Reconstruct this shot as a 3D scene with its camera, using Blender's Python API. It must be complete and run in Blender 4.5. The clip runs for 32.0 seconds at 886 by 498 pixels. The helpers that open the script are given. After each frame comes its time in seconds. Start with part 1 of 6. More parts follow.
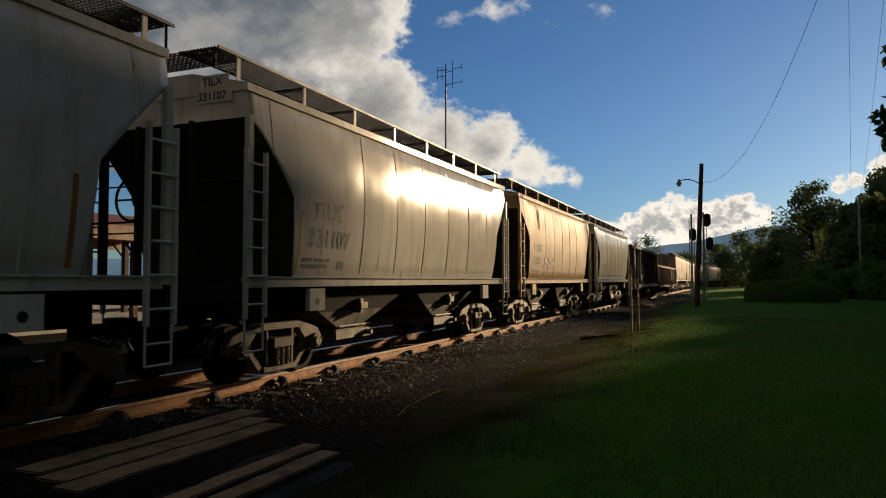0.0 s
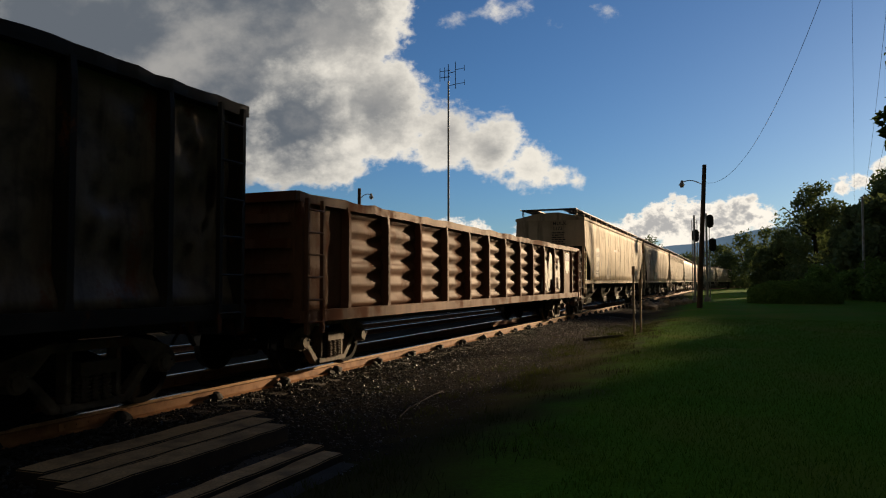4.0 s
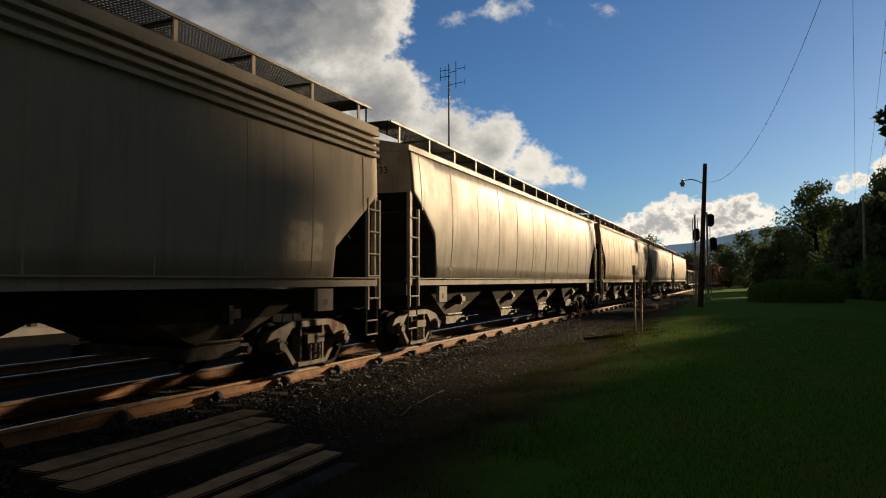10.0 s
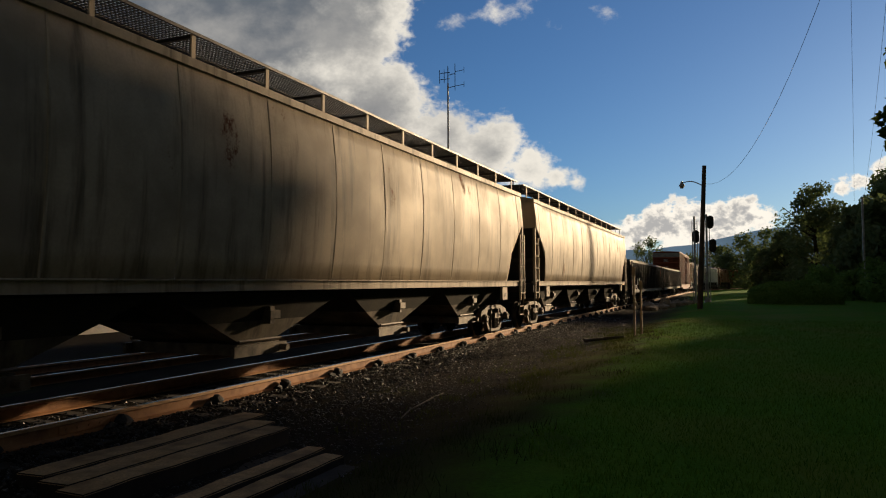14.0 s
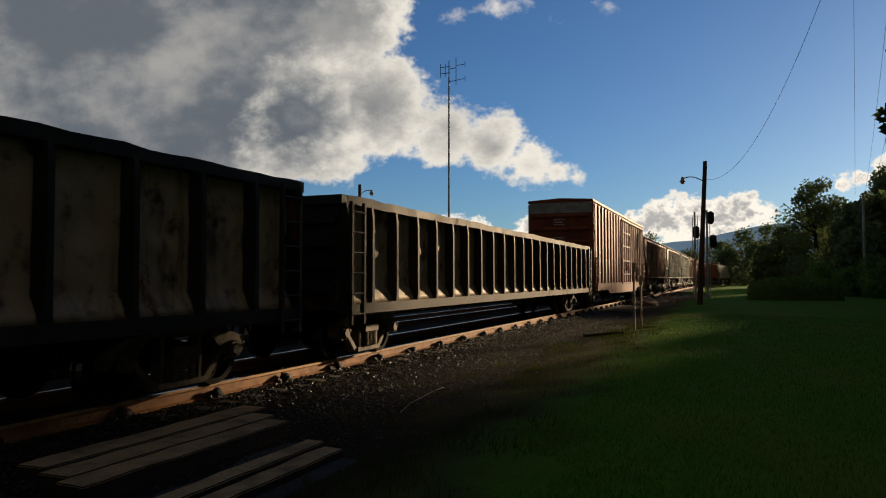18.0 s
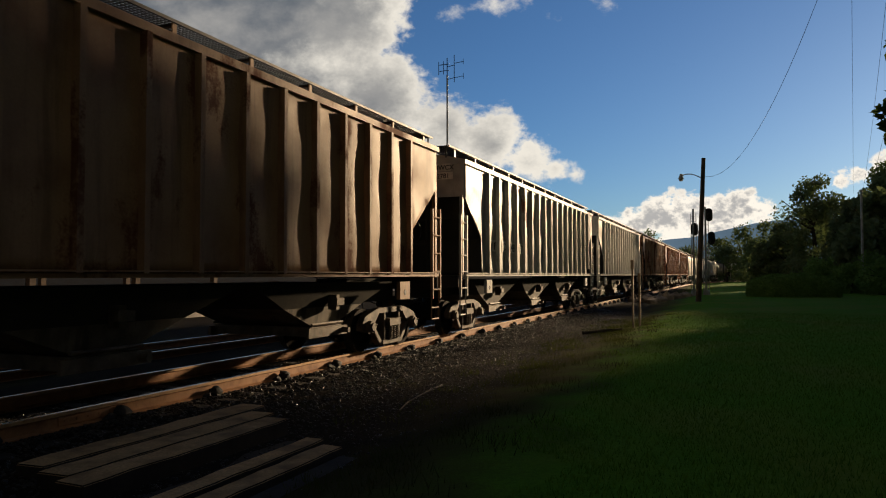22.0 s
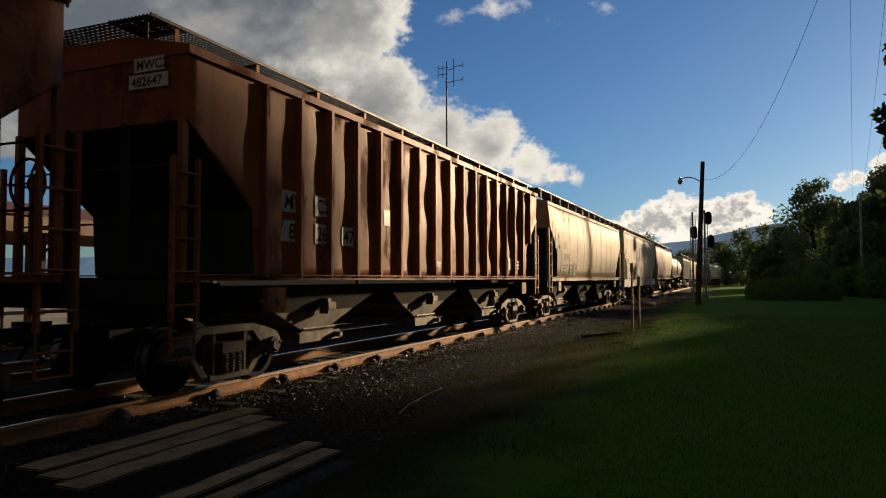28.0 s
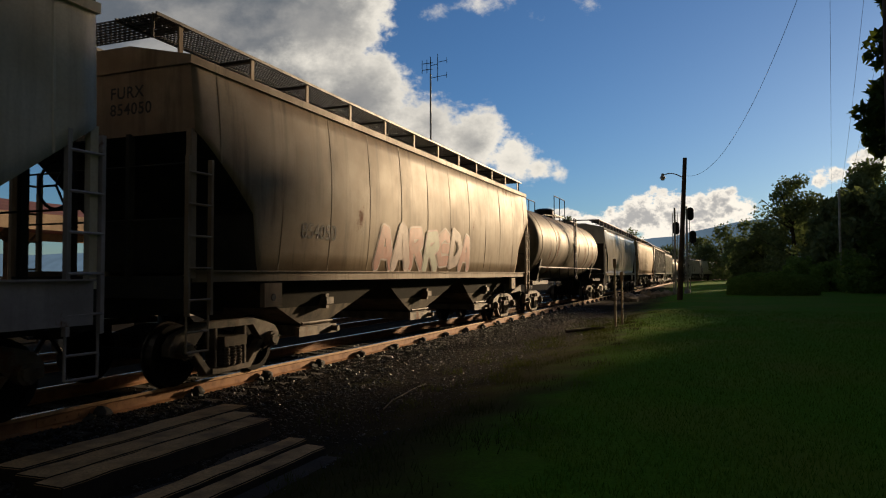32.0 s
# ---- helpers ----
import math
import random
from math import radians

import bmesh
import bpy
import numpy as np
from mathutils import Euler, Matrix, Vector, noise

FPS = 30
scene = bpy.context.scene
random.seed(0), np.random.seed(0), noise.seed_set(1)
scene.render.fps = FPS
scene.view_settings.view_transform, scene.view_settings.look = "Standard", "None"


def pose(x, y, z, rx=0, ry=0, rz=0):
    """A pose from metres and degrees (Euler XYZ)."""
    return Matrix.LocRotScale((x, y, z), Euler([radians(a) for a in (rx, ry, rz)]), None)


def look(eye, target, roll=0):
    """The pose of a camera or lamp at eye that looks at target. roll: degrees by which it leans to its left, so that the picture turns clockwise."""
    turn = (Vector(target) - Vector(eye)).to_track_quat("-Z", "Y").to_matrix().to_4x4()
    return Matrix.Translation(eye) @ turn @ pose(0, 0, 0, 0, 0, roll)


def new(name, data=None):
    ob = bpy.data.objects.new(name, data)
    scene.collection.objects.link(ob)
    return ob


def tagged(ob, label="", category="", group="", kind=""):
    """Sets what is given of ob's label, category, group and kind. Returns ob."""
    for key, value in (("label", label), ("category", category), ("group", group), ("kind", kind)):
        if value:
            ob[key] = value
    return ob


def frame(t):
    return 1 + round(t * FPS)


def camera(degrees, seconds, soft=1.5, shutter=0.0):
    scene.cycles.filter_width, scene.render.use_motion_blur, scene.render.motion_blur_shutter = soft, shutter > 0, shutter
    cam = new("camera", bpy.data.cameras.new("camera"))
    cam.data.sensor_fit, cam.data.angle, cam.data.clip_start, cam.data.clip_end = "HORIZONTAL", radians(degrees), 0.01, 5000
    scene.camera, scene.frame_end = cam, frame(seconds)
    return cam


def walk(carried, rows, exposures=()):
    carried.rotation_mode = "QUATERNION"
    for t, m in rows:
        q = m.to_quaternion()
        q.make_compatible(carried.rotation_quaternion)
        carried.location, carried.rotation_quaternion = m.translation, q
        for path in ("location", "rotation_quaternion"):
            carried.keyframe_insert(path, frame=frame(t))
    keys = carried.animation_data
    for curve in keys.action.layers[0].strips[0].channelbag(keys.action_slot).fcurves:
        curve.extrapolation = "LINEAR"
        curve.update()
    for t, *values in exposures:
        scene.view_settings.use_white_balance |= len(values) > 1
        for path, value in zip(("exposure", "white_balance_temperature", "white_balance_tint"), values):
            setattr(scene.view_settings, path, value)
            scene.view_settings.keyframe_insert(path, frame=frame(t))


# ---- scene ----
EYE = 1.49            # height of the lens over the rail head
SPEED = 13.8          # the train's speed, m/s
TRACK_X = -7.6        # centre line of the main track
cam = camera(65.0, 32.0, soft=1.1, shutter=0.03)
# seconds, heading, tilt and lean in degrees
PATH = [
    (0, 22.54, 2.61, -0.10), (0.5, 22.54, 2.64, -0.09), (1, 22.56, 2.69, -0.08), (1.5, 22.61, 2.73, -0.05), (2, 22.67, 2.74, -0.05),
    (2.5, 22.71, 2.73, -0.04), (3, 22.72, 2.73, -0.04), (3.5, 22.73, 2.73, -0.03), (5.5, 22.78, 2.41, -0.05), (6, 22.78, 2.42, -0.05),
    (6.5, 22.78, 2.44, -0.05), (7, 22.78, 2.46, -0.03), (7.5, 22.78, 2.48, -0.02), (8, 22.79, 2.49, -0.03), (8.5, 22.81, 2.51, -0.04),
    (9, 22.82, 2.55, -0.05), (9.5, 22.82, 2.60, -0.07), (10, 22.80, 2.63, -0.10), (10.5, 22.79, 2.66, -0.08), (11, 22.77, 2.69, -0.09),
    (11.5, 22.76, 2.70, -0.10), (12, 22.76, 2.70, -0.14), (12.5, 22.77, 2.72, -0.16), (13, 22.79, 2.76, -0.20), (13.5, 22.79, 2.81, -0.24),
    (14, 22.76, 2.83, -0.23), (14.5, 22.73, 2.85, -0.17), (16.5, 22.82, 2.70, -0.12), (17, 22.82, 2.63, -0.07), (17.5, 22.79, 2.50, -0.01),
    (18, 22.78, 2.37, 0.03), (18.5, 22.78, 2.26, 0.02), (19, 22.78, 2.18, 0.04), (19.5, 22.78, 2.14, 0.06), (20, 22.78, 2.11, 0.09),
    (20.5, 22.76, 2.09, 0.06), (21, 22.74, 2.09, -0.00), (21.5, 22.70, 2.13, -0.06), (22, 22.67, 2.18, -0.12), (22.5, 22.67, 2.21, -0.17),
    (23, 22.69, 2.18, -0.18), (23.5, 22.70, 2.14, -0.16), (24, 22.71, 2.14, -0.18), (24.5, 22.72, 2.18, -0.20), (25, 22.72, 2.24, -0.21),
    (25.5, 22.71, 2.29, -0.19), (27.5, 22.62, 2.47, -0.18), (28, 22.62, 2.45, -0.12), (28.5, 22.59, 2.43, -0.09), (29, 22.50, 2.43, -0.05),
    (29.5, 21.97, 2.42, -0.07), (30, 21.45, 2.33, -0.08), (30.5, 21.27, 2.31, -0.12), (31, 21.14, 2.19, -0.15), (31.5, 21.21, 2.11, -0.19),
    (32, 21.31, 2.09, -0.20),
]
walk(cam, [(t, pose(0, 0, EYE, 90 + tilt, 0, turn) @ pose(0, 0, 0, 0, 0, lean)) for t, turn, tilt, lean in PATH])

# ---- light ----
SUN_AZ, SUN_EL = radians(19.5), radians(11.3)      # to the right of the track, above the horizon
sun_dir = Vector((math.sin(SUN_AZ) * math.cos(SUN_EL), math.cos(SUN_AZ) * math.cos(SUN_EL), math.sin(SUN_EL)))
sun = new("sun", bpy.data.lights.new("sun", "SUN"))
sun.data.energy, sun.data.angle, sun.data.color = 5.0, radians(1.8), (1.0, 0.72, 0.43)
sun.matrix_world = look(sun_dir * 100, (0, 0, 0))
scene.view_settings.exposure = 0.12


class Nodes:
    """Short hand for node trees."""

    def __init__(self, tree):
        self.tree = tree
        tree.nodes.clear()

    def put(self, target, value):
        if isinstance(value, bpy.types.NodeSocket):
            self.tree.links.new(value, target)
        else:
            target.default_value = value

    def add(self, kind, out=0, **ins):
        n = self.tree.nodes.new(kind)
        for k, v in ins.items():
            key = int(k[1:]) if k[0] == "i" and k[1:].isdigit() else k.replace("_", " ")
            self.put(n.inputs[key], v)
        return n.outputs[out]

    def m(self, op, a, b=0.0, c=0.0):
        n = self.tree.nodes.new("ShaderNodeMath")
        n.operation = op
        for i, v in enumerate((a, b, c)):
            self.put(n.inputs[i], v)
        return n.outputs[0]

    def vm(self, op, a, b=(0, 0, 0), out=0):
        n = self.tree.nodes.new("ShaderNodeVectorMath")
        n.operation = op
        self.put(n.inputs[0], a)
        self.put(n.inputs[1], b)
        return n.outputs[out]

    def mix(self, f, a, b):
        n = self.tree.nodes.new("ShaderNodeMix")
        n.data_type = "RGBA"
        for i, v in ((0, f), (6, a), (7, b)):
            if not isinstance(v, bpy.types.NodeSocket) and i and len(v) == 3:
                v = (*v, 1)
            self.put(n.inputs[i], v)
        return n.outputs[2]

    def ramp(self, f, lo, hi, a=0.0, b=1.0):
        n = self.tree.nodes.new("ShaderNodeMapRange")
        n.interpolation_type = "SMOOTHSTEP"
        for i, x in enumerate((f, lo, hi, a, b)):
            self.put(n.inputs[i], x)
        return n.outputs[0]

    def noise(self, vec, scale, detail=4.0, rough=0.55, out=0):
        return self.add("ShaderNodeTexNoise", out, Vector=vec, Scale=scale, Detail=detail, Roughness=rough)


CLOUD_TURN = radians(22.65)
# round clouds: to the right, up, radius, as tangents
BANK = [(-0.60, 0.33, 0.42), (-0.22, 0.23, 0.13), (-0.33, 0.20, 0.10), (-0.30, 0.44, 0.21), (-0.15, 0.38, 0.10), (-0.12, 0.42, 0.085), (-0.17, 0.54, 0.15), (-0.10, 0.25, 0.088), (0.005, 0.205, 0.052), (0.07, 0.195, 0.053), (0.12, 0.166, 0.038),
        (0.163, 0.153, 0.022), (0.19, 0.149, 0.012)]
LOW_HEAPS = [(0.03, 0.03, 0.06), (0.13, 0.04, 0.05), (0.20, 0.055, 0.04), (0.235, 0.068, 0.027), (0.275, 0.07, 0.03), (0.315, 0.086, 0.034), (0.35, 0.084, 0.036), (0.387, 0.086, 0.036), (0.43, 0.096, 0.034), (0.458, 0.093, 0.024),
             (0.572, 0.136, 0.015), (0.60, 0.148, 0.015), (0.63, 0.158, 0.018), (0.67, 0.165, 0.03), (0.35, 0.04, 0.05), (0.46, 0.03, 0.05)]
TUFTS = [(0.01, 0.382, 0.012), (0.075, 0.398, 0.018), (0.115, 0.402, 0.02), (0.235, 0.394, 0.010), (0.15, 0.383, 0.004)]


def make_world():
    w = bpy.data.worlds.new("world")
    scene.world = w
    w.use_nodes = True
    g = Nodes(w.node_tree)
    way = g.add("ShaderNodeTexCoord", 0)
    sep = g.tree.nodes.new("ShaderNodeSeparateXYZ")
    g.put(sep.inputs[0], way)
    x, y, z = sep.outputs
    sky = g.tree.nodes.new("ShaderNodeTexSky")
    sky.sky_type, sky.sun_disc = "NISHITA", False
    sky.sun_elevation, sky.sun_rotation = SUN_EL, SUN_AZ
    sky.air_density, sky.dust_density, sky.ozone_density = 1.0, 0.15, 4.0
    blue = g.vm("MULTIPLY", sky.outputs[0], (0.055, 0.067, 0.080))
    haze = g.m("MULTIPLY", g.ramp(x, -0.35, 0.25), g.ramp(z, 0.55, 0.0))
    blue = g.vm("ADD", blue, g.vm("MULTIPLY", g.add("ShaderNodeCombineXYZ", X=haze, Y=haze, Z=haze), (0.075, 0.055, 0.02)))
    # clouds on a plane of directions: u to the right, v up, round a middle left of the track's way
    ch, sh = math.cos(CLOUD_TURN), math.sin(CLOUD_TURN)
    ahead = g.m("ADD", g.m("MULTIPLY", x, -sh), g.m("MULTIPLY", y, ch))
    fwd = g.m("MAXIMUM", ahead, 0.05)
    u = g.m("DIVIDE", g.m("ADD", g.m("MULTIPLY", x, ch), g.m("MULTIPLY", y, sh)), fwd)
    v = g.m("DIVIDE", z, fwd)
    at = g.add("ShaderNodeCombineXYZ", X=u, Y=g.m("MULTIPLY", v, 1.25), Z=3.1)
    big = g.m("SUBTRACT", g.noise(at, 6.0, 3.0, 0.5), 0.5)
    fine = g.m("SUBTRACT", g.noise(at, 19.0, 8.0, 0.62), 0.5)
    puffs = g.m("SUBTRACT", g.noise(at, 42.0, 8.0, 0.62), 0.5)

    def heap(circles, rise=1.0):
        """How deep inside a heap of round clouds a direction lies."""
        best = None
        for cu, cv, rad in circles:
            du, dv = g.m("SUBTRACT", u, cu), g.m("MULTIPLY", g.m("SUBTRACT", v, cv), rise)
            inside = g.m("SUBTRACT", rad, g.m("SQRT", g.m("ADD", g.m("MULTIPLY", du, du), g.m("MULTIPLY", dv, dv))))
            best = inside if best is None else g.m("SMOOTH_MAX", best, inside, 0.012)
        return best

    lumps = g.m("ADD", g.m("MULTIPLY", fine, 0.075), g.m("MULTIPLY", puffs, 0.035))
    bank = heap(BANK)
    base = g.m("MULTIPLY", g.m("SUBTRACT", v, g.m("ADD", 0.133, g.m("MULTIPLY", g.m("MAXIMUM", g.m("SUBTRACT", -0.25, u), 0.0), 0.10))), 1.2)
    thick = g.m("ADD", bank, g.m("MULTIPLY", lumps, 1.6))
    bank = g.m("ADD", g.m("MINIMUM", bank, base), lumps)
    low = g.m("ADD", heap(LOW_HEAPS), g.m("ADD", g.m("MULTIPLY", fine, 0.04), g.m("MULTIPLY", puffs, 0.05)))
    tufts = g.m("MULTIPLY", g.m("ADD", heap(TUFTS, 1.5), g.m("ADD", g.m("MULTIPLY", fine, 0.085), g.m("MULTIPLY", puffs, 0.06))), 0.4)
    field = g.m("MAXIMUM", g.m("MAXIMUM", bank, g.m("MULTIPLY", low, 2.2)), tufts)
    # the sky out of view is filled with cloud, added dark to lower the fill
    rest = g.m("SUBTRACT", g.noise(way, 2.2, 6.0, 0.55), 0.24)
    behind = g.ramp(ahead, 0.12, 0.3)
    field = g.m("ADD", g.m("MULTIPLY", field, behind), g.m("MULTIPLY", rest, g.m("SUBTRACT", 1.0, behind)))
    mask = g.ramp(field, -0.004, 0.016)
    depth = g.ramp(g.m("ADD", thick, g.m("MULTIPLY", big, 0.10)), -0.005, 0.10)
    grey = g.mix(g.ramp(g.m("ADD", big, g.m("MULTIPLY", fine, 0.5)), -0.12, 0.3), (0.115, 0.132, 0.155), (0.34, 0.33, 0.315))
    tone = g.mix(depth, (0.80, 0.75, 0.66), grey)
    shade = g.ramp(g.m("ADD", puffs, g.m("MULTIPLY", fine, 0.9)), -0.10, 0.14)
    heaps = g.mix(g.m("MULTIPLY", g.m("MULTIPLY", shade, g.ramp(low, 0.0, 0.022)), 0.9), (0.94, 0.87, 0.76), (0.36, 0.355, 0.355))
    tone = g.mix(g.ramp(low, -0.005, 0.01), tone, heaps)
    heavy = g.mix(g.noise(way, 3.0, 6.0), (0.046, 0.046, 0.044), (0.105, 0.103, 0.096))
    # unseen cloud is dimmed behind and raised to the right to shape the fill
    side_fill = g.ramp(x, -0.3, 0.95, 0.7, 1.3)
    heavy = g.vm("MULTIPLY", heavy, g.add("ShaderNodeCombineXYZ", X=side_fill, Y=side_fill, Z=side_fill))
    tone = g.mix(behind, heavy, tone)
    colour = g.mix(mask, blue, tone)
    back = g.tree.nodes.new("ShaderNodeBackground")
    g.put(back.inputs[0], colour)
    back.inputs[1].default_value = 1.0
    o = g.tree.nodes.new("ShaderNodeOutputWorld")
    g.tree.links.new(back.outputs[0], o.inputs[0])


make_world()

# ---- materials ----
MATS = {}


def surface(name, colour, rough=0.6, metal=0.0, vary=0.25, scale=3.0, bump=0.1, grain=60.0, second=None, streaks=0.0, rust=0.0, amount=0.5, spec=0.5, coat=0.0):
    """A weathered surface: colour varied at two scales, run-down streaks, rust blooms, fine relief."""
    if name in MATS:
        return MATS[name]
    mt = bpy.data.materials.new(name)
    mt.use_nodes = True
    g = Nodes(mt.node_tree)
    pos = g.add("ShaderNodeTexCoord", 3)
    info = g.add("ShaderNodeObjectInfo", 5)
    shift = g.add("ShaderNodeCombineXYZ", X=g.m("MULTIPLY", info, 37.0), Y=g.m("MULTIPLY", info, 91.0), Z=0.0)
    p = g.vm("ADD", pos, shift)
    n1 = g.noise(p, scale, 5.0)
    n2 = g.noise(p, grain, 3.0)
    second = second or tuple(c * 0.55 for c in colour)
    c = g.mix(g.ramp(n1, 0.5 - amount * 0.3, 0.75), colour, second)
    c = g.mix(g.m("MULTIPLY", g.ramp(n2, 0.35, 0.7), vary), c, tuple(x * 0.5 for x in colour))
    if streaks:
        s = g.noise(g.vm("MULTIPLY", p, (2.0, 2.6, 0.22)), 1.6, 5.0, 0.65)
        c = g.mix(g.m("MULTIPLY", g.ramp(s, 0.48, 0.72), streaks), c, tuple(x * 0.4 for x in second))
    r = rough
    if rust:
        k = g.ramp(g.m("ADD", g.noise(g.vm("MULTIPLY", p, (1, 1, 0.5)), 0.9, 8.0, 0.65), g.m("MULTIPLY", n2, 0.1)), 0.70 - rust * 0.3, 0.76 - rust * 0.22)
        c = g.mix(k, c, (0.13, 0.045, 0.018))
        r = g.m("ADD", rough, g.m("MULTIPLY", k, 0.3))
    r = g.m("ADD", r, g.m("MULTIPLY", g.m("SUBTRACT", n1, 0.5), 0.25))
    bs = g.tree.nodes.new("ShaderNodeBsdfPrincipled")
    g.put(bs.inputs["Base Color"], c)
    g.put(bs.inputs["Roughness"], r)
    bs.inputs["Metallic"].default_value = metal
    bs.inputs["Specular IOR Level"].default_value = spec
    bs.inputs["Coat Weight"].default_value = coat
    bs.inputs["Coat Roughness"].default_value = 0.25
    if bump:
        h = g.m("ADD", g.m("MULTIPLY", n2, 0.3), n1)
        b = g.tree.nodes.new("ShaderNodeBump")
        b.inputs["Strength"].default_value = bump
        b.inputs["Distance"].default_value = 0.02
        g.put(b.inputs["Height"], h)
        g.tree.links.new(b.outputs[0], bs.inputs["Normal"])
    o = g.tree.nodes.new("ShaderNodeOutputMaterial")
    g.tree.links.new(bs.outputs[0], o.inputs[0])
    MATS[name] = mt
    return mt


def paint(name, colour, rough=0.5, streaks=0.5, rust=0.25, second=None, vary=0.2, amount=0.4, spec=0.22, bump=0.12, scale=1.1):
    return surface(name, colour, rough, 0.0, vary, scale, bump, 30.0, second, streaks, rust, amount, spec)


STEEL_DARK = surface("dark_grimy_steel", (0.014, 0.012, 0.011), 0.6, 0.2, rust=0.2, scale=4)
STEEL_RAIL = surface("polished_rail_head", (0.55, 0.5, 0.45), 0.22, 1.0, vary=0.1, bump=0.02)
RAIL_SIDE = surface("worn_rail_head_side", (0.52, 0.31, 0.15), 0.55, 0.2, scale=6, second=(0.34, 0.2, 0.1))
RAIL_RUST = surface("rusty_rail_web", (0.36, 0.175, 0.07), 0.7, 0.1, scale=6, second=(0.2, 0.09, 0.04))
TYRE_STEEL = surface("worn_wheel_tread", (0.24, 0.21, 0.18), 0.3, 0.9)
# near-black that puts the shade of car ends and bays into the colour
RECESS_SHADE = surface("sooty_slope_sheet", (0.036, 0.036, 0.033), 0.85, 0, 0.3, 2.0, 0.2, 30, second=(0.058, 0.054, 0.046), spec=0.1)
GALV = surface("dull_steel_grating", (0.04, 0.038, 0.035), 0.55, 0.4)
INK = surface("black_stencil_paint", (0.02, 0.02, 0.02), 0.6, bump=0)
WHITE = surface("white_stencil_paint", (0.72, 0.7, 0.66), 0.55, bump=0, vary=0.3)
YELLOW = surface("yellow_marker_tape", (0.55, 0.32, 0.03), 0.5, bump=0)
WOOD_OLD = surface("weathered_plank_wood", (0.56, 0.34, 0.145), 0.85, 0, 0.8, 3.0, 0.6, 40, second=(0.12, 0.07, 0.032), amount=0.4)
TIE_WOOD = surface("creosoted_tie_wood", (0.026, 0.019, 0.013), 0.9, 0, 0.4, 3.0, 0.5, 30)
POLE_WOOD = surface("dark_pole_wood", (0.10, 0.07, 0.05), 0.9, 0, 0.4, 4.0, 0.4, 30)
GALV_POLE = surface("grey_mast_steel", (0.52, 0.50, 0.47), 0.45, 0.15)
BARK = surface("brown_tree_bark", (0.06, 0.045, 0.03), 0.95, 0, 0.5, 6.0, 0.8, 30)

# ---- mesh helpers ----


def part(name, bm, material, parent=None, label="", smooth=False):
    """One mesh object from a bmesh (or from mesh data that is shared)."""
    if isinstance(bm, bpy.types.Mesh):
        me = bm
    else:
        me = bpy.data.meshes.new(name)
        bm.normal_update()
        bm.to_mesh(me)
        bm.free()
        me.materials.append(material)
        if smooth:
            me.polygons.foreach_set("use_smooth", [True] * len(me.polygons))
    ob = new(name, me)
    ob.parent = parent
    if label:
        tagged(ob, label)
    return ob


def empty(name, label, category, group="", kind=""):
    return tagged(new(name), label, category, group, kind)


def box(bm, x0, x1, y0, y1, z0, z1, m=None):
    vs = [bm.verts.new(Vector((x, y, z)) if m is None else m @ Vector((x, y, z))) for x in (x0, x1) for y in (y0, y1) for z in (z0, z1)]
    for f in ((0, 1, 3, 2), (4, 6, 7, 5), (0, 4, 5, 1), (2, 3, 7, 6), (0, 2, 6, 4), (1, 5, 7, 3)):
        bm.faces.new([vs[i] for i in f])
    return bm


def tube(bm, a, b, r0, r1=None, n=8, caps=True):
    a, b = Vector(a), Vector(b)
    r1 = r0 if r1 is None else r1
    q = (b - a).to_track_quat("Z", "Y")
    ring = [[bm.verts.new(p + q @ Vector((r * math.cos(k * math.tau / n), r * math.sin(k * math.tau / n), 0))) for k in range(n)] for p, r in ((a, r0), (b, r1))]
    for k in range(n):
        bm.faces.new((ring[0][k], ring[0][(k + 1) % n], ring[1][(k + 1) % n], ring[1][k]))
    if caps:
        bm.faces.new(ring[0][::-1])
        bm.faces.new(ring[1])
    return bm


def loft(bm, rings, closed=True, caps=True):
    """Faces between rings of points."""
    rows = [[bm.verts.new(p) for p in r] for r in rings]
    n = len(rows[0])
    for a, b in zip(rows, rows[1:]):
        for k in range(n if closed else n - 1):
            j = (k + 1) % n
            try:
                bm.faces.new((a[k], a[j], b[j], b[k]))
            except ValueError:
                pass
    if caps and closed:
        bm.faces.new(rows[0][::-1])
        bm.faces.new(rows[-1])
    return bm


def prism(bm, outline, axis, lo, hi):
    """An outline of (a, b) pairs pushed out along axis 0 (x), 1 (y) or 2 (z)."""
    def at(p, k):
        return {0: (k, p[0], p[1]), 1: (p[0], k, p[1]), 2: (p[0], p[1], k)}[axis]
    return loft(bm, [[at(p, lo) for p in outline], [at(p, hi) for p in outline]])


def ring_plate(bm, r_out, r_in, x0, x1, n=28, c=(0, 0, 0)):
    """A flat ring whose axis lies along x."""
    prof = [(r_in, x0), (r_out, x0), (r_out, x1), (r_in, x1)]
    rings = []
    for k in range(n):
        a = math.tau * k / n
        rings.append([(c[0] + x, c[1] + r * math.cos(a), c[2] + r * math.sin(a)) for r, x in prof])
    return loft(bm, rings + rings[:1], closed=True, caps=False)


# ---- the way of the track ----
CURVE_AT, CURVE_R, CURVE_TURN = 115.0, 390.0, radians(50)


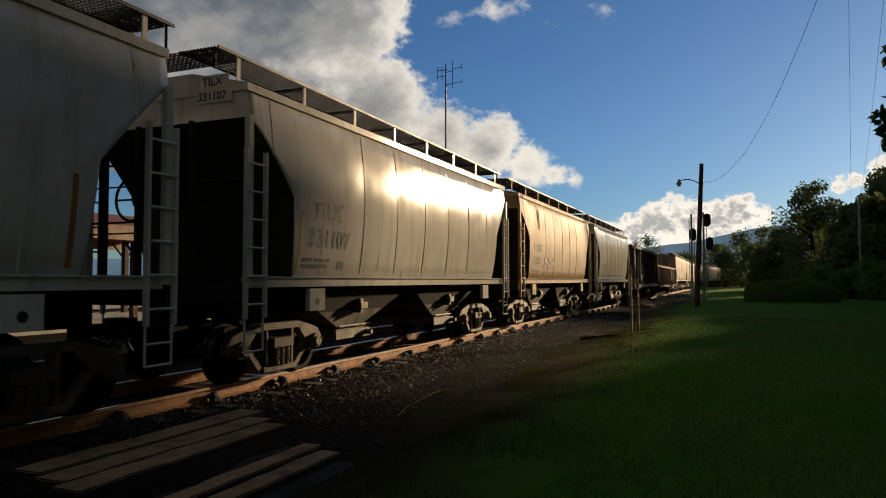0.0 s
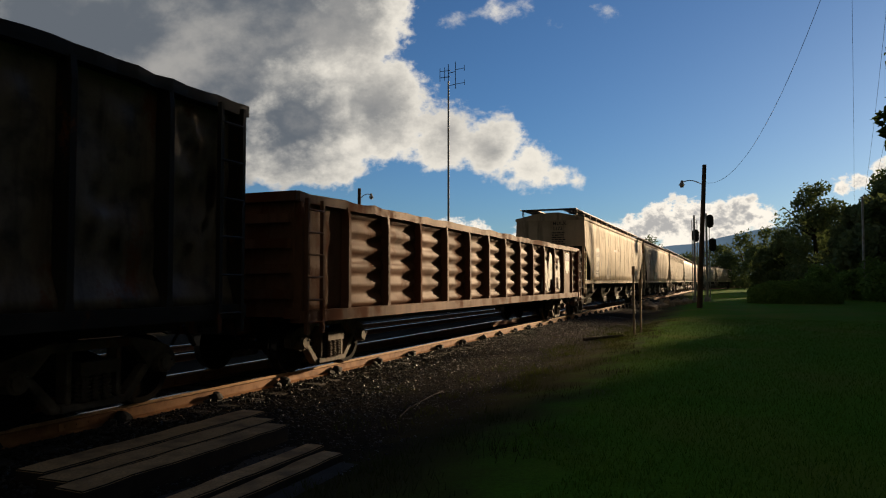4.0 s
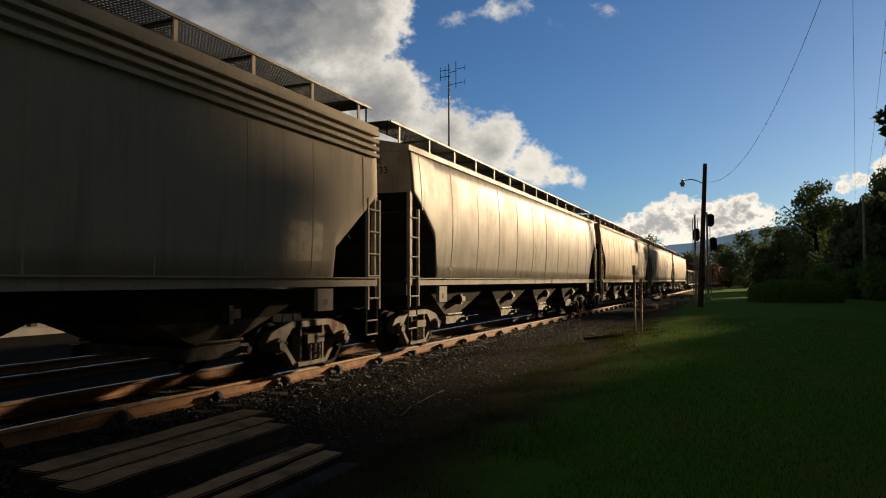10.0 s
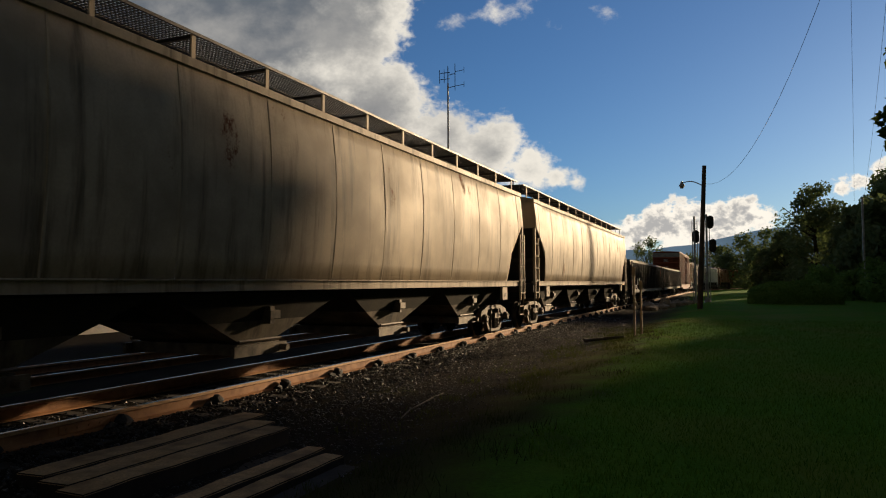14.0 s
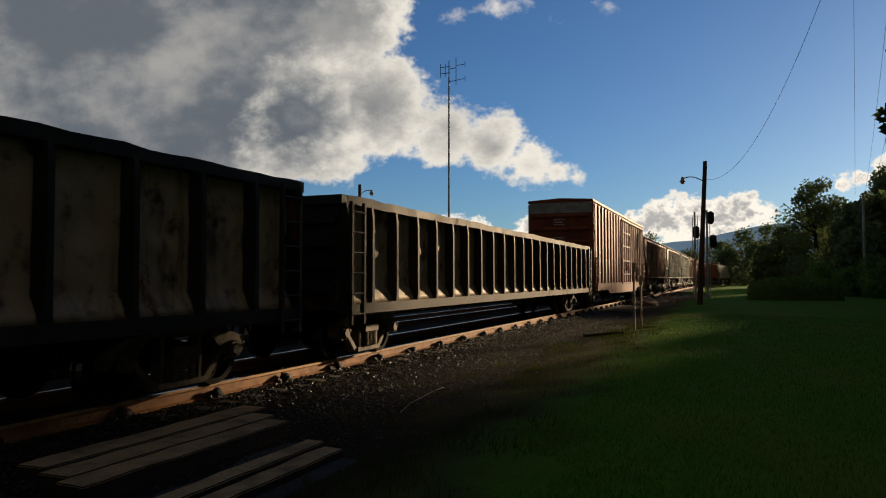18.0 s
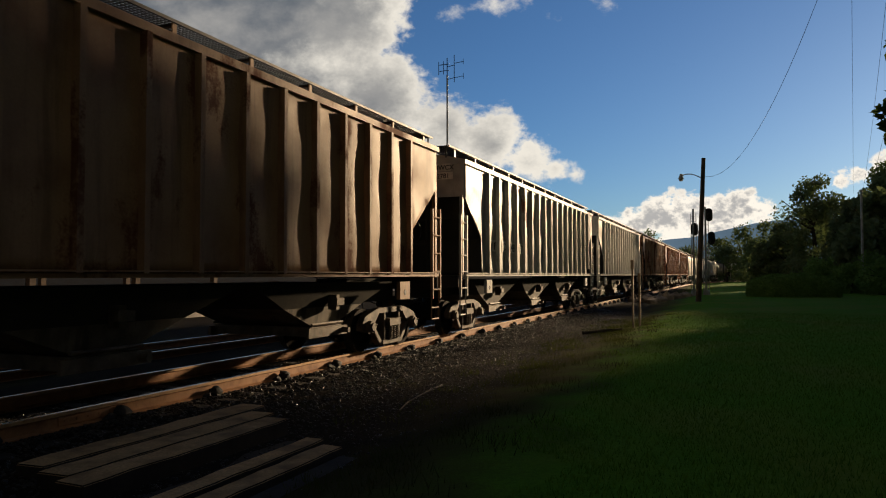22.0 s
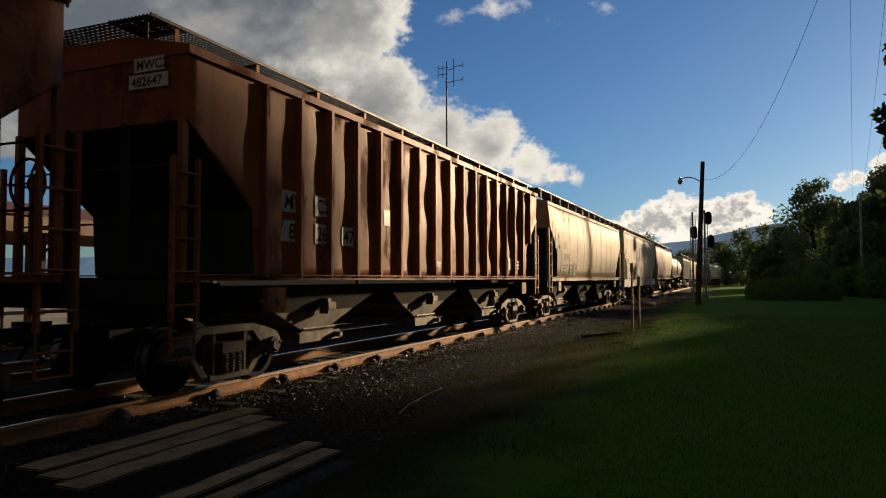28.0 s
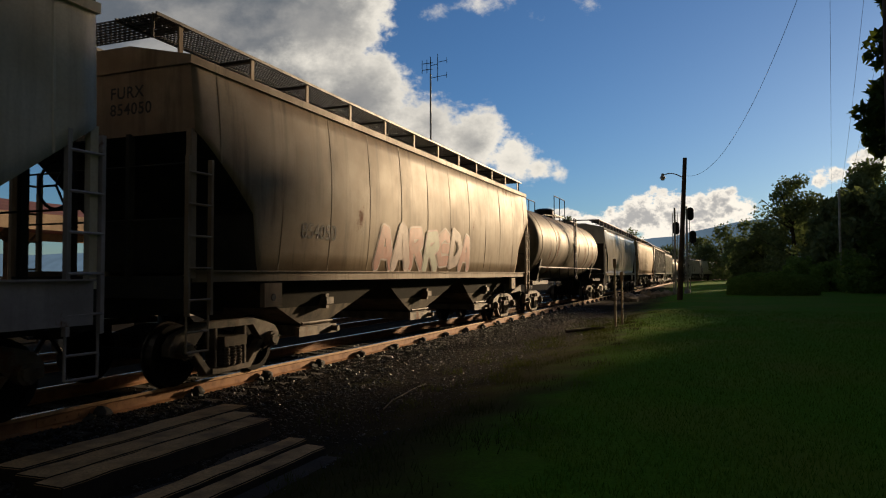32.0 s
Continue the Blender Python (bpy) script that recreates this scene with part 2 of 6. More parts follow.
def track(s, side=0.0, z=0.0):
    """The pose on the main track, s metres along it; side: metres to the right."""
    if s < CURVE_AT:
        return pose(TRACK_X + side, s, z)
    a = min((s - CURVE_AT) / CURVE_R, CURVE_TURN)
    x, y = TRACK_X + CURVE_R * (1 - math.cos(a)), CURVE_AT + CURVE_R * math.sin(a)
    over = s - CURVE_AT - a * CURVE_R
    x, y = x + over * math.sin(a), y + over * math.cos(a)
    return pose(x, y, z, 0, 0, -math.degrees(a)) @ pose(side, 0, 0)


STATIONS = [-60, -30, 0, 30, 60, 90, 115] + [115 + 8 * k for k in range(1, 58)]

# ---- parts that all cars share ----
SHARED = {}


def shared(key, make, material, smooth=False):
    """Mesh data built once and used by every car."""
    if key not in SHARED:
        bm = make(bmesh.new())
        me = bpy.data.meshes.new(key)
        bm.normal_update()
        bm.to_mesh(me)
        bm.free()
        me.materials.append(material)
        if smooth:
            me.polygons.foreach_set("use_smooth", [True] * len(me.polygons))
        SHARED[key] = me
    return SHARED[key]


WHEEL_R = 0.42


def wheelset_mesh(bm):
    for sx in (-1, 1):
        x = 0.7175 * sx
        ring_plate(bm, WHEEL_R, WHEEL_R - 0.075, x - 0.0, x + 0.125 * sx, 32)                  # rim
        ring_plate(bm, WHEEL_R + 0.028, WHEEL_R - 0.06, x - 0.03 * sx, x, 32)                  # flange
        ring_plate(bm, WHEEL_R - 0.07, 0.12, x + 0.035 * sx, x + 0.06 * sx, 32)                # plate
        ring_plate(bm, 0.15, 0.07, x - 0.03 * sx, x + 0.15 * sx, 20)                           # hub
        for k in range(3):                                                                     # holes show the turn
            a = k * math.tau / 3
            tube(bm, (x + 0.06 * sx, 0.24 * math.cos(a), 0.24 * math.sin(a)), (x + 0.068 * sx, 0.27 * math.cos(a), 0.27 * math.sin(a)), 0.03, n=8)
    tube(bm, (-1.02, 0, 0), (1.02, 0, 0), 0.075, n=12)
    return bm


def side_frame_mesh(bm):
    """Cast side frame, outline in (y, z), with windows left open."""
    t0, t1 = -0.07, 0.07
    top = [(-1.12, 0.38), (-1.12, 0.52), (-1.02, 0.64), (-0.85, 0.69), (-0.5, 0.78), (0.5, 0.78), (0.85, 0.69), (1.02, 0.64), (1.12, 0.52), (1.12, 0.38),
           (1.04, 0.36), (1.0, 0.5), (0.88, 0.56), (0.77, 0.5), (0.75, 0.40), (0.68, 0.46), (0.50, 0.69), (-0.50, 0.69), (-0.68, 0.46), (-0.75, 0.40), (-0.77, 0.5), (-0.88, 0.56), (-1.0, 0.5), (-1.04, 0.36)]
    prism(bm, top, 0, t0, t1)
    prism(bm, [(-0.76, 0.42), (-0.67, 0.45), (-0.38, 0.18), (-0.34, 0.10), (-0.45, 0.10)], 0, t0, t1)
    prism(bm, [(0.76, 0.42), (0.45, 0.10), (0.34, 0.10), (0.38, 0.18), (0.67, 0.45)], 0, t0, t1)
    box(bm, t0 - 0.03, t1 + 0.03, -0.38, 0.38, 0.10, 0.19)
    for s in (-1, 1):
        box(bm, t0 - 0.02, t1 + 0.02, s * 0.30 - 0.03, s * 0.30 + 0.03, 0.19, 0.68)
        tube(bm, (t0 - 0.06, s * 0.88, 0.44), (t1 + 0.09, s * 0.88, 0.44), 0.115, n=14)
        tube(bm, (t1 + 0.09, s * 0.88, 0.44), (t1 + 0.12, s * 0.88, 0.44), 0.08, n=12)
        for k in range(3):
            a = k * math.tau / 3 + 0.5
            tube(bm, (t1 + 0.09, s * 0.88 + 0.085 * math.cos(a), 0.44 + 0.085 * math.sin(a)), (t1 + 0.135, s * 0.88 + 0.085 * math.cos(a), 0.44 + 0.085 * math.sin(a)), 0.018, n=6)
    bmesh.ops.bevel(bm, geom=[e for e in bm.edges if e.calc_length() > 0.1], offset=0.012, segments=1, affect="EDGES")
    for v in bm.verts:
        v.co.y, v.co.z = v.co.y * 1.08, 0.05 + v.co.z * 1.02 if v.co.z > 0.3 else v.co.z
    return bm


def spring_mesh(bm):
    """Nine coil springs as stacked rings, with the bolster's end above."""
    for i in (-1, 0, 1):
        for j in (-1, 0, 1):
            for k in range(6):
                z = 0.215 + k * 0.042
                tube(bm, (j * 0.10, i * 0.135, z), (j * 0.10, i * 0.135, z + 0.024), 0.062, 0.062, n=10)
            tube(bm, (j * 0.10, i * 0.135, 0.19), (j * 0.10, i * 0.135, 0.48), 0.04, n=8)
    box(bm, -0.2, 0.17, -0.25, 0.25, 0.475, 0.62)
    return bm


def bolster_mesh(bm):
    prism(bm, [(-1.0, 0.47), (1.0, 0.47), (1.0, 0.62), (0.4, 0.78), (-0.4, 0.78), (-1.0, 0.62)], 1, -0.2, 0.2)
    tube(bm, (0, 0, 0.75), (0, 0, 0.9), 0.22, n=16)
    for s in (-1, 1):                                   # brake beams
        tube(bm, (-0.8, s * 0.36, 0.35), (0.8, s * 0.36, 0.35), 0.04, n=6)
        for e in (-1, 1):
            box(bm, e * 0.76 - 0.05, e * 0.76 + 0.05, s * 0.36 - 0.02, s * 0.36 + 0.06, 0.25, 0.52)
    return bm


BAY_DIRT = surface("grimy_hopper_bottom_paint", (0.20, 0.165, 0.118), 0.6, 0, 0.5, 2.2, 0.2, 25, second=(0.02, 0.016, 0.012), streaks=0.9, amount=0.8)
PROFILE = {}    # side profile of each car, for what is painted on it
WHEELS = []      # every turning wheelset with its car


FRAME_IRON = surface("dusty_cast_truck_iron", (0.20, 0.155, 0.105), 0.6, 0.1, 0.5, 4.0, 0.3, 40, rust=0.2, second=(0.016, 0.012, 0.009), amount=0.9)


SPRING_STEEL = surface("grimy_spring_steel", (0.10, 0.075, 0.05), 0.5, 0.3, 0.4, 5.0, 0.2, 40)


def wheel_data():
    """Dark plates and hubs; only the treads and rims are worn bright."""
    if "wheelset" not in SHARED:
        me = shared("wheelset", wheelset_mesh, WHEEL_DARK)
        me.materials.append(TYRE_STEEL)
        for p in me.polygons:
            if math.hypot(p.center.y, p.center.z) > WHEEL_R - 0.02 and abs(p.normal.x) < 0.5:
                p.material_index = 1
    return SHARED["wheelset"]


WHEEL_DARK = surface("oily_brown_wheel_steel", (0.014, 0.011, 0.009), 0.85, 0.0, rust=0.0, scale=5, spec=0.2)


def truck(car, y):
    me = shared("bolster", bolster_mesh, STEEL_DARK)
    tr = part("truck", me, None, car)
    tr.location = (0, y, 0)
    for sx in (-1, 1):
        f = part("side_frame", shared("side_frame", side_frame_mesh, FRAME_IRON), None, tr, "cast iron side frame with road dust")
        f.matrix_basis = pose(0.98 * sx, 0, 0, 0, 0, 0 if sx > 0 else 180)
        f = part("spring_nest", shared("spring_nest", spring_mesh, SPRING_STEEL), None, tr)
        f.matrix_basis = pose(0.98 * sx, 0, 0, 0, 0, 0 if sx > 0 else 180)
    for sy in (-1, 1):
        w = part("wheelset", wheel_data(), None, tr, "steel wheelset with worn bright treads")
        w.location = (0, 0.88 * sy, WHEEL_R)
        WHEELS.append((w, car, y + 0.88 * sy))


def coupler_mesh(bm):
    box(bm, -0.08, 0.08, -0.75, -0.1, 0.78, 0.94)
    prism(bm, [(-0.16, -0.12), (0.02, -0.12), (0.15, 0.02), (0.16, 0.14), (0.06, 0.16), (0.03, 0.04), (-0.06, 0.02), (-0.09, 0.16), (-0.16, 0.12)], 2, 0.72, 1.0)
    tube(bm, (-0.13, -0.15, 0.72), (-0.55, -0.35, 0.9), 0.015, n=6)
    tube(bm, (0.2, -0.2, 0.85), (0.22, 0.0, 0.55), 0.03, n=6)
    return bm


def ladder_mesh(bm, height, width, rungs):
    """In the plane x = 0, standing on z = 0, centred on y = 0."""
    for s in (-1, 1):
        box(bm, -0.05, 0.01, s * width / 2 - 0.03, s * width / 2 + 0.03, 0, height)
    for k in range(rungs):
        z = height * (k + 0.5) / rungs
        tube(bm, (0.0, -width / 2, z), (0.0, width / 2, z), 0.018, n=6)
    return bm


def split_ladder(car, key, height, width, rungs, colour):
    """A ladder whose stile carries the other stile and each rung as parts."""
    stile = shared("stile_" + key, lambda bm: box(bm, -0.05, 0.01, -0.024, 0.024, 0, height), colour)
    rung = shared("rung_%.2f" % width + colour.name, lambda bm: tube(bm, (0, -width / 2, 0), (0, width / 2, 0), 0.018, n=6), colour)
    lad = part("ladder", shared("ladder_base_" + key, lambda bm: box(bm, -0.05, 0.01, -width / 2 - 0.024, -width / 2 + 0.024, 0, height), colour), None, car)
    place(part("stile", stile, None, lad), 0, width / 2, 0)
    for k in range(rungs):
        place(part("rung", rung, None, lad), 0, 0, height * (k + 0.5) / rungs)
    return lad


def lettering(text, size, car, x, y, z, material, gap=1.0, turn=0.0, name="lettering", end=False, bold=0.0, tilt=0.0):
    """Flat painted letters on the side that faces the lawn (or on the near end)."""
    cu = bpy.data.curves.new("letters", "FONT")
    cu.body, cu.size, cu.space_character, cu.fill_mode = text, size, gap, "FRONT"
    cu.offset = bold
    ob = bpy.data.objects.new("letters", cu)
    scene.collection.objects.link(ob)
    bpy.context.view_layer.update()
    me = bpy.data.meshes.new_from_object(ob)
    bpy.data.objects.remove(ob)
    bpy.data.curves.remove(cu)
    me.materials.clear()
    me.materials.append(material)
    o = part(name, me, None, car)
    o.matrix_basis = pose(x, y, z, 90 + tilt, turn, 0) if end else pose(x, y, z, 90, turn, 90) @ pose(0, 0, 0, tilt)
    return o


def bars(bm, w, h, rows, seed=1):
    """Rows of plain bars in place of small print, in the plane of y and z."""
    rng = random.Random(seed)
    for k in range(rows):
        z = h - (k + 0.8) * h / rows
        y = 0.0
        while y < w * 0.86:
            n = rng.uniform(0.12, 0.35) * w
            n = min(n, w - y)
            box(bm, 0, 0.003, y, y + n, z, z + 0.5 * h / rows)
            y += n + 0.06 * w
    return bm


def plate(name, car, x, y, z, w, h, material, label=""):
    return place(part(name, box(bmesh.new(), 0, 0.006, 0, w, 0, h), material, car, label), x, y, z)


def place(ob, x, y, z):
    ob.location = (x, y, z)
    return ob


def end_gear(car, L, half, sill, top, colour, ladder_top, second_ladder=True):
    """Couplers, end platforms, corner posts and ladders."""
    for s in (-1, 1):
        c = part("coupler", shared("coupler", coupler_mesh, STEEL_DARK), None, car)
        c.matrix_basis = pose(0, s * L / 2, 0, 0, 0, 0 if s > 0 else 180)
    body = L / 2 - 0.62
    for s in (-1, 1):
        # end sill, draft sill and platform are coloured as if in shade
        bm = bmesh.new()
        y = s * body
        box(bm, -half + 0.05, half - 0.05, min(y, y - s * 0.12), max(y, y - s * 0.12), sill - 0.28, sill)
        part("end_sill", bm, RECESS_SHADE, car)
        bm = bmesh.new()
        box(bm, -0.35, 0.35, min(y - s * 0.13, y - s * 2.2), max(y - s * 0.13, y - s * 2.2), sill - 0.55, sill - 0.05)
        part("draft_sill", bm, RECESS_SHADE, car)
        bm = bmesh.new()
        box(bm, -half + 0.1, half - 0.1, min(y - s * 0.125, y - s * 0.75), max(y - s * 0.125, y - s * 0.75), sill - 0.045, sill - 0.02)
        part("end_platform", bm, RECESS_SHADE, car)
        for e in (-1, 1):
            h = ladder_top - (sill - 0.5)
            key = "ladder_%.2f" % h
            rungs = max(5, int(h / 0.38))
            if e > 0:
                lad = split_ladder(car, key + colour.name, h, 0.42, rungs, colour)
            else:
                lad = part("ladder", shared(key + colour.name, lambda bm: ladder_mesh(bm, h, 0.42, rungs), colour), None, car)
            lad.matrix_basis = pose(e * (half + 0.02), s * (body - 0.24), sill - 0.5, 0, 0, 0 if e > 0 else 180)
            step = bmesh.new()
            for yy in (-0.2, 0.2):
                tube(step, (0, yy, 0), (0, yy, 0.5), 0.016, n=6)
            tube(step, (0, -0.2, 0.0), (0, 0.2, 0.0), 0.016, n=6)
            tube(step, (0, -0.2, 0.25), (0, 0.2, 0.25), 0.016, n=6)
            place(part("stirrup_step", step, colour, car), e * (half - 0.02), s * (body - 0.24), sill - 0.95)


def grating(bm, x0, x1, y0, y1, z, pitch=0.062):
    """An open walkway of punched steel: long and cross webs round small square holes."""
    for x in (x0, x1):
        box(bm, x - 0.012, x + 0.012, y0, y1, z - 0.035, z + 0.006)
    n = max(4, round((x1 - x0) / 0.062))
    for k in range(1, n):
        x = x0 + (x1 - x0) * k / n
        box(bm, x - 0.011, x + 0.011, y0, y1, z - 0.012, z)
    for k in range(1, int((y1 - y0) / pitch)):
        y = y0 + k * pitch
        box(bm, x0, x1, y - 0.011, y + 0.011, z - 0.010, z - 0.002)
    return bm


def crosswalk_mesh(bm):
    """Open lattice platform over the end of the roof."""
    bmesh.ops.create_grid(bm, x_segments=28, y_segments=8, size=1)
    for v in bm.verts:
        v.co = Vector((v.co.x * 1.18, v.co.y * 0.32, 0))
    cells = bmesh.ops.inset_individual(bm, faces=bm.faces[:], thickness=0.012)["faces"]
    rim = set(cells)
    small = [f for f in bm.faces if all(any(q in rim for q in e.link_faces) for e in f.edges) and f not in rim]
    bmesh.ops.delete(bm, geom=small or [], context="FACES")
    bmesh.ops.solidify(bm, geom=bm.faces[:], thickness=0.02)
    return bm


def dent(shape, y, z):
    """How far a side sheet stands out or in at a place, by waves, dents and the bow between its seams."""
    ribs, seed, first, pitch = shape
    if ribs:
        return min(0.0, 0.05 * (noise.noise((y * 1.9, z * 1.1, 4)) - 0.1))
    return 0.009 * noise.noise((y * 0.75, z * 0.8, seed)) + 0.008 * (abs(math.sin(math.pi * (y - first) / pitch)) ** 0.7 - 0.6)


def side_x(z, sill, eave, half, bulge):
    k = (z - (sill + eave) / 2) / ((eave - sill) / 2)
    return half - bulge * k * k


def covered_hopper(name, label, L, colour, eave=4.15, bays=2, half=1.56, bulge=0.10, ribs=0, panels=9, cut=1.3, cut_top=0.45, knee=2.05, end_colour=None, round_cut=True,
                   sill_colour=None, walk_z=0.42, roof_step=False, sill=1.5, sill_drop=0.10, setback=0.75, turn_in=0.28, rib_shift=0.0):
    """A covered hopper car: lofted shell, trimmed along the slope sheets, over discharge bays."""
    car = empty(name, label, "hopper car", "cars of the freight train")
    end_colour = end_colour or colour
    sill_colour = sill_colour or colour
    Lb = L - 2 * setback
    hb = Lb / 2
    # shell: stations along y, each ring: right side going up, roof, left side going down
    def low(d):
        """The trimmed lower edge, d metres from the end: a slant, then a drop to the sill."""
        a, b = eave - cut_top, knee
        if d <= cut:
            k = max(0.0, d) / cut
            return a + (b - a) * (k ** (1.15 if round_cut else 1.0))
        k = min(1.0, (d - cut) / (turn_in if round_cut else 0.06))
        return sill + (b - sill) * (1 - math.sin(k * math.pi / 2)) if round_cut else b + (sill - b) * k
    marks = [cut * k / 7 for k in range(8)] + [cut + turn_in * k / 5 for k in range(1, 6)] + [cut + turn_in + 0.01]
    ys = sorted({round(v, 3) for v in [-hb + d for d in marks] + [hb - d for d in marks] + [-hb + 2.2 + (Lb - 4.4) * k / (90 if ribs else 60) for k in range(91 if ribs else 61)]})
    joints = [-hb + 0.5 + (Lb - 1.0) * k / panels for k in range(panels + 1)]
    shape = (ribs, len(label), joints[0], joints[1] - joints[0])
    PROFILE[car] = (sill, eave, half, bulge, hb, shape)
    bm = bmesh.new()
    rings = []
    for y in ys:
        zl = low(hb - abs(y))
        side = []
        rows_up = 16 if ribs else 8
        for k in range(rows_up + 1):
            z = zl + (eave - zl) * k / rows_up
            out = dent(shape, y, z) if 0 < k < rows_up else 0.0
            side.append((side_x(z, sill, eave, half, bulge) + out, z))
        rings.append([(x, y, z) for x, z in side] + [(-x, y, z) for x, z in reversed(side)])
    loft(bm, rings)
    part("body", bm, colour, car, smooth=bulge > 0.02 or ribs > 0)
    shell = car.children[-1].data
    shell.materials.append(RECESS_SHADE)
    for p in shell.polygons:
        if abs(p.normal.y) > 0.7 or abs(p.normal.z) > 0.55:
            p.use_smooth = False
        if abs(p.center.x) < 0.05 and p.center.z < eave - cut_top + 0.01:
            p.material_index = 1                        # the slope sheets' undersides, their shade put into the colour
    # seams between the sheets, or outside stakes
    if ribs:
        for k in range(ribs):
            y = 0.86 * (k - ribs // 2) + rib_shift
            zl = max(low(hb - abs(y)), sill) + 0.02
            for e in (-1, 1):
                bm = bmesh.new()
                w = 0.04
                box(bm, e * (half - 0.03) if e < 0 else half - 0.03, half + 0.10 if e > 0 else -half + 0.03, y - w, y + w, zl, eave - 0.1)
                part("stake", bm, colour, car)
                for v in car.children[-1].data.vertices:
                    if e < 0 and v.co.x > -half:
                        v.co.x = -half - 0.10
    else:
        for k, y in enumerate(joints):
            zl = max(low(hb - abs(y)), sill) + 0.01
            for e in (-1, 1):
                bm = bmesh.new()
                pts = [(e * (side_x(zl + (eave - zl) * j / 10, sill, eave, half, bulge) + 0.002), zl + (eave - zl) * j / 10) for j in range(11)]
                loft(bm, [[(x - e * 0.01, y - 0.02, z), (x + e * 0.002, y - 0.012, z), (x + e * 0.002, y + 0.012, z), (x - e * 0.01, y + 0.02, z)] for x, z in pts])
                part("panel_seam", bm, colour, car)
    # roof and eave rail
    bm = bmesh.new()
    ex = side_x(eave, sill, eave, half, bulge)
    loft(bm, [[(ex + 0.05, y, eave - 0.09), (ex + 0.05, y, eave + 0.02), (ex - 0.05, y, eave + 0.04), (0.5, y, eave + 0.24), (-0.5, y, eave + 0.24), (-ex + 0.05, y, eave + 0.04), (-ex - 0.05, y, eave + 0.02), (-ex - 0.05, y, eave - 0.09)] for y in (-hb - 0.03, hb + 0.03)])
    roof = part("roof", bm, colour, car)
    if roof_step:
        for k in range(4):
            for e in (-1, 1):
                a, b = sorted((e * (ex - 0.04), e * (ex + 0.085)))
                part("eave_rail", box(bmesh.new(), a, b, -hb, hb, eave - 0.16 - 0.13 * k, eave - 0.10 - 0.13 * k), colour, roof)
    bm = bmesh.new()
    for k in range(int(Lb / 1.1) - 1):
        y = -hb + 1.1 + k * 1.1
        prism(bm, [(-0.42, eave + 0.235), (0.42, eave + 0.235), (0.3, eave + 0.33), (-0.3, eave + 0.33)], 1, y - 0.45, y + 0.45)
    part("roof_hatches", bm, colour, car)
    # running boards with stanchions
    zw = eave + walk_z
    for e in (-1, 1):
        a, b = (0.58, 1.24) if e > 0 else (-1.24, -0.58)
        rb = part("running_board", grating(bmesh.new(), a, b, -hb - 0.35, hb + 0.35, zw), GALV, car, "open steel grating walkway")
        n = max(6, int(Lb / 1.5))
        for k in range(n + 1):
            y = -hb + 0.1 + (Lb - 0.2) * k / n
            bm = bmesh.new()
            xo = 1.215 * e
            box(bm, xo - 0.012, xo + 0.012, y - 0.035, y + 0.035, eave + 0.06, zw)
            part("stanchion", bm, sill_colour, rb)
            if 0 < k < n:
                part("bracket", box(bmesh.new(), min(e * 0.5, e * 1.2), max(e * 0.5, e * 1.2), y - 0.03, y + 0.03, zw - 0.075, zw - 0.036), GALV, rb)
    for s in (-1, 1):
        walkway = part("end_crosswalk", shared("crosswalk", crosswalk_mesh, GALV), None, car)
        walkway.location = (0, s * hb, zw + 0.002)
        for e in (-1, 1):
            part("bracket", tube(bmesh.new(), (e * 1.15, s * 0.31, -0.30), (e * 1.15, s * 0.31, -0.02), 0.02, n=6), GALV, walkway)
    # side sills
    for e in (-1, 1):
        bm = bmesh.new()
        xs = side_x(sill, sill, eave, half, bulge)
        a, b = sorted((e * (xs - 0.06), e * (xs + 0.055)))
        box(bm, a, b, -hb + 0.02, hb - 0.02, sill - (0.03 if ribs else sill_drop), sill + (0.02 if ribs else 0.05))
        a, b = sorted((e * (xs + 0.03), e * (xs + 0.095)))
        box(bm, a, b, -hb + 0.02, hb - 0.02, sill + 0.035, sill + 0.055)
        part("side_sill", bm, sill_colour, car)
        for s in (-1, 1):                               # jacking pads; a black disc on each paints the shade of its round opening
            bm = bmesh.new()
            yj = s * (hb - 1.75)
            a, b = sorted((e * (xs - 0.02), e * (xs + 0.06)))
            box(bm, a, b, yj - 0.22, yj + 0.22, sill - 0.48, sill - 0.13)
            pad = part("jacking_pad", bm, sill_colour, car)
            bm = bmesh.new()
            tube(bm, (e * (xs + 0.055), yj, sill - 0.34), (e * (xs + 0.066), yj, sill - 0.34), 0.055, n=14)
            part("hole", bm, INK, pad)
    # end structure: slope sheet posts
    for s in (-1, 1):
        # inner posts and grab irons are darkened for the shade between cars
        for x in (-half + 0.06, -0.5, 0.5, half - 0.06):
            w = 0.04 if abs(x) > 1 else 0.03
            part("end_post", box(bmesh.new(), x - w, x + w, s * hb - 0.05, s * hb + 0.05, sill - 0.05, eave - cut_top + 0.02), end_colour if abs(x) > 1 else RECESS_SHADE, car)
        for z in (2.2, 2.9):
            part("grab_iron", tube(bmesh.new(), (-half + 0.06, s * (hb + 0.02), z), (half - 0.06, s * (hb + 0.02), z), 0.014, n=6), RECESS_SHADE, car)
    end_gear(car, L, half - 0.02, sill - 0.02, eave, sill_colour, 2.98 if bays != 2 else 3.3)
    bm = bmesh.new()
    ring_plate(bm, 0.28, 0.25, -0.01, 0.01, 20)
    for k in range(3):
        a = k * math.tau / 3
        tube(bm, (0, 0, 0), (0, 0.26 * math.cos(a), 0.26 * math.sin(a)), 0.014, n=6)
    bw = part("brake_wheel", bm, STEEL_DARK, car)
    bw.matrix_basis = pose(0.75, hb + 0.2, 2.5, 0, 0, 90)
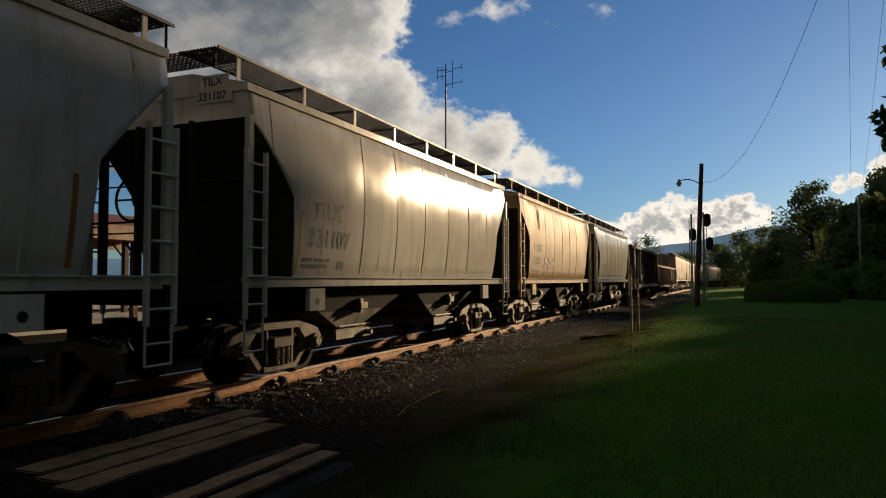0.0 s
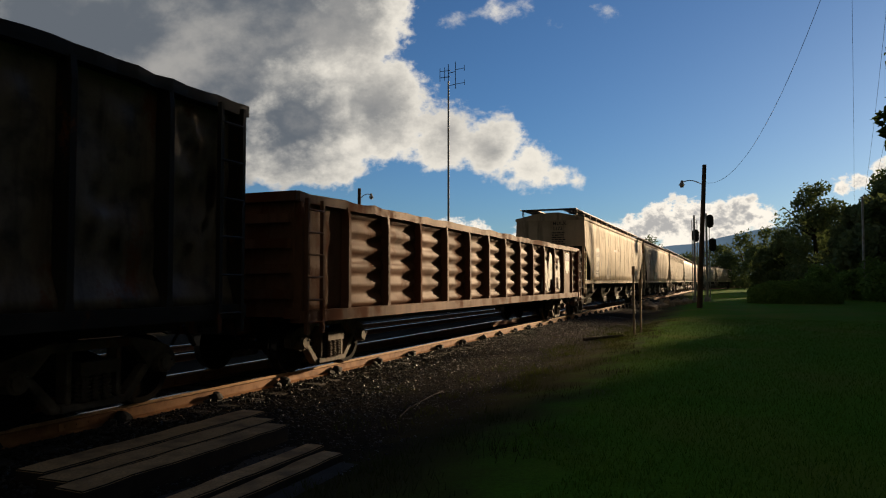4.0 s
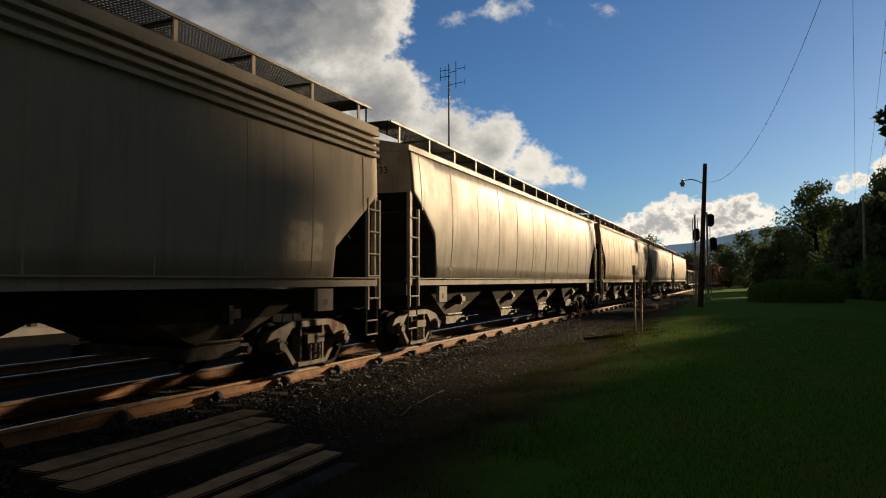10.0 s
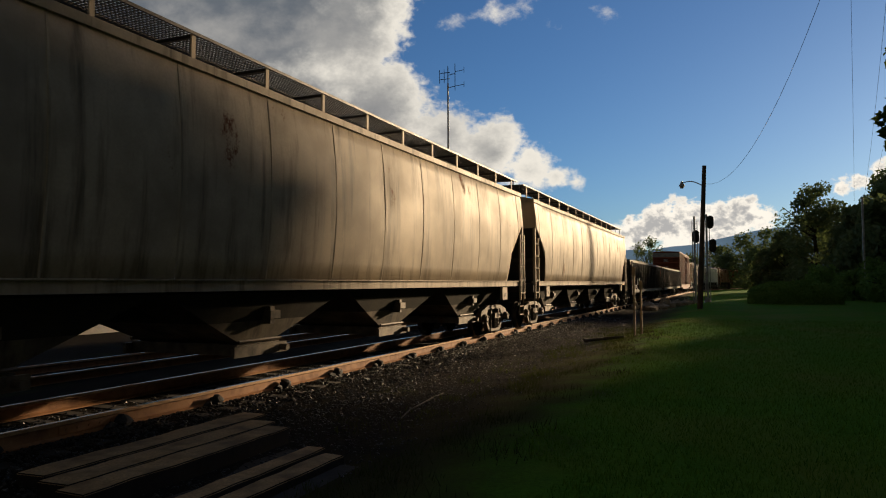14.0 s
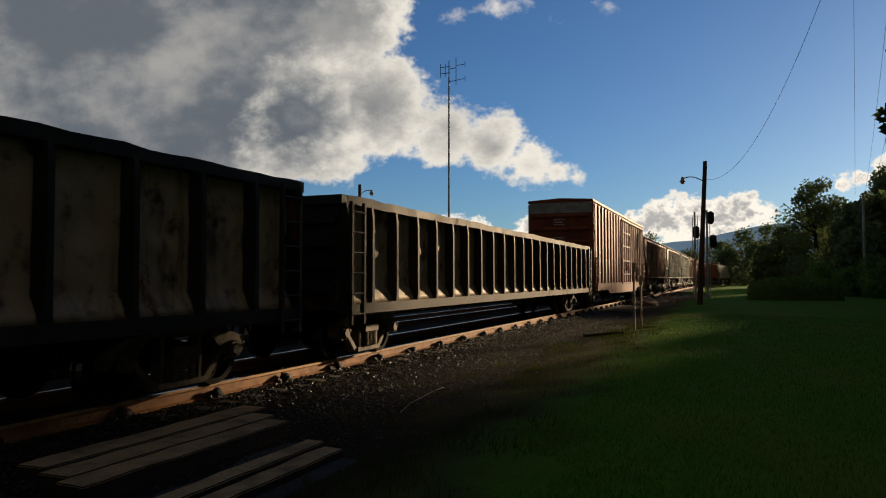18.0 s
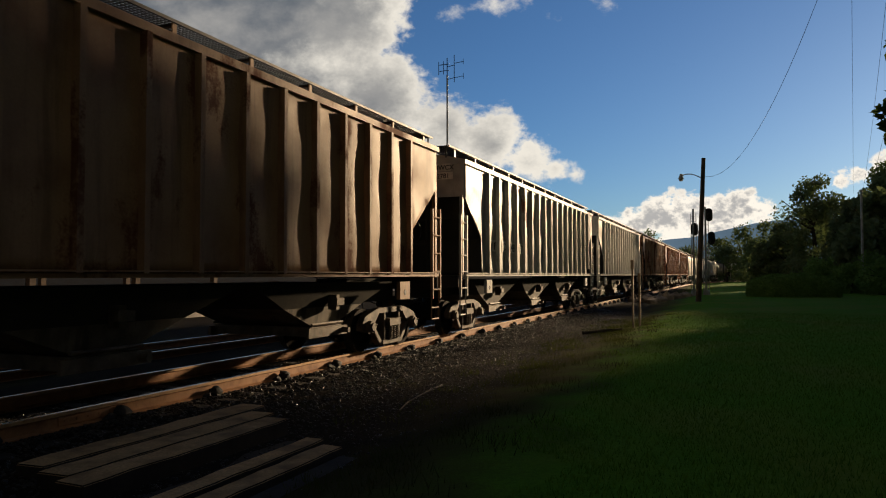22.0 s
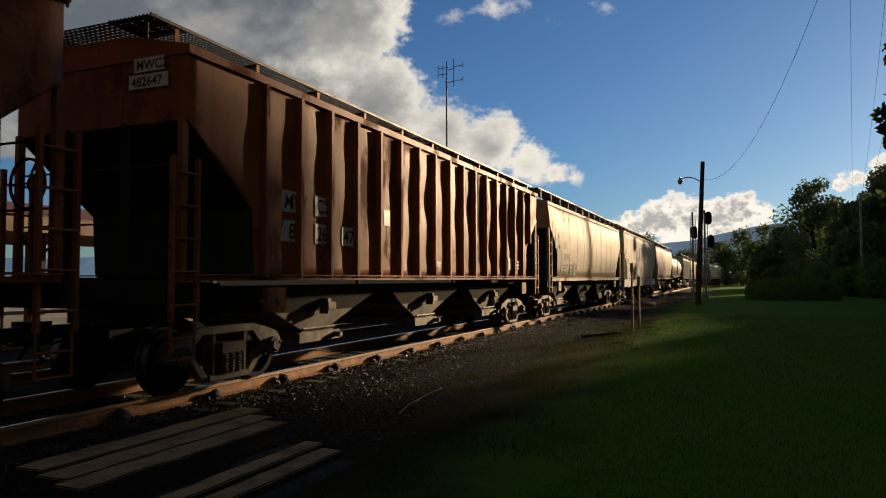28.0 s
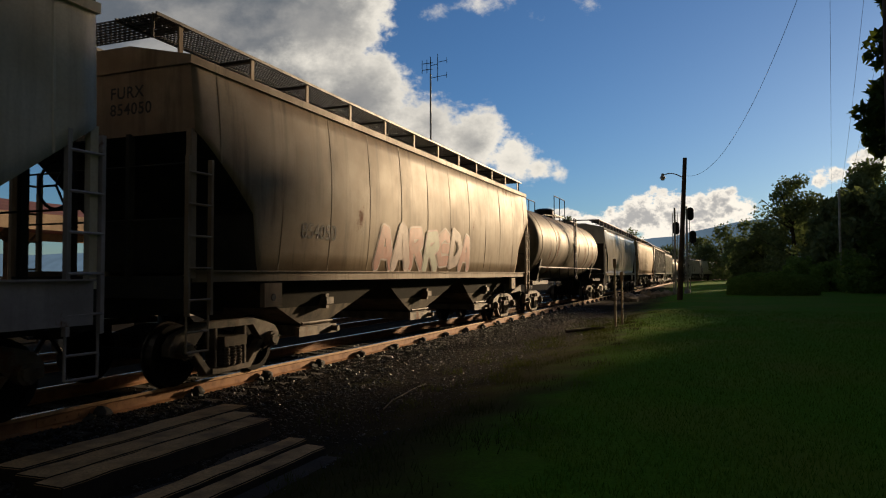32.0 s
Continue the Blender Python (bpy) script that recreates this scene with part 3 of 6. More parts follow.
    # discharge bays
    inner = Lb - 2.9
    bw_ = inner / bays
    for k in range(bays):
        y = -inner / 2 + bw_ * (k + 0.5)
        h = bw_ / 2 * 0.97
        bm = bmesh.new()
        zt, zb = sill - 0.135, 0.62
        loft(bm, [[(half - 0.35, y - h, zt), (half - 0.35, y + h, zt), (-half + 0.35, y + h, zt), (-half + 0.35, y - h, zt)],
                  [(half - 0.5, y - h * 0.55, 0.95), (half - 0.5, y + h * 0.55, 0.95), (-half + 0.5, y + h * 0.55, 0.95), (-half + 0.5, y - h * 0.55, 0.95)],
                  [(0.95, y - 0.36, zb), (0.95, y + 0.36, zb), (-0.95, y + 0.36, zb), (-0.95, y - 0.36, zb)]])
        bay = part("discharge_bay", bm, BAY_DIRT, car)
        bay.data.materials.append(RECESS_SHADE)
        # upper and near-end faces get the painted shade of the deep recess
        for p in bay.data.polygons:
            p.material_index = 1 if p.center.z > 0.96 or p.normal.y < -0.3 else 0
        bm = bmesh.new()
        box(bm, -1.0, 1.0, y - 0.5, y + 0.5, 0.46, 0.62)
        for e in (-1, 1):
            box(bm, min(e * 1.0, e * 1.06), max(e * 1.0, e * 1.06), y - 0.62, y + 0.62, 0.44, 0.60)
            tube(bm, (e * 1.06, y + 0.45, 0.52), (e * 1.2, y + 0.45, 0.52), 0.05, n=10)
            tube(bm, (e * 1.03, y - 0.5, 0.66), (e * 1.03, y + 0.5, 0.66), 0.025, n=6)
            box(bm, min(e * 1.15, e * 1.27), max(e * 1.15, e * 1.27), y - 0.08, y + 0.16, 0.98, 1.1)
            box(bm, min(e * 1.05, e * 1.22), max(e * 1.05, e * 1.22), y - 0.02, y + 0.08, 0.9, 1.16)
        part("outlet_gate", bm, FRAME_IRON, bay)
    bm = box(bmesh.new(), -0.3, 0.3, -hb + 0.6, hb - 0.6, 1.02, 1.3)
    part("centre_sill", bm, STEEL_DARK, car)
    bm = bmesh.new()
    tube(bm, (0.5, -hb * 0.62, 1.12), (0.5, -hb * 0.62 + 1.0, 1.12), 0.2, n=14)
    part("air_reservoir", bm, STEEL_DARK, car)
    for s in (-1, 1):
        truck(car, s * (hb - 1.35))
    return car, hb


def gondola(name, label, L, colour, top, bottom, stakes, half=1.5, corrugated=False, dents=0.05, seed=3, heavy=False, stake_colour=None, panel_colour=None):
    """An open gondola: dented side sheets between outside stakes, top chord, fish belly sill."""
    car = empty(name, label, "gondola car", "cars of the freight train")
    hb = (L - 1.3) / 2
    rng = random.Random(seed)
    n = stakes
    for e in (-1, 1):
        for k in range(n):
            y0, y1 = -hb + 2 * hb * k / n, -hb + 2 * hb * (k + 1) / n
            bm = bmesh.new()
            nu, nv = 12, 20
            amp = [rng.uniform(0.3, 1.0) * dents for _ in range(3)]
            off = rng.uniform(0, 50)
            rows = []
            for i in range(nu + 1):
                row = []
                for j in range(nv + 1):
                    u, v = i / nu, j / nv
                    edge = (math.sin(math.pi * u) * math.sin(math.pi * v)) ** 0.6 if 0 < u < 1 and 0 < v < 1 else 0
                    d = edge * (noise.noise((u * 2.6 + off, v * 5.0, seed)) * dents * 1.5 + noise.noise((u * 7 + off, v * 12, seed + 3)) * dents * 0.7)
                    if not corrugated:
                        d += 0.14 * max(0.0, 1 - v / 0.15) - 0.06 if 0 < v else 0.08
                    if corrugated and 1 < k < n - 1 or corrugated and k in (1, n - 1):
                        d += 0.05 * math.sin(v * math.tau * 5.5) * (edge > 0)
                    row.append((e * (half + d - 0.02), y0 + (y1 - y0) * u, bottom + 0.1 + (top - bottom - 0.15) * v))
                rows.append(row)
            vs = [[bm.verts.new(p) for p in r] for r in rows]
            for i in range(nu):
                for j in range(nv):
                    f = (vs[i][j], vs[i + 1][j], vs[i + 1][j + 1], vs[i][j + 1])
                    bm.faces.new(f if e > 0 else f[::-1])
            bmesh.ops.solidify(bm, geom=bm.faces[:], thickness=0.012)
            part("side_panel", bm, panel_colour or colour, car, smooth=True)
        for k in range(n + 1):
            y = -hb + 2 * hb * k / n
            w = 0.06
            y = min(max(y, -hb + w), hb - w)
            bm = bmesh.new()
            # stake: tapered in depth, spread at the foot
            prof = [(bottom - 0.02, 0.13, 0.09), (bottom + 0.22, 0.13, 0.05), (top - 0.3, 0.125, 0.045), (top - 0.06, 0.10, 0.045)]
            loft(bm, [[(e * (half - 0.15), y - w_, z), (e * (half + dp), y - w_ * 0.8, z), (e * (half + dp), y + w_ * 0.8, z), (e * (half - 0.15), y + w_, z)] for z, dp, w_ in prof])
            part("stake", bm, stake_colour or colour, car)
        bm = bmesh.new()
        a, b = sorted((e * (half - 0.08), e * (half + 0.10)))
        chord = []
        for k in range(61):
            y, q, w = -hb - 0.02 + (2 * hb + 0.04) * k / 60, 0.02 * rng.uniform(-1, 1), 0.015 * rng.uniform(-1, 1)
            chord.append([(a + w, y, top - 0.10 + q * 0.5), (b + w, y, top - 0.10 + q * 0.5), (b + w, y, top + 0.05 + q), (a + w, y, top + 0.05 + q)])
        loft(bm, chord)
        part("top_chord", bm, colour, car)
        bm = bmesh.new()
        a, b = sorted((e * (half - 0.05), e * (half + 0.17)))
        if heavy:
            prism(bm, [(-hb, bottom + 0.12), (-hb, bottom - 0.1), (-hb * 0.7, bottom - 0.12), (-hb * 0.6, bottom - 0.28), (hb * 0.6, bottom - 0.28), (hb * 0.7, bottom - 0.12), (hb, bottom - 0.1), (hb, bottom + 0.12)], 0, a, b)
        else:
            box(bm, a, b, -hb, hb, bottom - 0.08, bottom + 0.1)
        part("side_sill", bm, colour, car)
    for s in (-1, 1):
        bm = bmesh.new()
        a, b = sorted((s * hb, s * (hb - 0.03)))
        box(bm, -half, half, a, b, bottom, top - 0.05)
        colour_end = STEEL_DARK if (stake_colour or panel_colour) else colour
        wall = part("end_wall", bm, colour_end, car)
        for z in np.linspace(bottom + 0.35, top - 0.35, 4):
            a, b = sorted((s * hb, s * (hb + 0.09)))
            part("end_rib", box(bmesh.new(), -half + 0.05, half - 0.05, a, b, z - 0.07, z + 0.07), colour_end, wall)
        a, b = sorted((s * (hb - 0.08), s * (hb + 0.1)))
        part("end_chord", box(bmesh.new(), -half - 0.1, half + 0.1, a, b, top - 0.1, top + 0.05), colour_end, wall)
        c = part("coupler", shared("coupler", coupler_mesh, STEEL_DARK), None, car)
        c.matrix_basis = pose(0, s * L / 2, 0, 0, 0, 0 if s > 0 else 180)
        for e in (-1, 1):
            h = top - bottom + 0.2
            key = "gond_ladder_%.2f" % h
            lad = part("ladder", shared(key + colour.name, lambda bm: ladder_mesh(bm, h, 0.42, 6), colour), None, car)
            lad.matrix_basis = pose(e * (half + 0.19), s * (hb - 0.32), bottom - 0.25, 0, 0, 0 if e > 0 else 180)
    bm = box(bmesh.new(), -half + 0.02, half - 0.02, -hb + 0.05, hb - 0.05, bottom, bottom + 0.06)
    part("floor_plate", bm, STEEL_DARK, car)
    part("centre_sill", box(bmesh.new(), -0.35, 0.35, -hb + 0.1, hb - 0.1, bottom - 0.3, bottom), STEEL_DARK, car)
    for s in (-1, 1):
        truck(car, s * (hb - 1.8))
    return car, hb


def boxcar(name, label, L, colour, top=5.2, bottom=0.95, half=1.5):
    car = empty(name, label, "boxcar", "cars of the freight train")
    hb = (L - 1.0) / 2
    bm = box(bmesh.new(), -half, half, -hb, hb, bottom, top - 0.12)
    part("body", bm, colour, car)
    bm = bmesh.new()
    loft(bm, [[(half + 0.06, y, top - 0.14), (half + 0.06, y, top - 0.03), (0, y, top + 0.06), (-half - 0.06, y, top - 0.03), (-half - 0.06, y, top - 0.14)] for y in (-hb - 0.03, hb + 0.03)])
    for k in range(int(2 * hb / 1.15)):
        y = -hb + 0.6 + k * 1.15
        loft(bm, [[(half + 0.04, y + d, top - 0.02), (0, y + d, top + 0.09), (-half - 0.04, y + d, top - 0.02)] for d in (-0.05, 0.05)], closed=False)
    part("roof", bm, colour, car)
    door_y = 0.9
    for e in (-1, 1):
        for y in [-hb + 0.14] + [-hb + 0.55 + 0.92 * k for k in range(20)] + [hb - 0.14]:
            if abs(y - door_y) < 1.75 or y > hb - 0.1:
                continue
            bm = bmesh.new()
            prof = [(y - 0.13, 0), (y - 0.06, 0.07), (y + 0.06, 0.07), (y + 0.13, 0)]
            loft(bm, [[(e * (half + d), yy, z) for yy, d in prof] for z in (bottom + 0.28, top - 0.2)])
            part("side_post", bm, colour, car)
        bm = bmesh.new()
        a, b = sorted((e * (half - 0.02), e * (half + 0.1)))
        prism(bm, [(-hb, bottom + 0.28), (-hb, bottom - 0.06), (-hb + 3.6, bottom - 0.06), (-hb + 4.6, bottom - 0.28), (hb - 4.6, bottom - 0.28), (hb - 3.6, bottom - 0.06), (hb, bottom - 0.06), (hb, bottom + 0.28)], 0, a, b)
        part("side_sill", bm, colour, car)
        # plug door with rods, rails and handles
        bm = bmesh.new()
        a, b = sorted((e * (half - 0.01), e * (half + 0.06)))
        box(bm, a, b, door_y - 1.6, door_y + 1.6, bottom + 0.3, top - 0.35)
        door = part("plug_door", bm, colour, car)
        x = e * (half + 0.1)
        for y in (-1.55, -0.8, 0.0, 0.8, 1.55):
            part("locking_rod", tube(bmesh.new(), (x, door_y + y, bottom + 0.25), (x, door_y + y, top - 0.4), 0.03, n=8), colour, door)
        for z in (bottom + 0.75, bottom + 1.55, bottom + 2.4, bottom + 3.2):
            a, b = sorted((e * (half + 0.05), e * (half + 0.11)))
            part("door_rail", box(bmesh.new(), a, b, door_y - 1.6, door_y + 1.6, z - 0.05, z + 0.05), colour, door)
        for y in (-0.4, 0.3):
            part("handle", tube(bmesh.new(), (x, door_y + y, bottom + 1.0), (x, door_y + y + 0.35, bottom + 1.5), 0.025, n=6), colour, door)
        bm = bmesh.new()
        a, b = sorted((e * (half + 0.06), e * (half + 0.14)))
        box(bm, a, b, door_y - 1.8, hb - 0.6, top - 0.36, top - 0.28)
        box(bm, a, b, door_y - 1.8, hb - 0.6, bottom + 0.2, bottom + 0.28)
        part("door_track", bm, colour, car)
    for s in (-1, 1):
        for k in range(6):
            z = bottom + 0.35 + k * 0.62
            bm = bmesh.new()
            prism(bm, [(s * hb, z - 0.12), (s * (hb + 0.08), z - 0.03), (s * (hb + 0.08), z + 0.03), (s * hb, z + 0.12)][::s], 0, -half + 0.12, half - 0.12)
            part("end_rib", bm, colour, car)
        c = part("coupler", shared("coupler", coupler_mesh, STEEL_DARK), None, car)
        c.matrix_basis = pose(0, s * L / 2, 0, 0, 0, 0 if s > 0 else 180)
        for e in (-1, 1):
            lad = part("ladder", shared("box_ladder" + colour.name, lambda bm: ladder_mesh(bm, 1.7, 0.42, 5), colour), None, car)
            lad.matrix_basis = pose(e * (half + 0.14), s * (hb - 0.4), bottom - 0.2, 0, 0, 0 if e > 0 else 180)
    part("centre_sill", box(bmesh.new(), -0.35, 0.35, -hb + 0.1, hb - 0.1, bottom - 0.25, bottom), STEEL_DARK, car)
    for s in (-1, 1):
        truck(car, s * (hb - 2.3))
    return car, hb


def tank_car(name, label, L, colour):
    car = empty(name, label, "tank car", "cars of the freight train")
    hb = (L - 1.6) / 2
    r, zc = 1.45, 2.75
    bm = bmesh.new()
    rings = []
    for d, k in [(-hb, 0.05), (-hb + 0.03, 0.35), (-hb + 0.12, 0.62), (-hb + 0.3, 0.86), (-hb + 0.55, 0.97), (-hb + 0.75, 1.0), (hb - 0.75, 1.0), (hb - 0.55, 0.97), (hb - 0.3, 0.86), (hb - 0.12, 0.62), (hb - 0.03, 0.35), (hb, 0.05)]:
        rings.append([(r * k * math.cos(a), d, zc + r * k * math.sin(a)) for a in [math.tau * j / 40 for j in range(40)]])
    loft(bm, rings)
    part("tank", bm, colour, car, smooth=True)
    for y in np.linspace(-hb + 1.2, hb - 1.2, 6):
        bm = bmesh.new()
        loft(bm, [[(q * math.cos(a), y + d, zc + q * math.sin(a)) for a in [math.tau * j / 40 for j in range(40)]] for d, q in ((-0.05, r), (-0.04, r + 0.015), (0.04, r + 0.015), (0.05, r))], caps=False)
        part("weld_band", bm, colour, car)
    bm = bmesh.new()
    tube(bm, (0, 0, zc + r - 0.1), (0, 0, zc + r + 0.35), 0.45, n=20)
    tube(bm, (0, 0, zc + r + 0.35), (0, 0, zc + r + 0.42), 0.5, 0.3, n=20)
    part("dome", bm, STEEL_DARK, car)
    bm = bmesh.new()
    grating(bm, -0.75, 0.75, -1.2, 1.2, zc + r + 0.05, 0.2)
    for x in (-0.75, 0.75):
        for y in (-1.2, 0, 1.2):
            tube(bm, (x, y, zc + r - 0.25), (x, y, zc + r + 0.9), 0.022, n=6)
        tube(bm, (x, -1.2, zc + r + 0.9), (x, 1.2, zc + r + 0.9), 0.022, n=6)
    part("dome_platform", bm, GALV, car)
    bm = bmesh.new()
    for e in (-1, 1):
        tube(bm, (e * 1.5, -hb + 0.2, 1.75), (e * 1.5, hb - 0.2, 1.75), 0.025, n=6)
        for y in np.linspace(-hb + 0.3, hb - 0.3, 9):
            tube(bm, (e * 1.5, y, 1.2), (e * 1.5, y, 1.75), 0.02, n=6)
    part("side_handrail", bm, STEEL_DARK, car)
    for s in (-1, 1):
        bm = bmesh.new()
        a, b = sorted((s * (hb + 0.3), s * (hb - 2.2)))
        box(bm, -1.4, 1.4, a, b, 1.1, 1.24)
        box(bm, -0.3, 0.3, a, b, 0.75, 1.1)
        prism(bm, [(-1.1, 1.2), (1.1, 1.2), (1.3, 2.1), (-1.3, 2.1)], 1, s * (hb - 1.6) - 0.1, s * (hb - 1.6) + 0.1)
        part("end_platform", bm, STEEL_DARK, car)
        c = part("coupler", shared("coupler", coupler_mesh, STEEL_DARK), None, car)
        c.matrix_basis = pose(0, s * L / 2, 0, 0, 0, 0 if s > 0 else 180)
        truck(car, s * (hb - 1.2))
    for e in (-1, 1):
        lad = part("ladder", shared("tank_ladder", lambda bm: ladder_mesh(bm, 2.9, 0.42, 8), STEEL_DARK), None, car)
        lad.matrix_basis = pose(e * 1.5, 0, 1.2, 0, 0, 0 if e > 0 else 180)
    return car, hb


def on_side(car, z, y):
    """How far out the painted side is at a place."""
    if car not in PROFILE:
        return 1.55
    sill, eave, half, bulge, hb, shape = PROFILE[car]
    k = (z - (sill + eave) / 2) / ((eave - sill) / 2)
    return half - bulge * k * k + dent(shape, y, z) + (0.016 if shape[0] else 0.006)


SIDE = -0.4      # how far along its car all that is painted on a side is shifted


def mark(car, text, y, z, cap, material, gap=1.0, x=None, bold=0.004):
    """Stencilled letters of a given cap height that lie on the lawn side."""
    y += SIDE
    o = lettering(text, cap / 0.69, car, 0, 0, 0, material, gap, bold=bold)
    for v in o.data.vertices:
        yy, zz = y + v.co.x, z + v.co.y
        v.co = ((on_side(car, zz, yy) + 0.002) if x is None else x, yy, zz)
    o.matrix_basis = Matrix.Identity(4)
    return o


def end_mark(car, text, x, z, cap, material, gap=1.0, y=None):
    """Letters on the end that faces the camera."""
    hb = PROFILE[car][4] if car in PROFILE else -y
    return lettering(text, cap / 0.69, car, x, -hb - 0.012 if y is None else y, z, material, gap, end=True, bold=0.003)


def patch(car, y, z, w, h, material, name="paint_patch", x=None, lift=0.0):
    """A painted rectangle that lies on the lawn side."""
    bm = bmesh.new()
    rows = []
    y += SIDE
    n = max(2, int(w / 0.3) + 1)
    for k in range(9):
        zz = z + h * k / 8
        rows.append([((on_side(car, zz, y + w * i / n) - 0.002 if x is None else x - 0.004) + lift, y + w * i / n, zz) for i in range(n + 1)])
    loft(bm, rows, closed=False)
    for f in bm.faces:
        f.normal_flip()
    return part(name, bm, material, car)


def small_print(car, y, z, w, h, rows, material, seed=1, x=None):
    o = part("small_print", bars(bmesh.new(), w, h, rows, seed), material, car)
    for v in o.data.vertices:
        yy, zz = y + SIDE + v.co.y, z + v.co.z
        v.co = ((on_side(car, zz, yy) if x is None else x) + v.co.x, yy, zz)
    return o


def blob(bm, cy, cz, ry, rz, car, lift, rng, n=26, rough=0.25):
    """A ragged flat painted shape."""
    ph = rng.random() * 9
    pts = []
    for k in range(n):
        a = math.tau * k / n
        q = 1 + rough * noise.noise((math.cos(a) * 1.7 + ph, math.sin(a) * 1.7, ph)) * 2
        zz = cz + rz * q * math.sin(a)
        yy = cy + ry * q * math.cos(a)
        pts.append((on_side(car, zz, yy) + lift, yy, zz))
    mid = bm.verts.new((on_side(car, cz, cy) + lift, cy, cz))
    vs = [bm.verts.new(p) for p in pts]
    for a, b in zip(vs, vs[1:] + vs[:1]):
        bm.faces.new((mid, a, b))


def stain(car, y, z, ry, rz, seed, material, rough=0.45):
    """A ragged stain or bare spot on the side."""
    bm = bmesh.new()
    blob(bm, y + SIDE, z, ry, rz, car, 0.0, random.Random(seed), 30, rough)
    part("stain", bm, material, car)


# strokes of made-up sprayed letters, in a cell one wide and one high
STROKES = [
    [[(0.85, 0.85), (0.5, 1.0), (0.15, 0.8), (0.1, 0.4), (0.3, 0.05), (0.9, 0.1)], [(0.45, 0.5), (0.9, 0.5)]],
    [[(0.15, 0.0), (0.2, 0.95), (0.7, 1.0), (0.85, 0.7), (0.5, 0.5), (0.25, 0.5)], [(0.5, 0.5), (0.9, 0.0)]],
    [[(0.1, 0.95), (0.25, 0.05)], [(0.15, 0.5), (0.85, 0.55)], [(0.8, 1.0), (0.9, 0.0)]],
    [[(0.1, 0.0), (0.45, 1.0), (0.6, 0.95), (0.9, 0.0)], [(0.3, 0.35), (0.75, 0.35)]],
    [[(0.15, 0.0), (0.2, 1.0), (0.65, 0.85), (0.9, 0.5), (0.65, 0.1), (0.15, 0.0)]],
    [[(0.85, 0.9), (0.35, 1.0), (0.15, 0.75), (0.75, 0.4), (0.7, 0.1), (0.1, 0.05)]],
]


def ribbon(bm, car, pts, width, lift):
    """A fat sprayed stroke with round joints."""
    for k, (a, b) in enumerate(zip(pts, pts[1:])):
        d = Vector((b[0] - a[0], b[1] - a[1]))
        n = Vector((-d.y, d.x)).normalized() * width
        q = lift + 0.0004 * (2 * k + 1)
        rows = []
        for f in (0, 0.25, 0.5, 0.75, 1):
            c = Vector(a) + d * f
            rows.append([(on_side(car, p.y, p.x) + q, p.x, p.y) for p in (c - n, c + n)])
        loft(bm, rows, closed=False)
    for k, p in enumerate(pts):
        q = lift + 0.0004 * (2 * k + 2)
        ring = [(p[0] + width * math.cos(t), p[1] + width * math.sin(t)) for t in [math.tau * j / 12 for j in range(12)]]
        bm.faces.new([bm.verts.new((on_side(car, z, y) + q, y, z)) for y, z in ring])


def scrawl(car, y, z, w, h, loops, material, seed):
    """A tag sprayed in one thin looping line on a flat side."""
    rng = random.Random(seed)
    bm = bmesh.new()
    pts = []
    for k in range(loops * 14 + 1):
        f = k / (loops * 14)
        a = f * loops * math.tau
        big = 0.5 + 0.5 * noise.noise((f * 5, seed, 0))
        pts.append((y + SIDE + w * (0.12 + 0.76 * f) + 0.2 * w * math.cos(a) * big, z + h * (0.5 + 0.48 * math.sin(a + 0.6) * big) + rng.uniform(-0.01, 0.01)))
    for k, (a, b) in enumerate(zip(pts, pts[1:])):
        d = Vector((b[0] - a[0], b[1] - a[1]))
        n = Vector((-d.y, d.x)).normalized() * 0.014
        x = 1.507 + 0.0003 * (k % 7)
        bm.faces.new([bm.verts.new((x, p.x, p.y)) for p in (Vector(a) - n, Vector(b) - n, Vector(b) + n, Vector(a) + n)])
    return part("sprayed_tag", bm, material, car)


def graffiti(car, y0, y1, z0, z1, fills, outline, seed):
    """Sprayed letters nobody can read: fat strokes in a dark edge, one over the next."""
    rng = random.Random(seed)
    y0, y1 = y0 + SIDE, y1 + SIDE
    n = max(2, round((y1 - y0) / max(0.5, (z1 - z0) * 0.9)))
    cell, h = (y1 - y0) / n, z1 - z0
    for k in range(n):
        lean, dz, big = rng.uniform(-0.12, 0.2), rng.uniform(-0.05, 0.08) * h, rng.uniform(0.88, 1.08)
        strokes = []
        for line in STROKES[(seed + k * 5 + rng.randrange(2)) % len(STROKES)]:
            pts = []
            for a, b in line:
                z = z0 + dz + h * big * (0.1 + 0.8 * b)
                pts.append((y0 + cell * (k + 0.5 + 1.02 * (a - 0.5)) + lean * (z - z0) + rng.uniform(-0.03, 0.03) * cell, z))
            strokes.append(pts)
        fat = min(cell, h) * rng.uniform(0.13, 0.17)
        lift = 0.001 + 0.009 * (k % 2)
        edge, ink = bmesh.new(), bmesh.new()
        for pts in strokes:
            ribbon(edge, car, pts, fat * 1.32, lift)
            ribbon(ink, car, pts, fat, lift + 0.005)
        letter = part("graffiti_letter", edge, outline, car)
        part("graffiti_fill", ink, fills[k % len(fills)], letter)


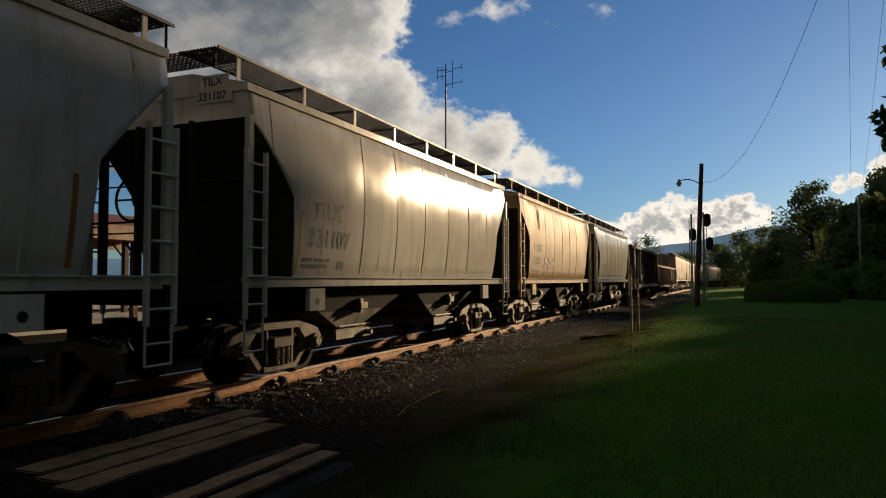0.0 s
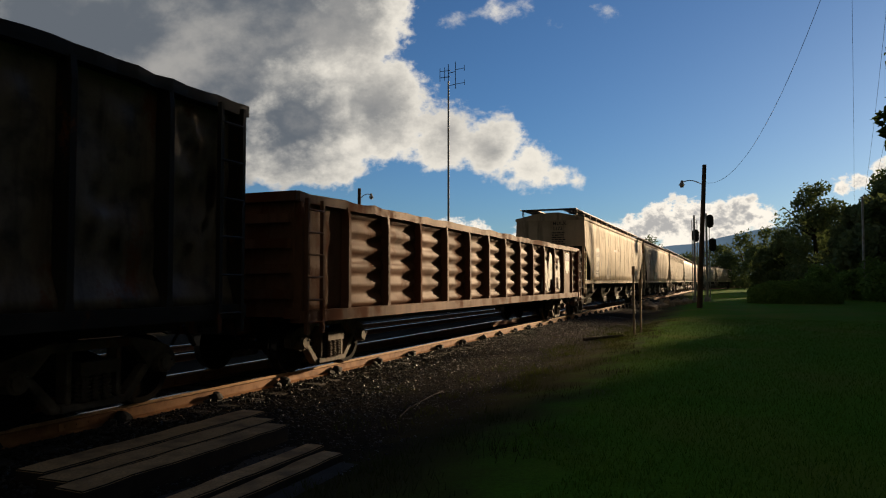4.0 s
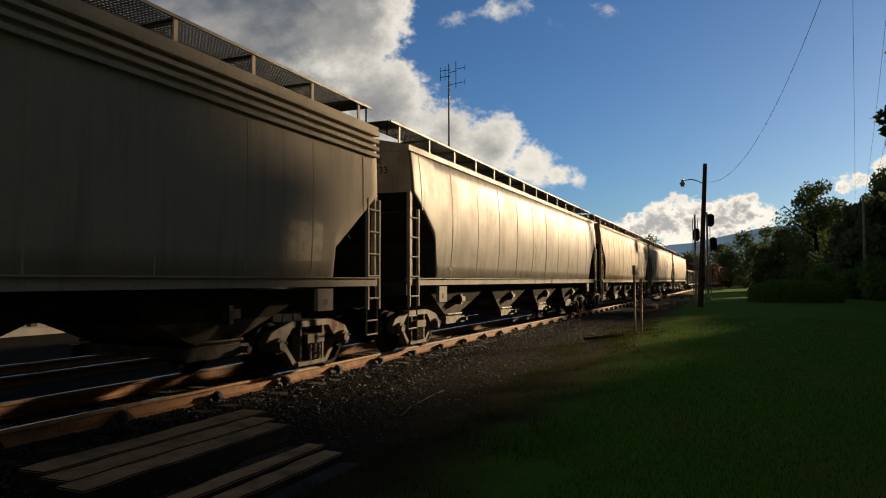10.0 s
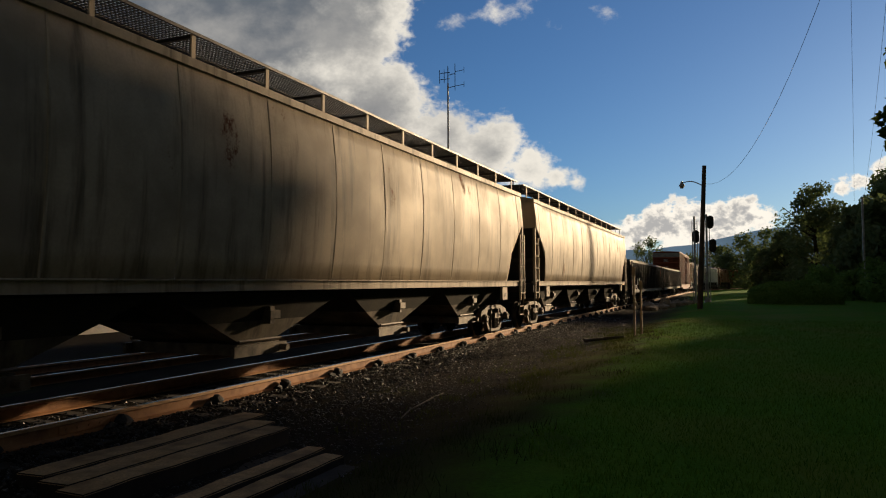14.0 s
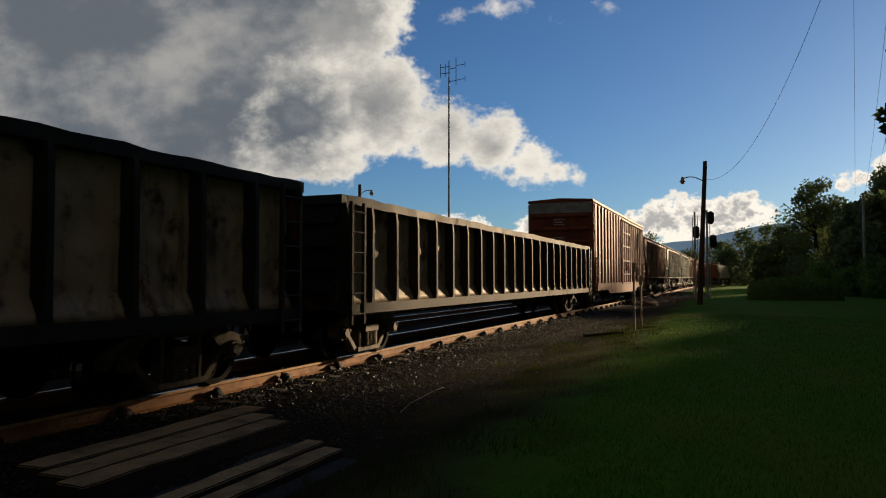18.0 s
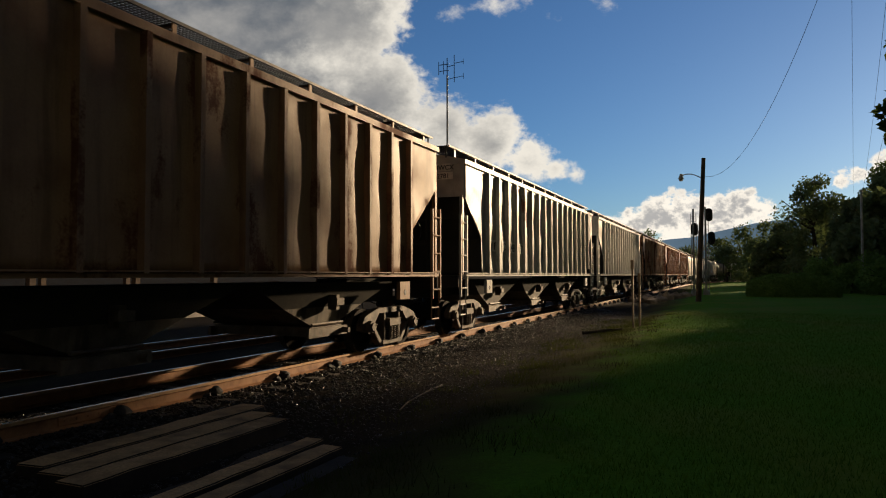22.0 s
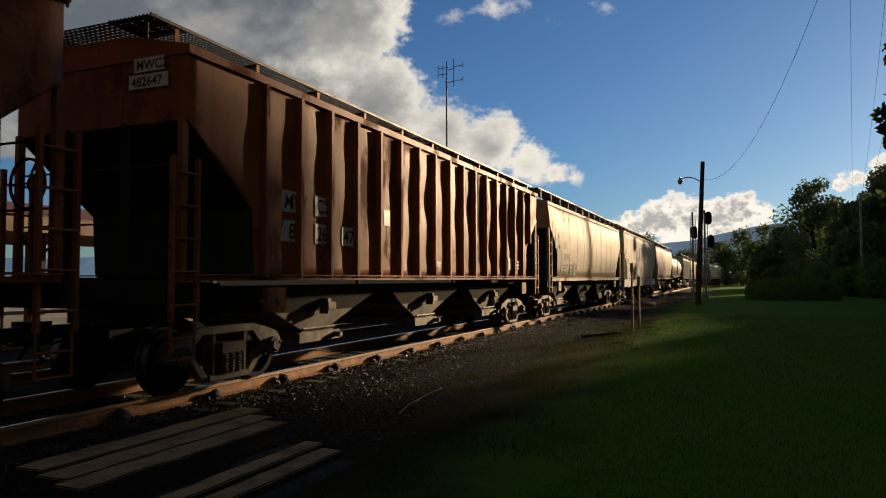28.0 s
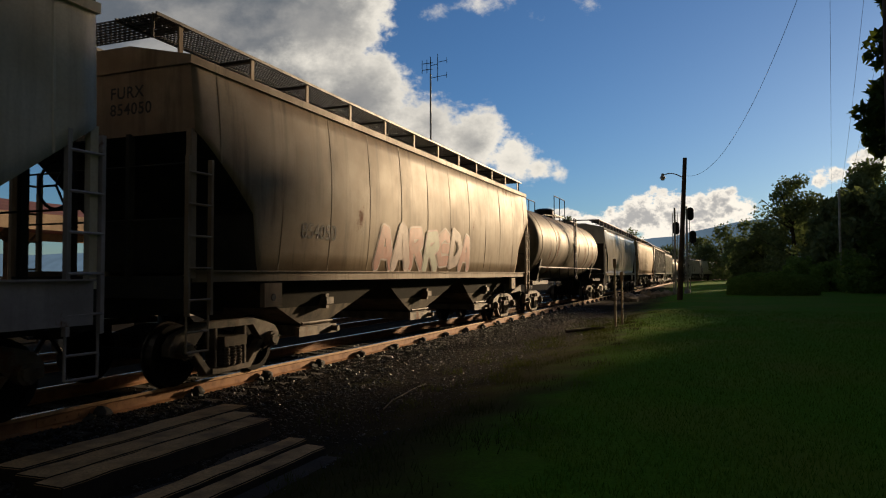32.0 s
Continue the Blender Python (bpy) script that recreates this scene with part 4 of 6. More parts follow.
# ---- the ground ----


def ground_z(x, y):
    """Ballast bed along the track, lawn beside it, a wide flat beyond."""
    s = y if y < CURVE_AT else CURVE_AT + (y - CURVE_AT)
    tx = TRACK_X if y < CURVE_AT else TRACK_X + CURVE_R - math.sqrt(max(CURVE_R ** 2 - min(y - CURVE_AT, CURVE_R) ** 2, 0))
    d = x - tx
    if d > 0.85:
        k = min(1.0, (d - 0.85) / 2.1)
        z = -0.205 - 0.13 * k * k * (3 - 2 * k)
        k = min(1.0, max(0.0, (d - 3.4) / 2.4))
        z += 0.235 * k * k * (3 - 2 * k)
        z += 0.02 * noise.noise((x * 0.7, y * 0.7, 0)) if abs(x) < 60 and d > 2 else 0
    else:
        z = -0.215
    return z


def make_ground():
    bm = bmesh.new()
    xs = [-3500, -1200, -400, -150, -60, -30, -20, -15, -12] + [-10.5 + 0.5 * k for k in range(28)] + [4, 5, 7, 9, 12, 16, 22, 30, 45, 70, 110, 200, 400, 1200, 3500]
    ys = [-600, -200, -80, -40, -20, -10, -5] + [0.5 * k for k in range(0, 60)] + [30 + 2 * k for k in range(30)] + [90 + 5 * k for k in range(40)] + [320, 400, 600, 1000, 1800, 4500]
    vs = [[bm.verts.new((x, y, ground_z(x, y))) for y in ys] for x in xs]
    for i in range(len(xs) - 1):
        for j in range(len(ys) - 1):
            bm.faces.new((vs[i][j], vs[i + 1][j], vs[i + 1][j + 1], vs[i][j + 1]))
    g = part("ground", bm, GROUND, None, smooth=True)
    tagged(g, "green mown lawn beside a dark cinder and ballast strip", "ground", kind="structure")


def ground_material():
    mt = bpy.data.materials.new("lawn_and_cinders")
    mt.use_nodes = True
    g = Nodes(mt.node_tree)
    pos = g.add("ShaderNodeTexCoord", 3)
    sep = g.tree.nodes.new("ShaderNodeSeparateXYZ")
    g.put(sep.inputs[0], pos)
    x, y, z = sep.outputs
    n1 = g.noise(pos, 0.8, 6.0)
    n2 = g.noise(pos, 25.0, 5.0, 0.7)
    n3 = g.noise(pos, 130.0, 2.0)
    off = g.m("MAXIMUM", g.m("SUBTRACT", y, CURVE_AT), 0.0)
    d = g.m("SUBTRACT", x, g.m("ADD", TRACK_X, g.m("DIVIDE", g.m("MULTIPLY", off, off), 2 * CURVE_R)))
    # the lawn's edge runs askew of the track
    edge = g.m("ADD", g.m("ADD", 6.3, g.m("MULTIPLY", y, -0.035)), g.m("ADD", g.m("MULTIPLY", g.m("SUBTRACT", n1, 0.5), 2.6), g.m("MULTIPLY", g.m("SUBTRACT", n2, 0.5), 0.9)))
    grassy = g.ramp(g.m("SUBTRACT", d, edge), -1.3, 0.5)
    cinder = g.mix(n2, (0.009, 0.008, 0.007), (0.034, 0.029, 0.023))
    cinder = g.mix(g.ramp(n1, 0.55, 0.75), cinder, (0.035, 0.036, 0.014))
    green = g.mix(n1, (0.075, 0.215, 0.012), (0.13, 0.275, 0.02))
    green = g.mix(g.m("MULTIPLY", g.ramp(n2, 0.4, 0.7), 0.5), green, (0.035, 0.105, 0.005))
    green = g.mix(g.m("MULTIPLY", g.ramp(g.noise(pos, 0.22, 4.0, 0.6), 0.42, 0.66), 0.7), green, (0.17, 0.21, 0.03))
    worn = g.mix(n2, (0.05, 0.042, 0.018), (0.075, 0.078, 0.02))
    c = g.mix(g.ramp(g.m("SUBTRACT", d, edge), -2.4, -0.9), cinder, worn)
    c = g.mix(grassy, c, green)
    bs = g.tree.nodes.new("ShaderNodeBsdfPrincipled")
    g.put(bs.inputs["Base Color"], c)
    bs.inputs["Roughness"].default_value = 0.95
    bs.inputs["Specular IOR Level"].default_value = 0.02
    b = g.tree.nodes.new("ShaderNodeBump")
    b.inputs["Strength"].default_value = 0.7
    b.inputs["Distance"].default_value = 0.04
    g.put(b.inputs["Height"], g.m("ADD", n2, g.m("MULTIPLY", n3, 0.5)))
    g.tree.links.new(b.outputs[0], bs.inputs["Normal"])
    o = g.tree.nodes.new("ShaderNodeOutputMaterial")
    g.tree.links.new(bs.outputs[0], o.inputs[0])
    return mt


GROUND = ground_material()
make_ground()

# ---- tracks ----
RAIL = [(-0.070, -0.19), (0.070, -0.19), (0.070, -0.178), (0.012, -0.155), (0.010, -0.05), (0.036, -0.038), (0.036, -0.006), (0.028, 0.0), (-0.028, 0.0), (-0.036, -0.006), (-0.036, -0.038), (-0.010, -0.05), (-0.012, -0.155), (-0.070, -0.178)]


def rail(parent, offset, stations=STATIONS, z=0.0):
    bm = bmesh.new()
    rings = []
    for s in stations:
        m = track(s, offset, z)
        rings.append([m @ Vector((x, 0, zz)) for x, zz in RAIL])
    loft(bm, rings)
    r = part("rail", bm, RAIL_RUST, parent)
    r.data.materials.append(STEEL_RAIL)
    r.data.materials.append(RAIL_SIDE)
    n = len(RAIL)
    for k, p in enumerate(r.data.polygons):
        if k < n * (len(stations) - 1) and k % n in (5, 6, 7, 8, 9):
            p.material_index = 1 if k % n == 7 else 2
    return r


def make_track(name, label, shift, z, ties_from, ties_to, step=0.537):
    t = empty(name, label, "railway track", kind="structure")
    for e in (-1, 1):
        rail(t, shift + e * 0.7535, z=z)
    rng = random.Random(7)
    bm = box(bmesh.new(), -1.28, 1.28, -0.11, 0.11, -0.40, -0.203)
    bmesh.ops.bevel(bm, geom=bm.edges[:], offset=0.012, segments=1, affect="EDGES")
    tie = bpy.data.meshes.new("tie")
    bm.to_mesh(tie)
    bm.free()
    tie.materials.append(TIE_WOOD)
    s = ties_from
    while s < ties_to:
        o = part("tie", tie, None, t)
        o.matrix_basis = track(s, shift + rng.uniform(-0.04, 0.04), z + rng.uniform(-0.01, 0.005)) @ pose(0, 0, 0, 0, 0, rng.uniform(-1, 1))
        s += step
    return t


MAIN = make_track("track_1", "rusty main line rails on dark ties", 0.0, 0.0, -3, 100)
make_track("track_2", "second line of bright-headed rails behind the train", -4.1, -0.05, -3, 60)


ANCHOR = surface("greasy_black_iron", (0.012, 0.010, 0.009), 0.7)


def anchors():
    """Dark rail anchors and tie plates against the foot of the near rail."""
    for k in range(40):
        s = 1.38 + 1.61 * k
        bm = bmesh.new()
        box(bm, 0.74, 0.98, -0.09, 0.09, -0.20, -0.185)
        bmesh.ops.create_icosphere(bm, subdivisions=2, radius=0.09, matrix=pose(0.85, 0.03, -0.14))
        bmesh.ops.create_icosphere(bm, subdivisions=2, radius=0.06, matrix=pose(0.85, -0.12, -0.165))
        for v in bm.verts:
            if v.co.z > -0.18 and v.co.x > 0.76:
                q = 1 + 0.5 * noise.noise(v.co * 14 + Vector((k, 0, 0)))
                v.co = Vector((0.85 + (v.co.x - 0.85) * q, 0.03 + (v.co.y - 0.03) * 1.15 * q, -0.15 + (v.co.z + 0.15) * q))
        tube(bm, (0.83, -0.05, -0.185), (0.83, -0.05, -0.085), 0.02, n=6)
        tube(bm, (0.83, 0.09, -0.185), (0.83, 0.09, -0.075), 0.02, n=6)
        prism(bm, [(0.80, -0.185), (0.94, -0.185), (0.90, -0.11), (0.80, -0.10)], 1, -0.03, 0.04)
        a = part("rail_anchor", bm, ANCHOR, MAIN)
        a.matrix_basis = track(s)


anchors()


def joint_bars():
    for s in (5.9,):
        bm = bmesh.new()
        box(bm, 0.765, 0.785, -0.46, 0.46, -0.145, -0.055)
        for k in range(6):
            tube(bm, (0.78, -0.38 + 0.15 * k, -0.10), (0.797, -0.38 + 0.15 * k, -0.10), 0.017, n=8)
        j = part("joint_bar", bm, RAIL_RUST, MAIN)
        j.matrix_basis = track(s)


joint_bars()


def scatter_stones():
    """Ballast stones on the shoulder and between the rails."""
    rng = random.Random(11)
    V, F = [], []
    npr = np.random.RandomState(5)
    tri = [(0, 1, 2), (0, 2, 3), (0, 3, 4), (0, 4, 5), (0, 5, 1), (1, 6, 2), (2, 7, 3), (3, 8, 4), (4, 9, 5), (5, 10, 1), (2, 6, 7), (3, 7, 8), (4, 8, 9), (5, 9, 10), (1, 10, 6), (6, 11, 7), (7, 11, 8), (8, 11, 9), (9, 11, 10), (10, 11, 6)]
    pts = [(0, 0, 1)] + [(0.894 * math.cos(k * math.tau / 5), 0.894 * math.sin(k * math.tau / 5), 0.447) for k in range(5)] + [(0.894 * math.cos((k + 0.5) * math.tau / 5), 0.894 * math.sin((k + 0.5) * math.tau / 5), -0.447) for k in range(5)] + [(0, 0, -1)]
    pts = np.array(pts)
    shapes = [pts * npr.uniform(0.65, 1.25, (12, 1)) for _ in range(14)]
    count = 0
    for _ in range(34000):
        y = 1.5 + 34 * rng.random() ** 1.5
        d = 0.85 + rng.random() ** 1.25 * 3.6 if rng.random() < 0.85 else rng.uniform(-0.65, 0.65)
        if d > 2.6 and rng.random() < (d - 2.6) / 2.0:
            continue
        if _ % 6 == 0:
            d = rng.uniform(0.82, 1.0)
        x = TRACK_X + d
        r = rng.uniform(0.010, 0.026) * (0.75 if d > 2.4 else 1)
        z = ground_z(x, y) + r * rng.uniform(-0.1, 0.6) + (rng.uniform(0, 0.02) if 0.8 < d < 1.0 else 0)
        sh = shapes[rng.randrange(14)] * np.array([r * rng.uniform(0.8, 1.3), r * rng.uniform(0.8, 1.3), r * rng.uniform(0.55, 0.9)])
        a = rng.random() * math.tau
        c, s_ = math.cos(a), math.sin(a)
        b = rng.uniform(-0.6, 0.6)
        cb, sb = math.cos(b), math.sin(b)
        q = np.stack([sh[:, 0], sh[:, 1] * cb - sh[:, 2] * sb, sh[:, 1] * sb + sh[:, 2] * cb], 1)
        q = np.stack([q[:, 0] * c - q[:, 1] * s_ + x, q[:, 0] * s_ + q[:, 1] * c + y, q[:, 2] + z], 1)
        V.append(q)
        F.append(np.array(tri) + 12 * count)
        count += 1
    me = bpy.data.meshes.new("ballast")
    me.from_pydata(np.concatenate(V).tolist(), [], np.concatenate(F).tolist())
    me.materials.append(STONES)
    o = new("ballast", me)
    tagged(o, "loose grey crushed stone ballast along the rails", "ballast", kind="stuff")


STONES = surface("crushed_grey_stone", (0.028, 0.026, 0.024), 0.4, 0, 0.4, 0.7, 0.3, 50, second=(0.02, 0.018, 0.016), spec=0.3)
scatter_stones()

# ---- the plank steps ----


def plank_steps():
    t = empty("plank_crossing", "weathered wooden plank crossing steps beside the rail", "wooden steps")
    rng = random.Random(3)
    rows = [(-5.86, -5.50, -0.15, 4.25, 7.32), (-5.45, -5.10, -0.155, 4.15, 6.98), (-5.05, -4.74, -0.15, 4.0, 6.75),
            (-4.14, -3.92, -0.19, 3.2, 6.2), (-3.84, -3.60, -0.20, 3.2, 6.05)]
    for x0, x1, top, y0, y1 in rows:
        bm = box(bmesh.new(), x0, x1, y0, y1, top - 0.21, top)
        bmesh.ops.subdivide_edges(bm, edges=[e for e in bm.edges if e.calc_length() > 1], cuts=10)
        for v in bm.verts:
            v.co += Vector((rng.uniform(-1, 1) * 0.006, rng.uniform(-1, 1) * 0.01, rng.uniform(-1, 1) * 0.006))
        bmesh.ops.bevel(bm, geom=[e for e in bm.edges if e.calc_face_angle(0) > 1], offset=0.012, segments=2, affect="EDGES")
        b = part("plank", bm, WOOD_OLD, t)
        b.data.materials.append(TIE_WOOD)
        # plank sides take the dark wood, painting in the shade between boards
        for p in b.data.polygons:
            p.material_index = 1 if abs(p.normal.z) < 0.6 else 0
    # dark board added in the open gap to stand for its shade
    part("filler_plank", box(bmesh.new(), -4.72, -4.17, 3.6, 6.5, -0.42, -0.33), TIE_WOOD, t)
    part("edge_beam", box(bmesh.new(), -3.58, -3.36, 3.2, 5.95, -0.42, -0.27), TIE_WOOD, t)
    for y in (4.5, 5.4, 6.3):
        part("bearer", box(bmesh.new(), -5.82, -3.62, y - 0.08, y + 0.08, -0.47, -0.415), TIE_WOOD, t)


plank_steps()

# ---- poles, signals, mast ----


def lamp_pole(x, y, ztop, lamp_side, arm=1.6, lamp_drop=1.2, lean=0.0, label="tall dark wooden pole with a street lamp arm"):
    z0 = ground_z(x, y)
    t = empty("utility_pole", label, "utility pole")
    t.location = (x, y, z0)
    h = ztop - z0
    part("pole", tube(bmesh.new(), (0, 0, -0.3), (lean * h, 0, h), 0.17, 0.12, n=14), POLE_WOOD, t, smooth=False)
    bm = bmesh.new()
    zl = h - lamp_drop
    pts = [(lamp_side * arm * k / 8 + lean * zl, 0, zl + 0.35 * math.sin(k / 8 * math.pi * 0.75) - 0.2) for k in range(9)]
    for a, b in zip(pts, pts[1:]):
        tube(bm, a, b, 0.03, n=8)
    part("lamp_arm", bm, GALV_POLE, t)
    bm = bmesh.new()
    e = Vector(pts[-1])
    tube(bm, e + Vector((0, 0, 0.12)), e, 0.07, 0.09, n=12)
    tube(bm, e, e + Vector((0, 0, -0.16)), 0.09, 0.19, n=14, caps=False)
    tube(bm, e + Vector((0, 0, -0.10)), e + Vector((0, 0, -0.3)), 0.15, 0.10, n=14)
    part("lamp_head", bm, GALV_POLE, t)
    return t


lamp_pole(-1.99, 44.4, 8.5, -1, 1.25, 1.05, lean=0.05)


def signal(x, y, ztop, heads):
    z0 = ground_z(x, y)
    t = empty("railway_signal", "grey railway signal mast with round black target heads", "railway signal")
    t.location = (x, y, z0)
    h = ztop - z0
    bm = bmesh.new()
    tube(bm, (0, 0, -0.2), (0, 0, h), 0.09, 0.08, n=12)
    tube(bm, (0, 0, -0.2), (0, 0, 0.35), 0.3, 0.22, n=12)
    part("mast", bm, GALV_POLE, t)
    lad = ladder_mesh(bmesh.new(), h * 0.95, 0.4, 16)
    la = part("ladder", lad, GALV_POLE, t)
    la.matrix_basis = pose(0, 0.45, 0, 0, 0, 90)
    for z, dx in heads:
        bm = bmesh.new()
        prof = [(-0.3, -0.42), (-0.3, 0.42), (0.3, 0.42), (0.3, -0.42)]
        pts = [(dx + 0.28 * math.cos(a), z - z0 + (0.25 if math.sin(a) > 0 else -0.25) + 0.28 * math.sin(a)) for a in [math.tau * k / 24 for k in range(24)]]
        prism(bm, pts, 1, -0.03, 0.02)
        box(bm, dx - 0.18, dx + 0.18, 0.02, 0.35, z - z0 - 0.4, z - z0 + 0.4)
        for k in (-0.28, 0.0, 0.28):
            tube(bm, (dx, -0.03, z - z0 + k), (dx, -0.25, z - z0 + k), 0.10, 0.11, n=12, caps=False)
        part("signal_head", bm, BLACK, t)
    return t


BLACK = surface("matt_black_signal_paint", (0.02, 0.02, 0.022), 0.6)
signal(-2.05, 60.0, 7.0, [(6.35, 0.28), (4.45, 0.45)])
signal(-3.05, 61.5, 7.0, [(5.3, 0.1)])
signal(-20.3, 80.0, 7.9, [(7.1, 0.1)])


def antenna_mast():
    x, y = -14.35, 35.0
    t = empty("antenna_mast", "slim pale steel mast with a folded dipole antenna", "antenna mast")
    t.location = (x, y, -0.3)
    part("mast", tube(bmesh.new(), (0, 0, 0), (0.0, 0, 12.8), 0.07, 0.045, n=10), GALV_POLE, t)
    rods = [((-0.5, 0, z), (0.12, 0, z), 0.02) for z in (13.05, 13.4)] + [((0, 0, 12.7), (0, 0, 13.75), 0.025)]
    rods += [((dx, 0, 12.85), (dx, 0, 13.6), 0.018) for dx in (-0.5, -0.22)]
    rods += [((0.42, 0, 12.35), (0.42, 0, 13.85), 0.02), ((0, 0, 13.25), (0.42, 0, 13.3), 0.018), ((0, 0, 12.55), (0.42, 0, 12.6), 0.018)]
    for z in (13.4, 12.6):
        rods += [((0.42, 0, z), (0.95, 0, z + 0.04), 0.016), ((0.95, 0, z - 0.12), (0.95, 0, z + 0.2), 0.014)]
    for a, b, r in rods:
        part("antenna_rod", tube(bmesh.new(), a, b, r, n=6), BLACK, t)


antenna_mast()

# ---- plants ----


def leaf_material(name, a, b, through_light=0.3):
    mt = bpy.data.materials.new(name)
    mt.use_nodes = True
    g = Nodes(mt.node_tree)
    rnd = g.add("ShaderNodeNewGeometry", 8)
    c = g.mix(rnd, a, b)
    d = g.add("ShaderNodeBsdfDiffuse", Color=c)
    tr = g.add("ShaderNodeBsdfTranslucent", Color=g.mix(0.5, c, (0.10, 0.13, 0.01)))
    mixn = g.tree.nodes.new("ShaderNodeMixShader")
    mixn.inputs[0].default_value = through_light
    g.tree.links.new(d, mixn.inputs[1])
    g.tree.links.new(tr, mixn.inputs[2])
    o = g.tree.nodes.new("ShaderNodeOutputMaterial")
    g.tree.links.new(mixn.outputs[0], o.inputs[0])
    return mt


# paler and greyer than leaf green: distant haze is put into the colour
LEAF = leaf_material("green_tree_leaves", (0.15, 0.20, 0.10), (0.22, 0.28, 0.145))
LEAF_HEDGE = leaf_material("clipped_hedge_leaves", (0.15, 0.27, 0.06), (0.22, 0.36, 0.09))
LEAF_DARK = leaf_material("dark_thicket_leaves", (0.04, 0.07, 0.02), (0.07, 0.11, 0.035))
# lighter again, to put the bright haze over the shrubs into their green
LEAF_SHRUB = leaf_material("light_shrub_leaves", (0.17, 0.29, 0.07), (0.24, 0.38, 0.11))


def leaves(pts, size, rng):
    """Small bent leaf clumps, two triangles each, at the points."""
    V, F = [], []
    for p in pts:
        n = Vector((rng.gauss(0, 1), rng.gauss(0, 1), rng.gauss(0.4, 1))).normalized()
        a = n.orthogonal().normalized()
        b = n.cross(a)
        k = rng.random() * math.tau
        a, b = a * math.cos(k) + b * math.sin(k), b * math.cos(k) - a * math.sin(k)
        s = size * rng.uniform(0.6, 1.3)
        i = len(V)
        V += [p - a * s * 0.5, p + b * s * 0.32 + n * s * 0.1, p + a * s * 0.6, p - b * s * 0.32 + n * s * 0.1]
        F += [(i, i + 1, i + 2), (i, i + 2, i + 3)]
    return V, F


def tree(x, y, height, spread, seed, count=2600, size=0.42, base=0.18, label="broad leafy green tree in summer leaf", clumps=26, clump=0.3, foliage=None):
    rng = random.Random(seed)
    t = empty("tree", label, "tree")
    z0 = ground_z(x, y) if abs(x) < 150 else -0.3
    t.location = (x, y, z0)
    bm = bmesh.new()
    r = 0.022 * height + 0.05
    top = Vector((rng.uniform(-0.4, 0.4), rng.uniform(-0.4, 0.4), height * 0.62))
    mid = Vector((rng.uniform(-0.2, 0.2), rng.uniform(-0.2, 0.2), height * 0.3))
    tube(bm, (0, 0, -0.2), mid, r * 1.25, r * 0.85, n=10)
    tube(bm, mid, top, r * 0.85, r * 0.35, n=8)
    ends = [top]
    for k in range(9):
        a = rng.random() * math.tau
        z = height * rng.uniform(0.25, 0.6)
        st = mid.lerp(top, max(0.0, (z / height - 0.3) / 0.32)) if z > height * 0.3 else mid * (z / (height * 0.3))
        en = st + Vector((math.cos(a) * spread * rng.uniform(0.4, 0.8), math.sin(a) * spread * rng.uniform(0.4, 0.8), height * rng.uniform(0.08, 0.3)))
        tube(bm, st, en, r * 0.4, r * 0.1, n=6)
        ends.append(en)
    part("trunk", bm, BARK, t)
    # clumps: many small lobes set unevenly in a rough dome
    lobes = []
    for _ in range(clumps):
        a = rng.random() * math.tau
        h = rng.uniform(base, 0.95)
        wide = spread * math.sin(min(1.0, (1.02 - h) / (1.02 - base) * 1.35) * math.pi / 2) ** 0.8 * rng.uniform(0.35, 0.95)
        lobes.append((Vector((math.cos(a) * wide, math.sin(a) * wide, h * height)), spread * clump * rng.uniform(0.65, 1.35)))
    pts = []
    for _ in range(count):
        c, q = lobes[rng.randrange(len(lobes))]
        d = Vector((rng.gauss(0, 1), rng.gauss(0, 1), rng.gauss(0, 0.8))).normalized() * q * rng.random() ** 0.4
        pts.append(c + d)
    V, F = leaves(pts, size, rng)
    me = bpy.data.meshes.new("crown")
    me.from_pydata(V, [], F)
    me.materials.append(foliage or LEAF)
    part("crown", me, None, t)
    return t


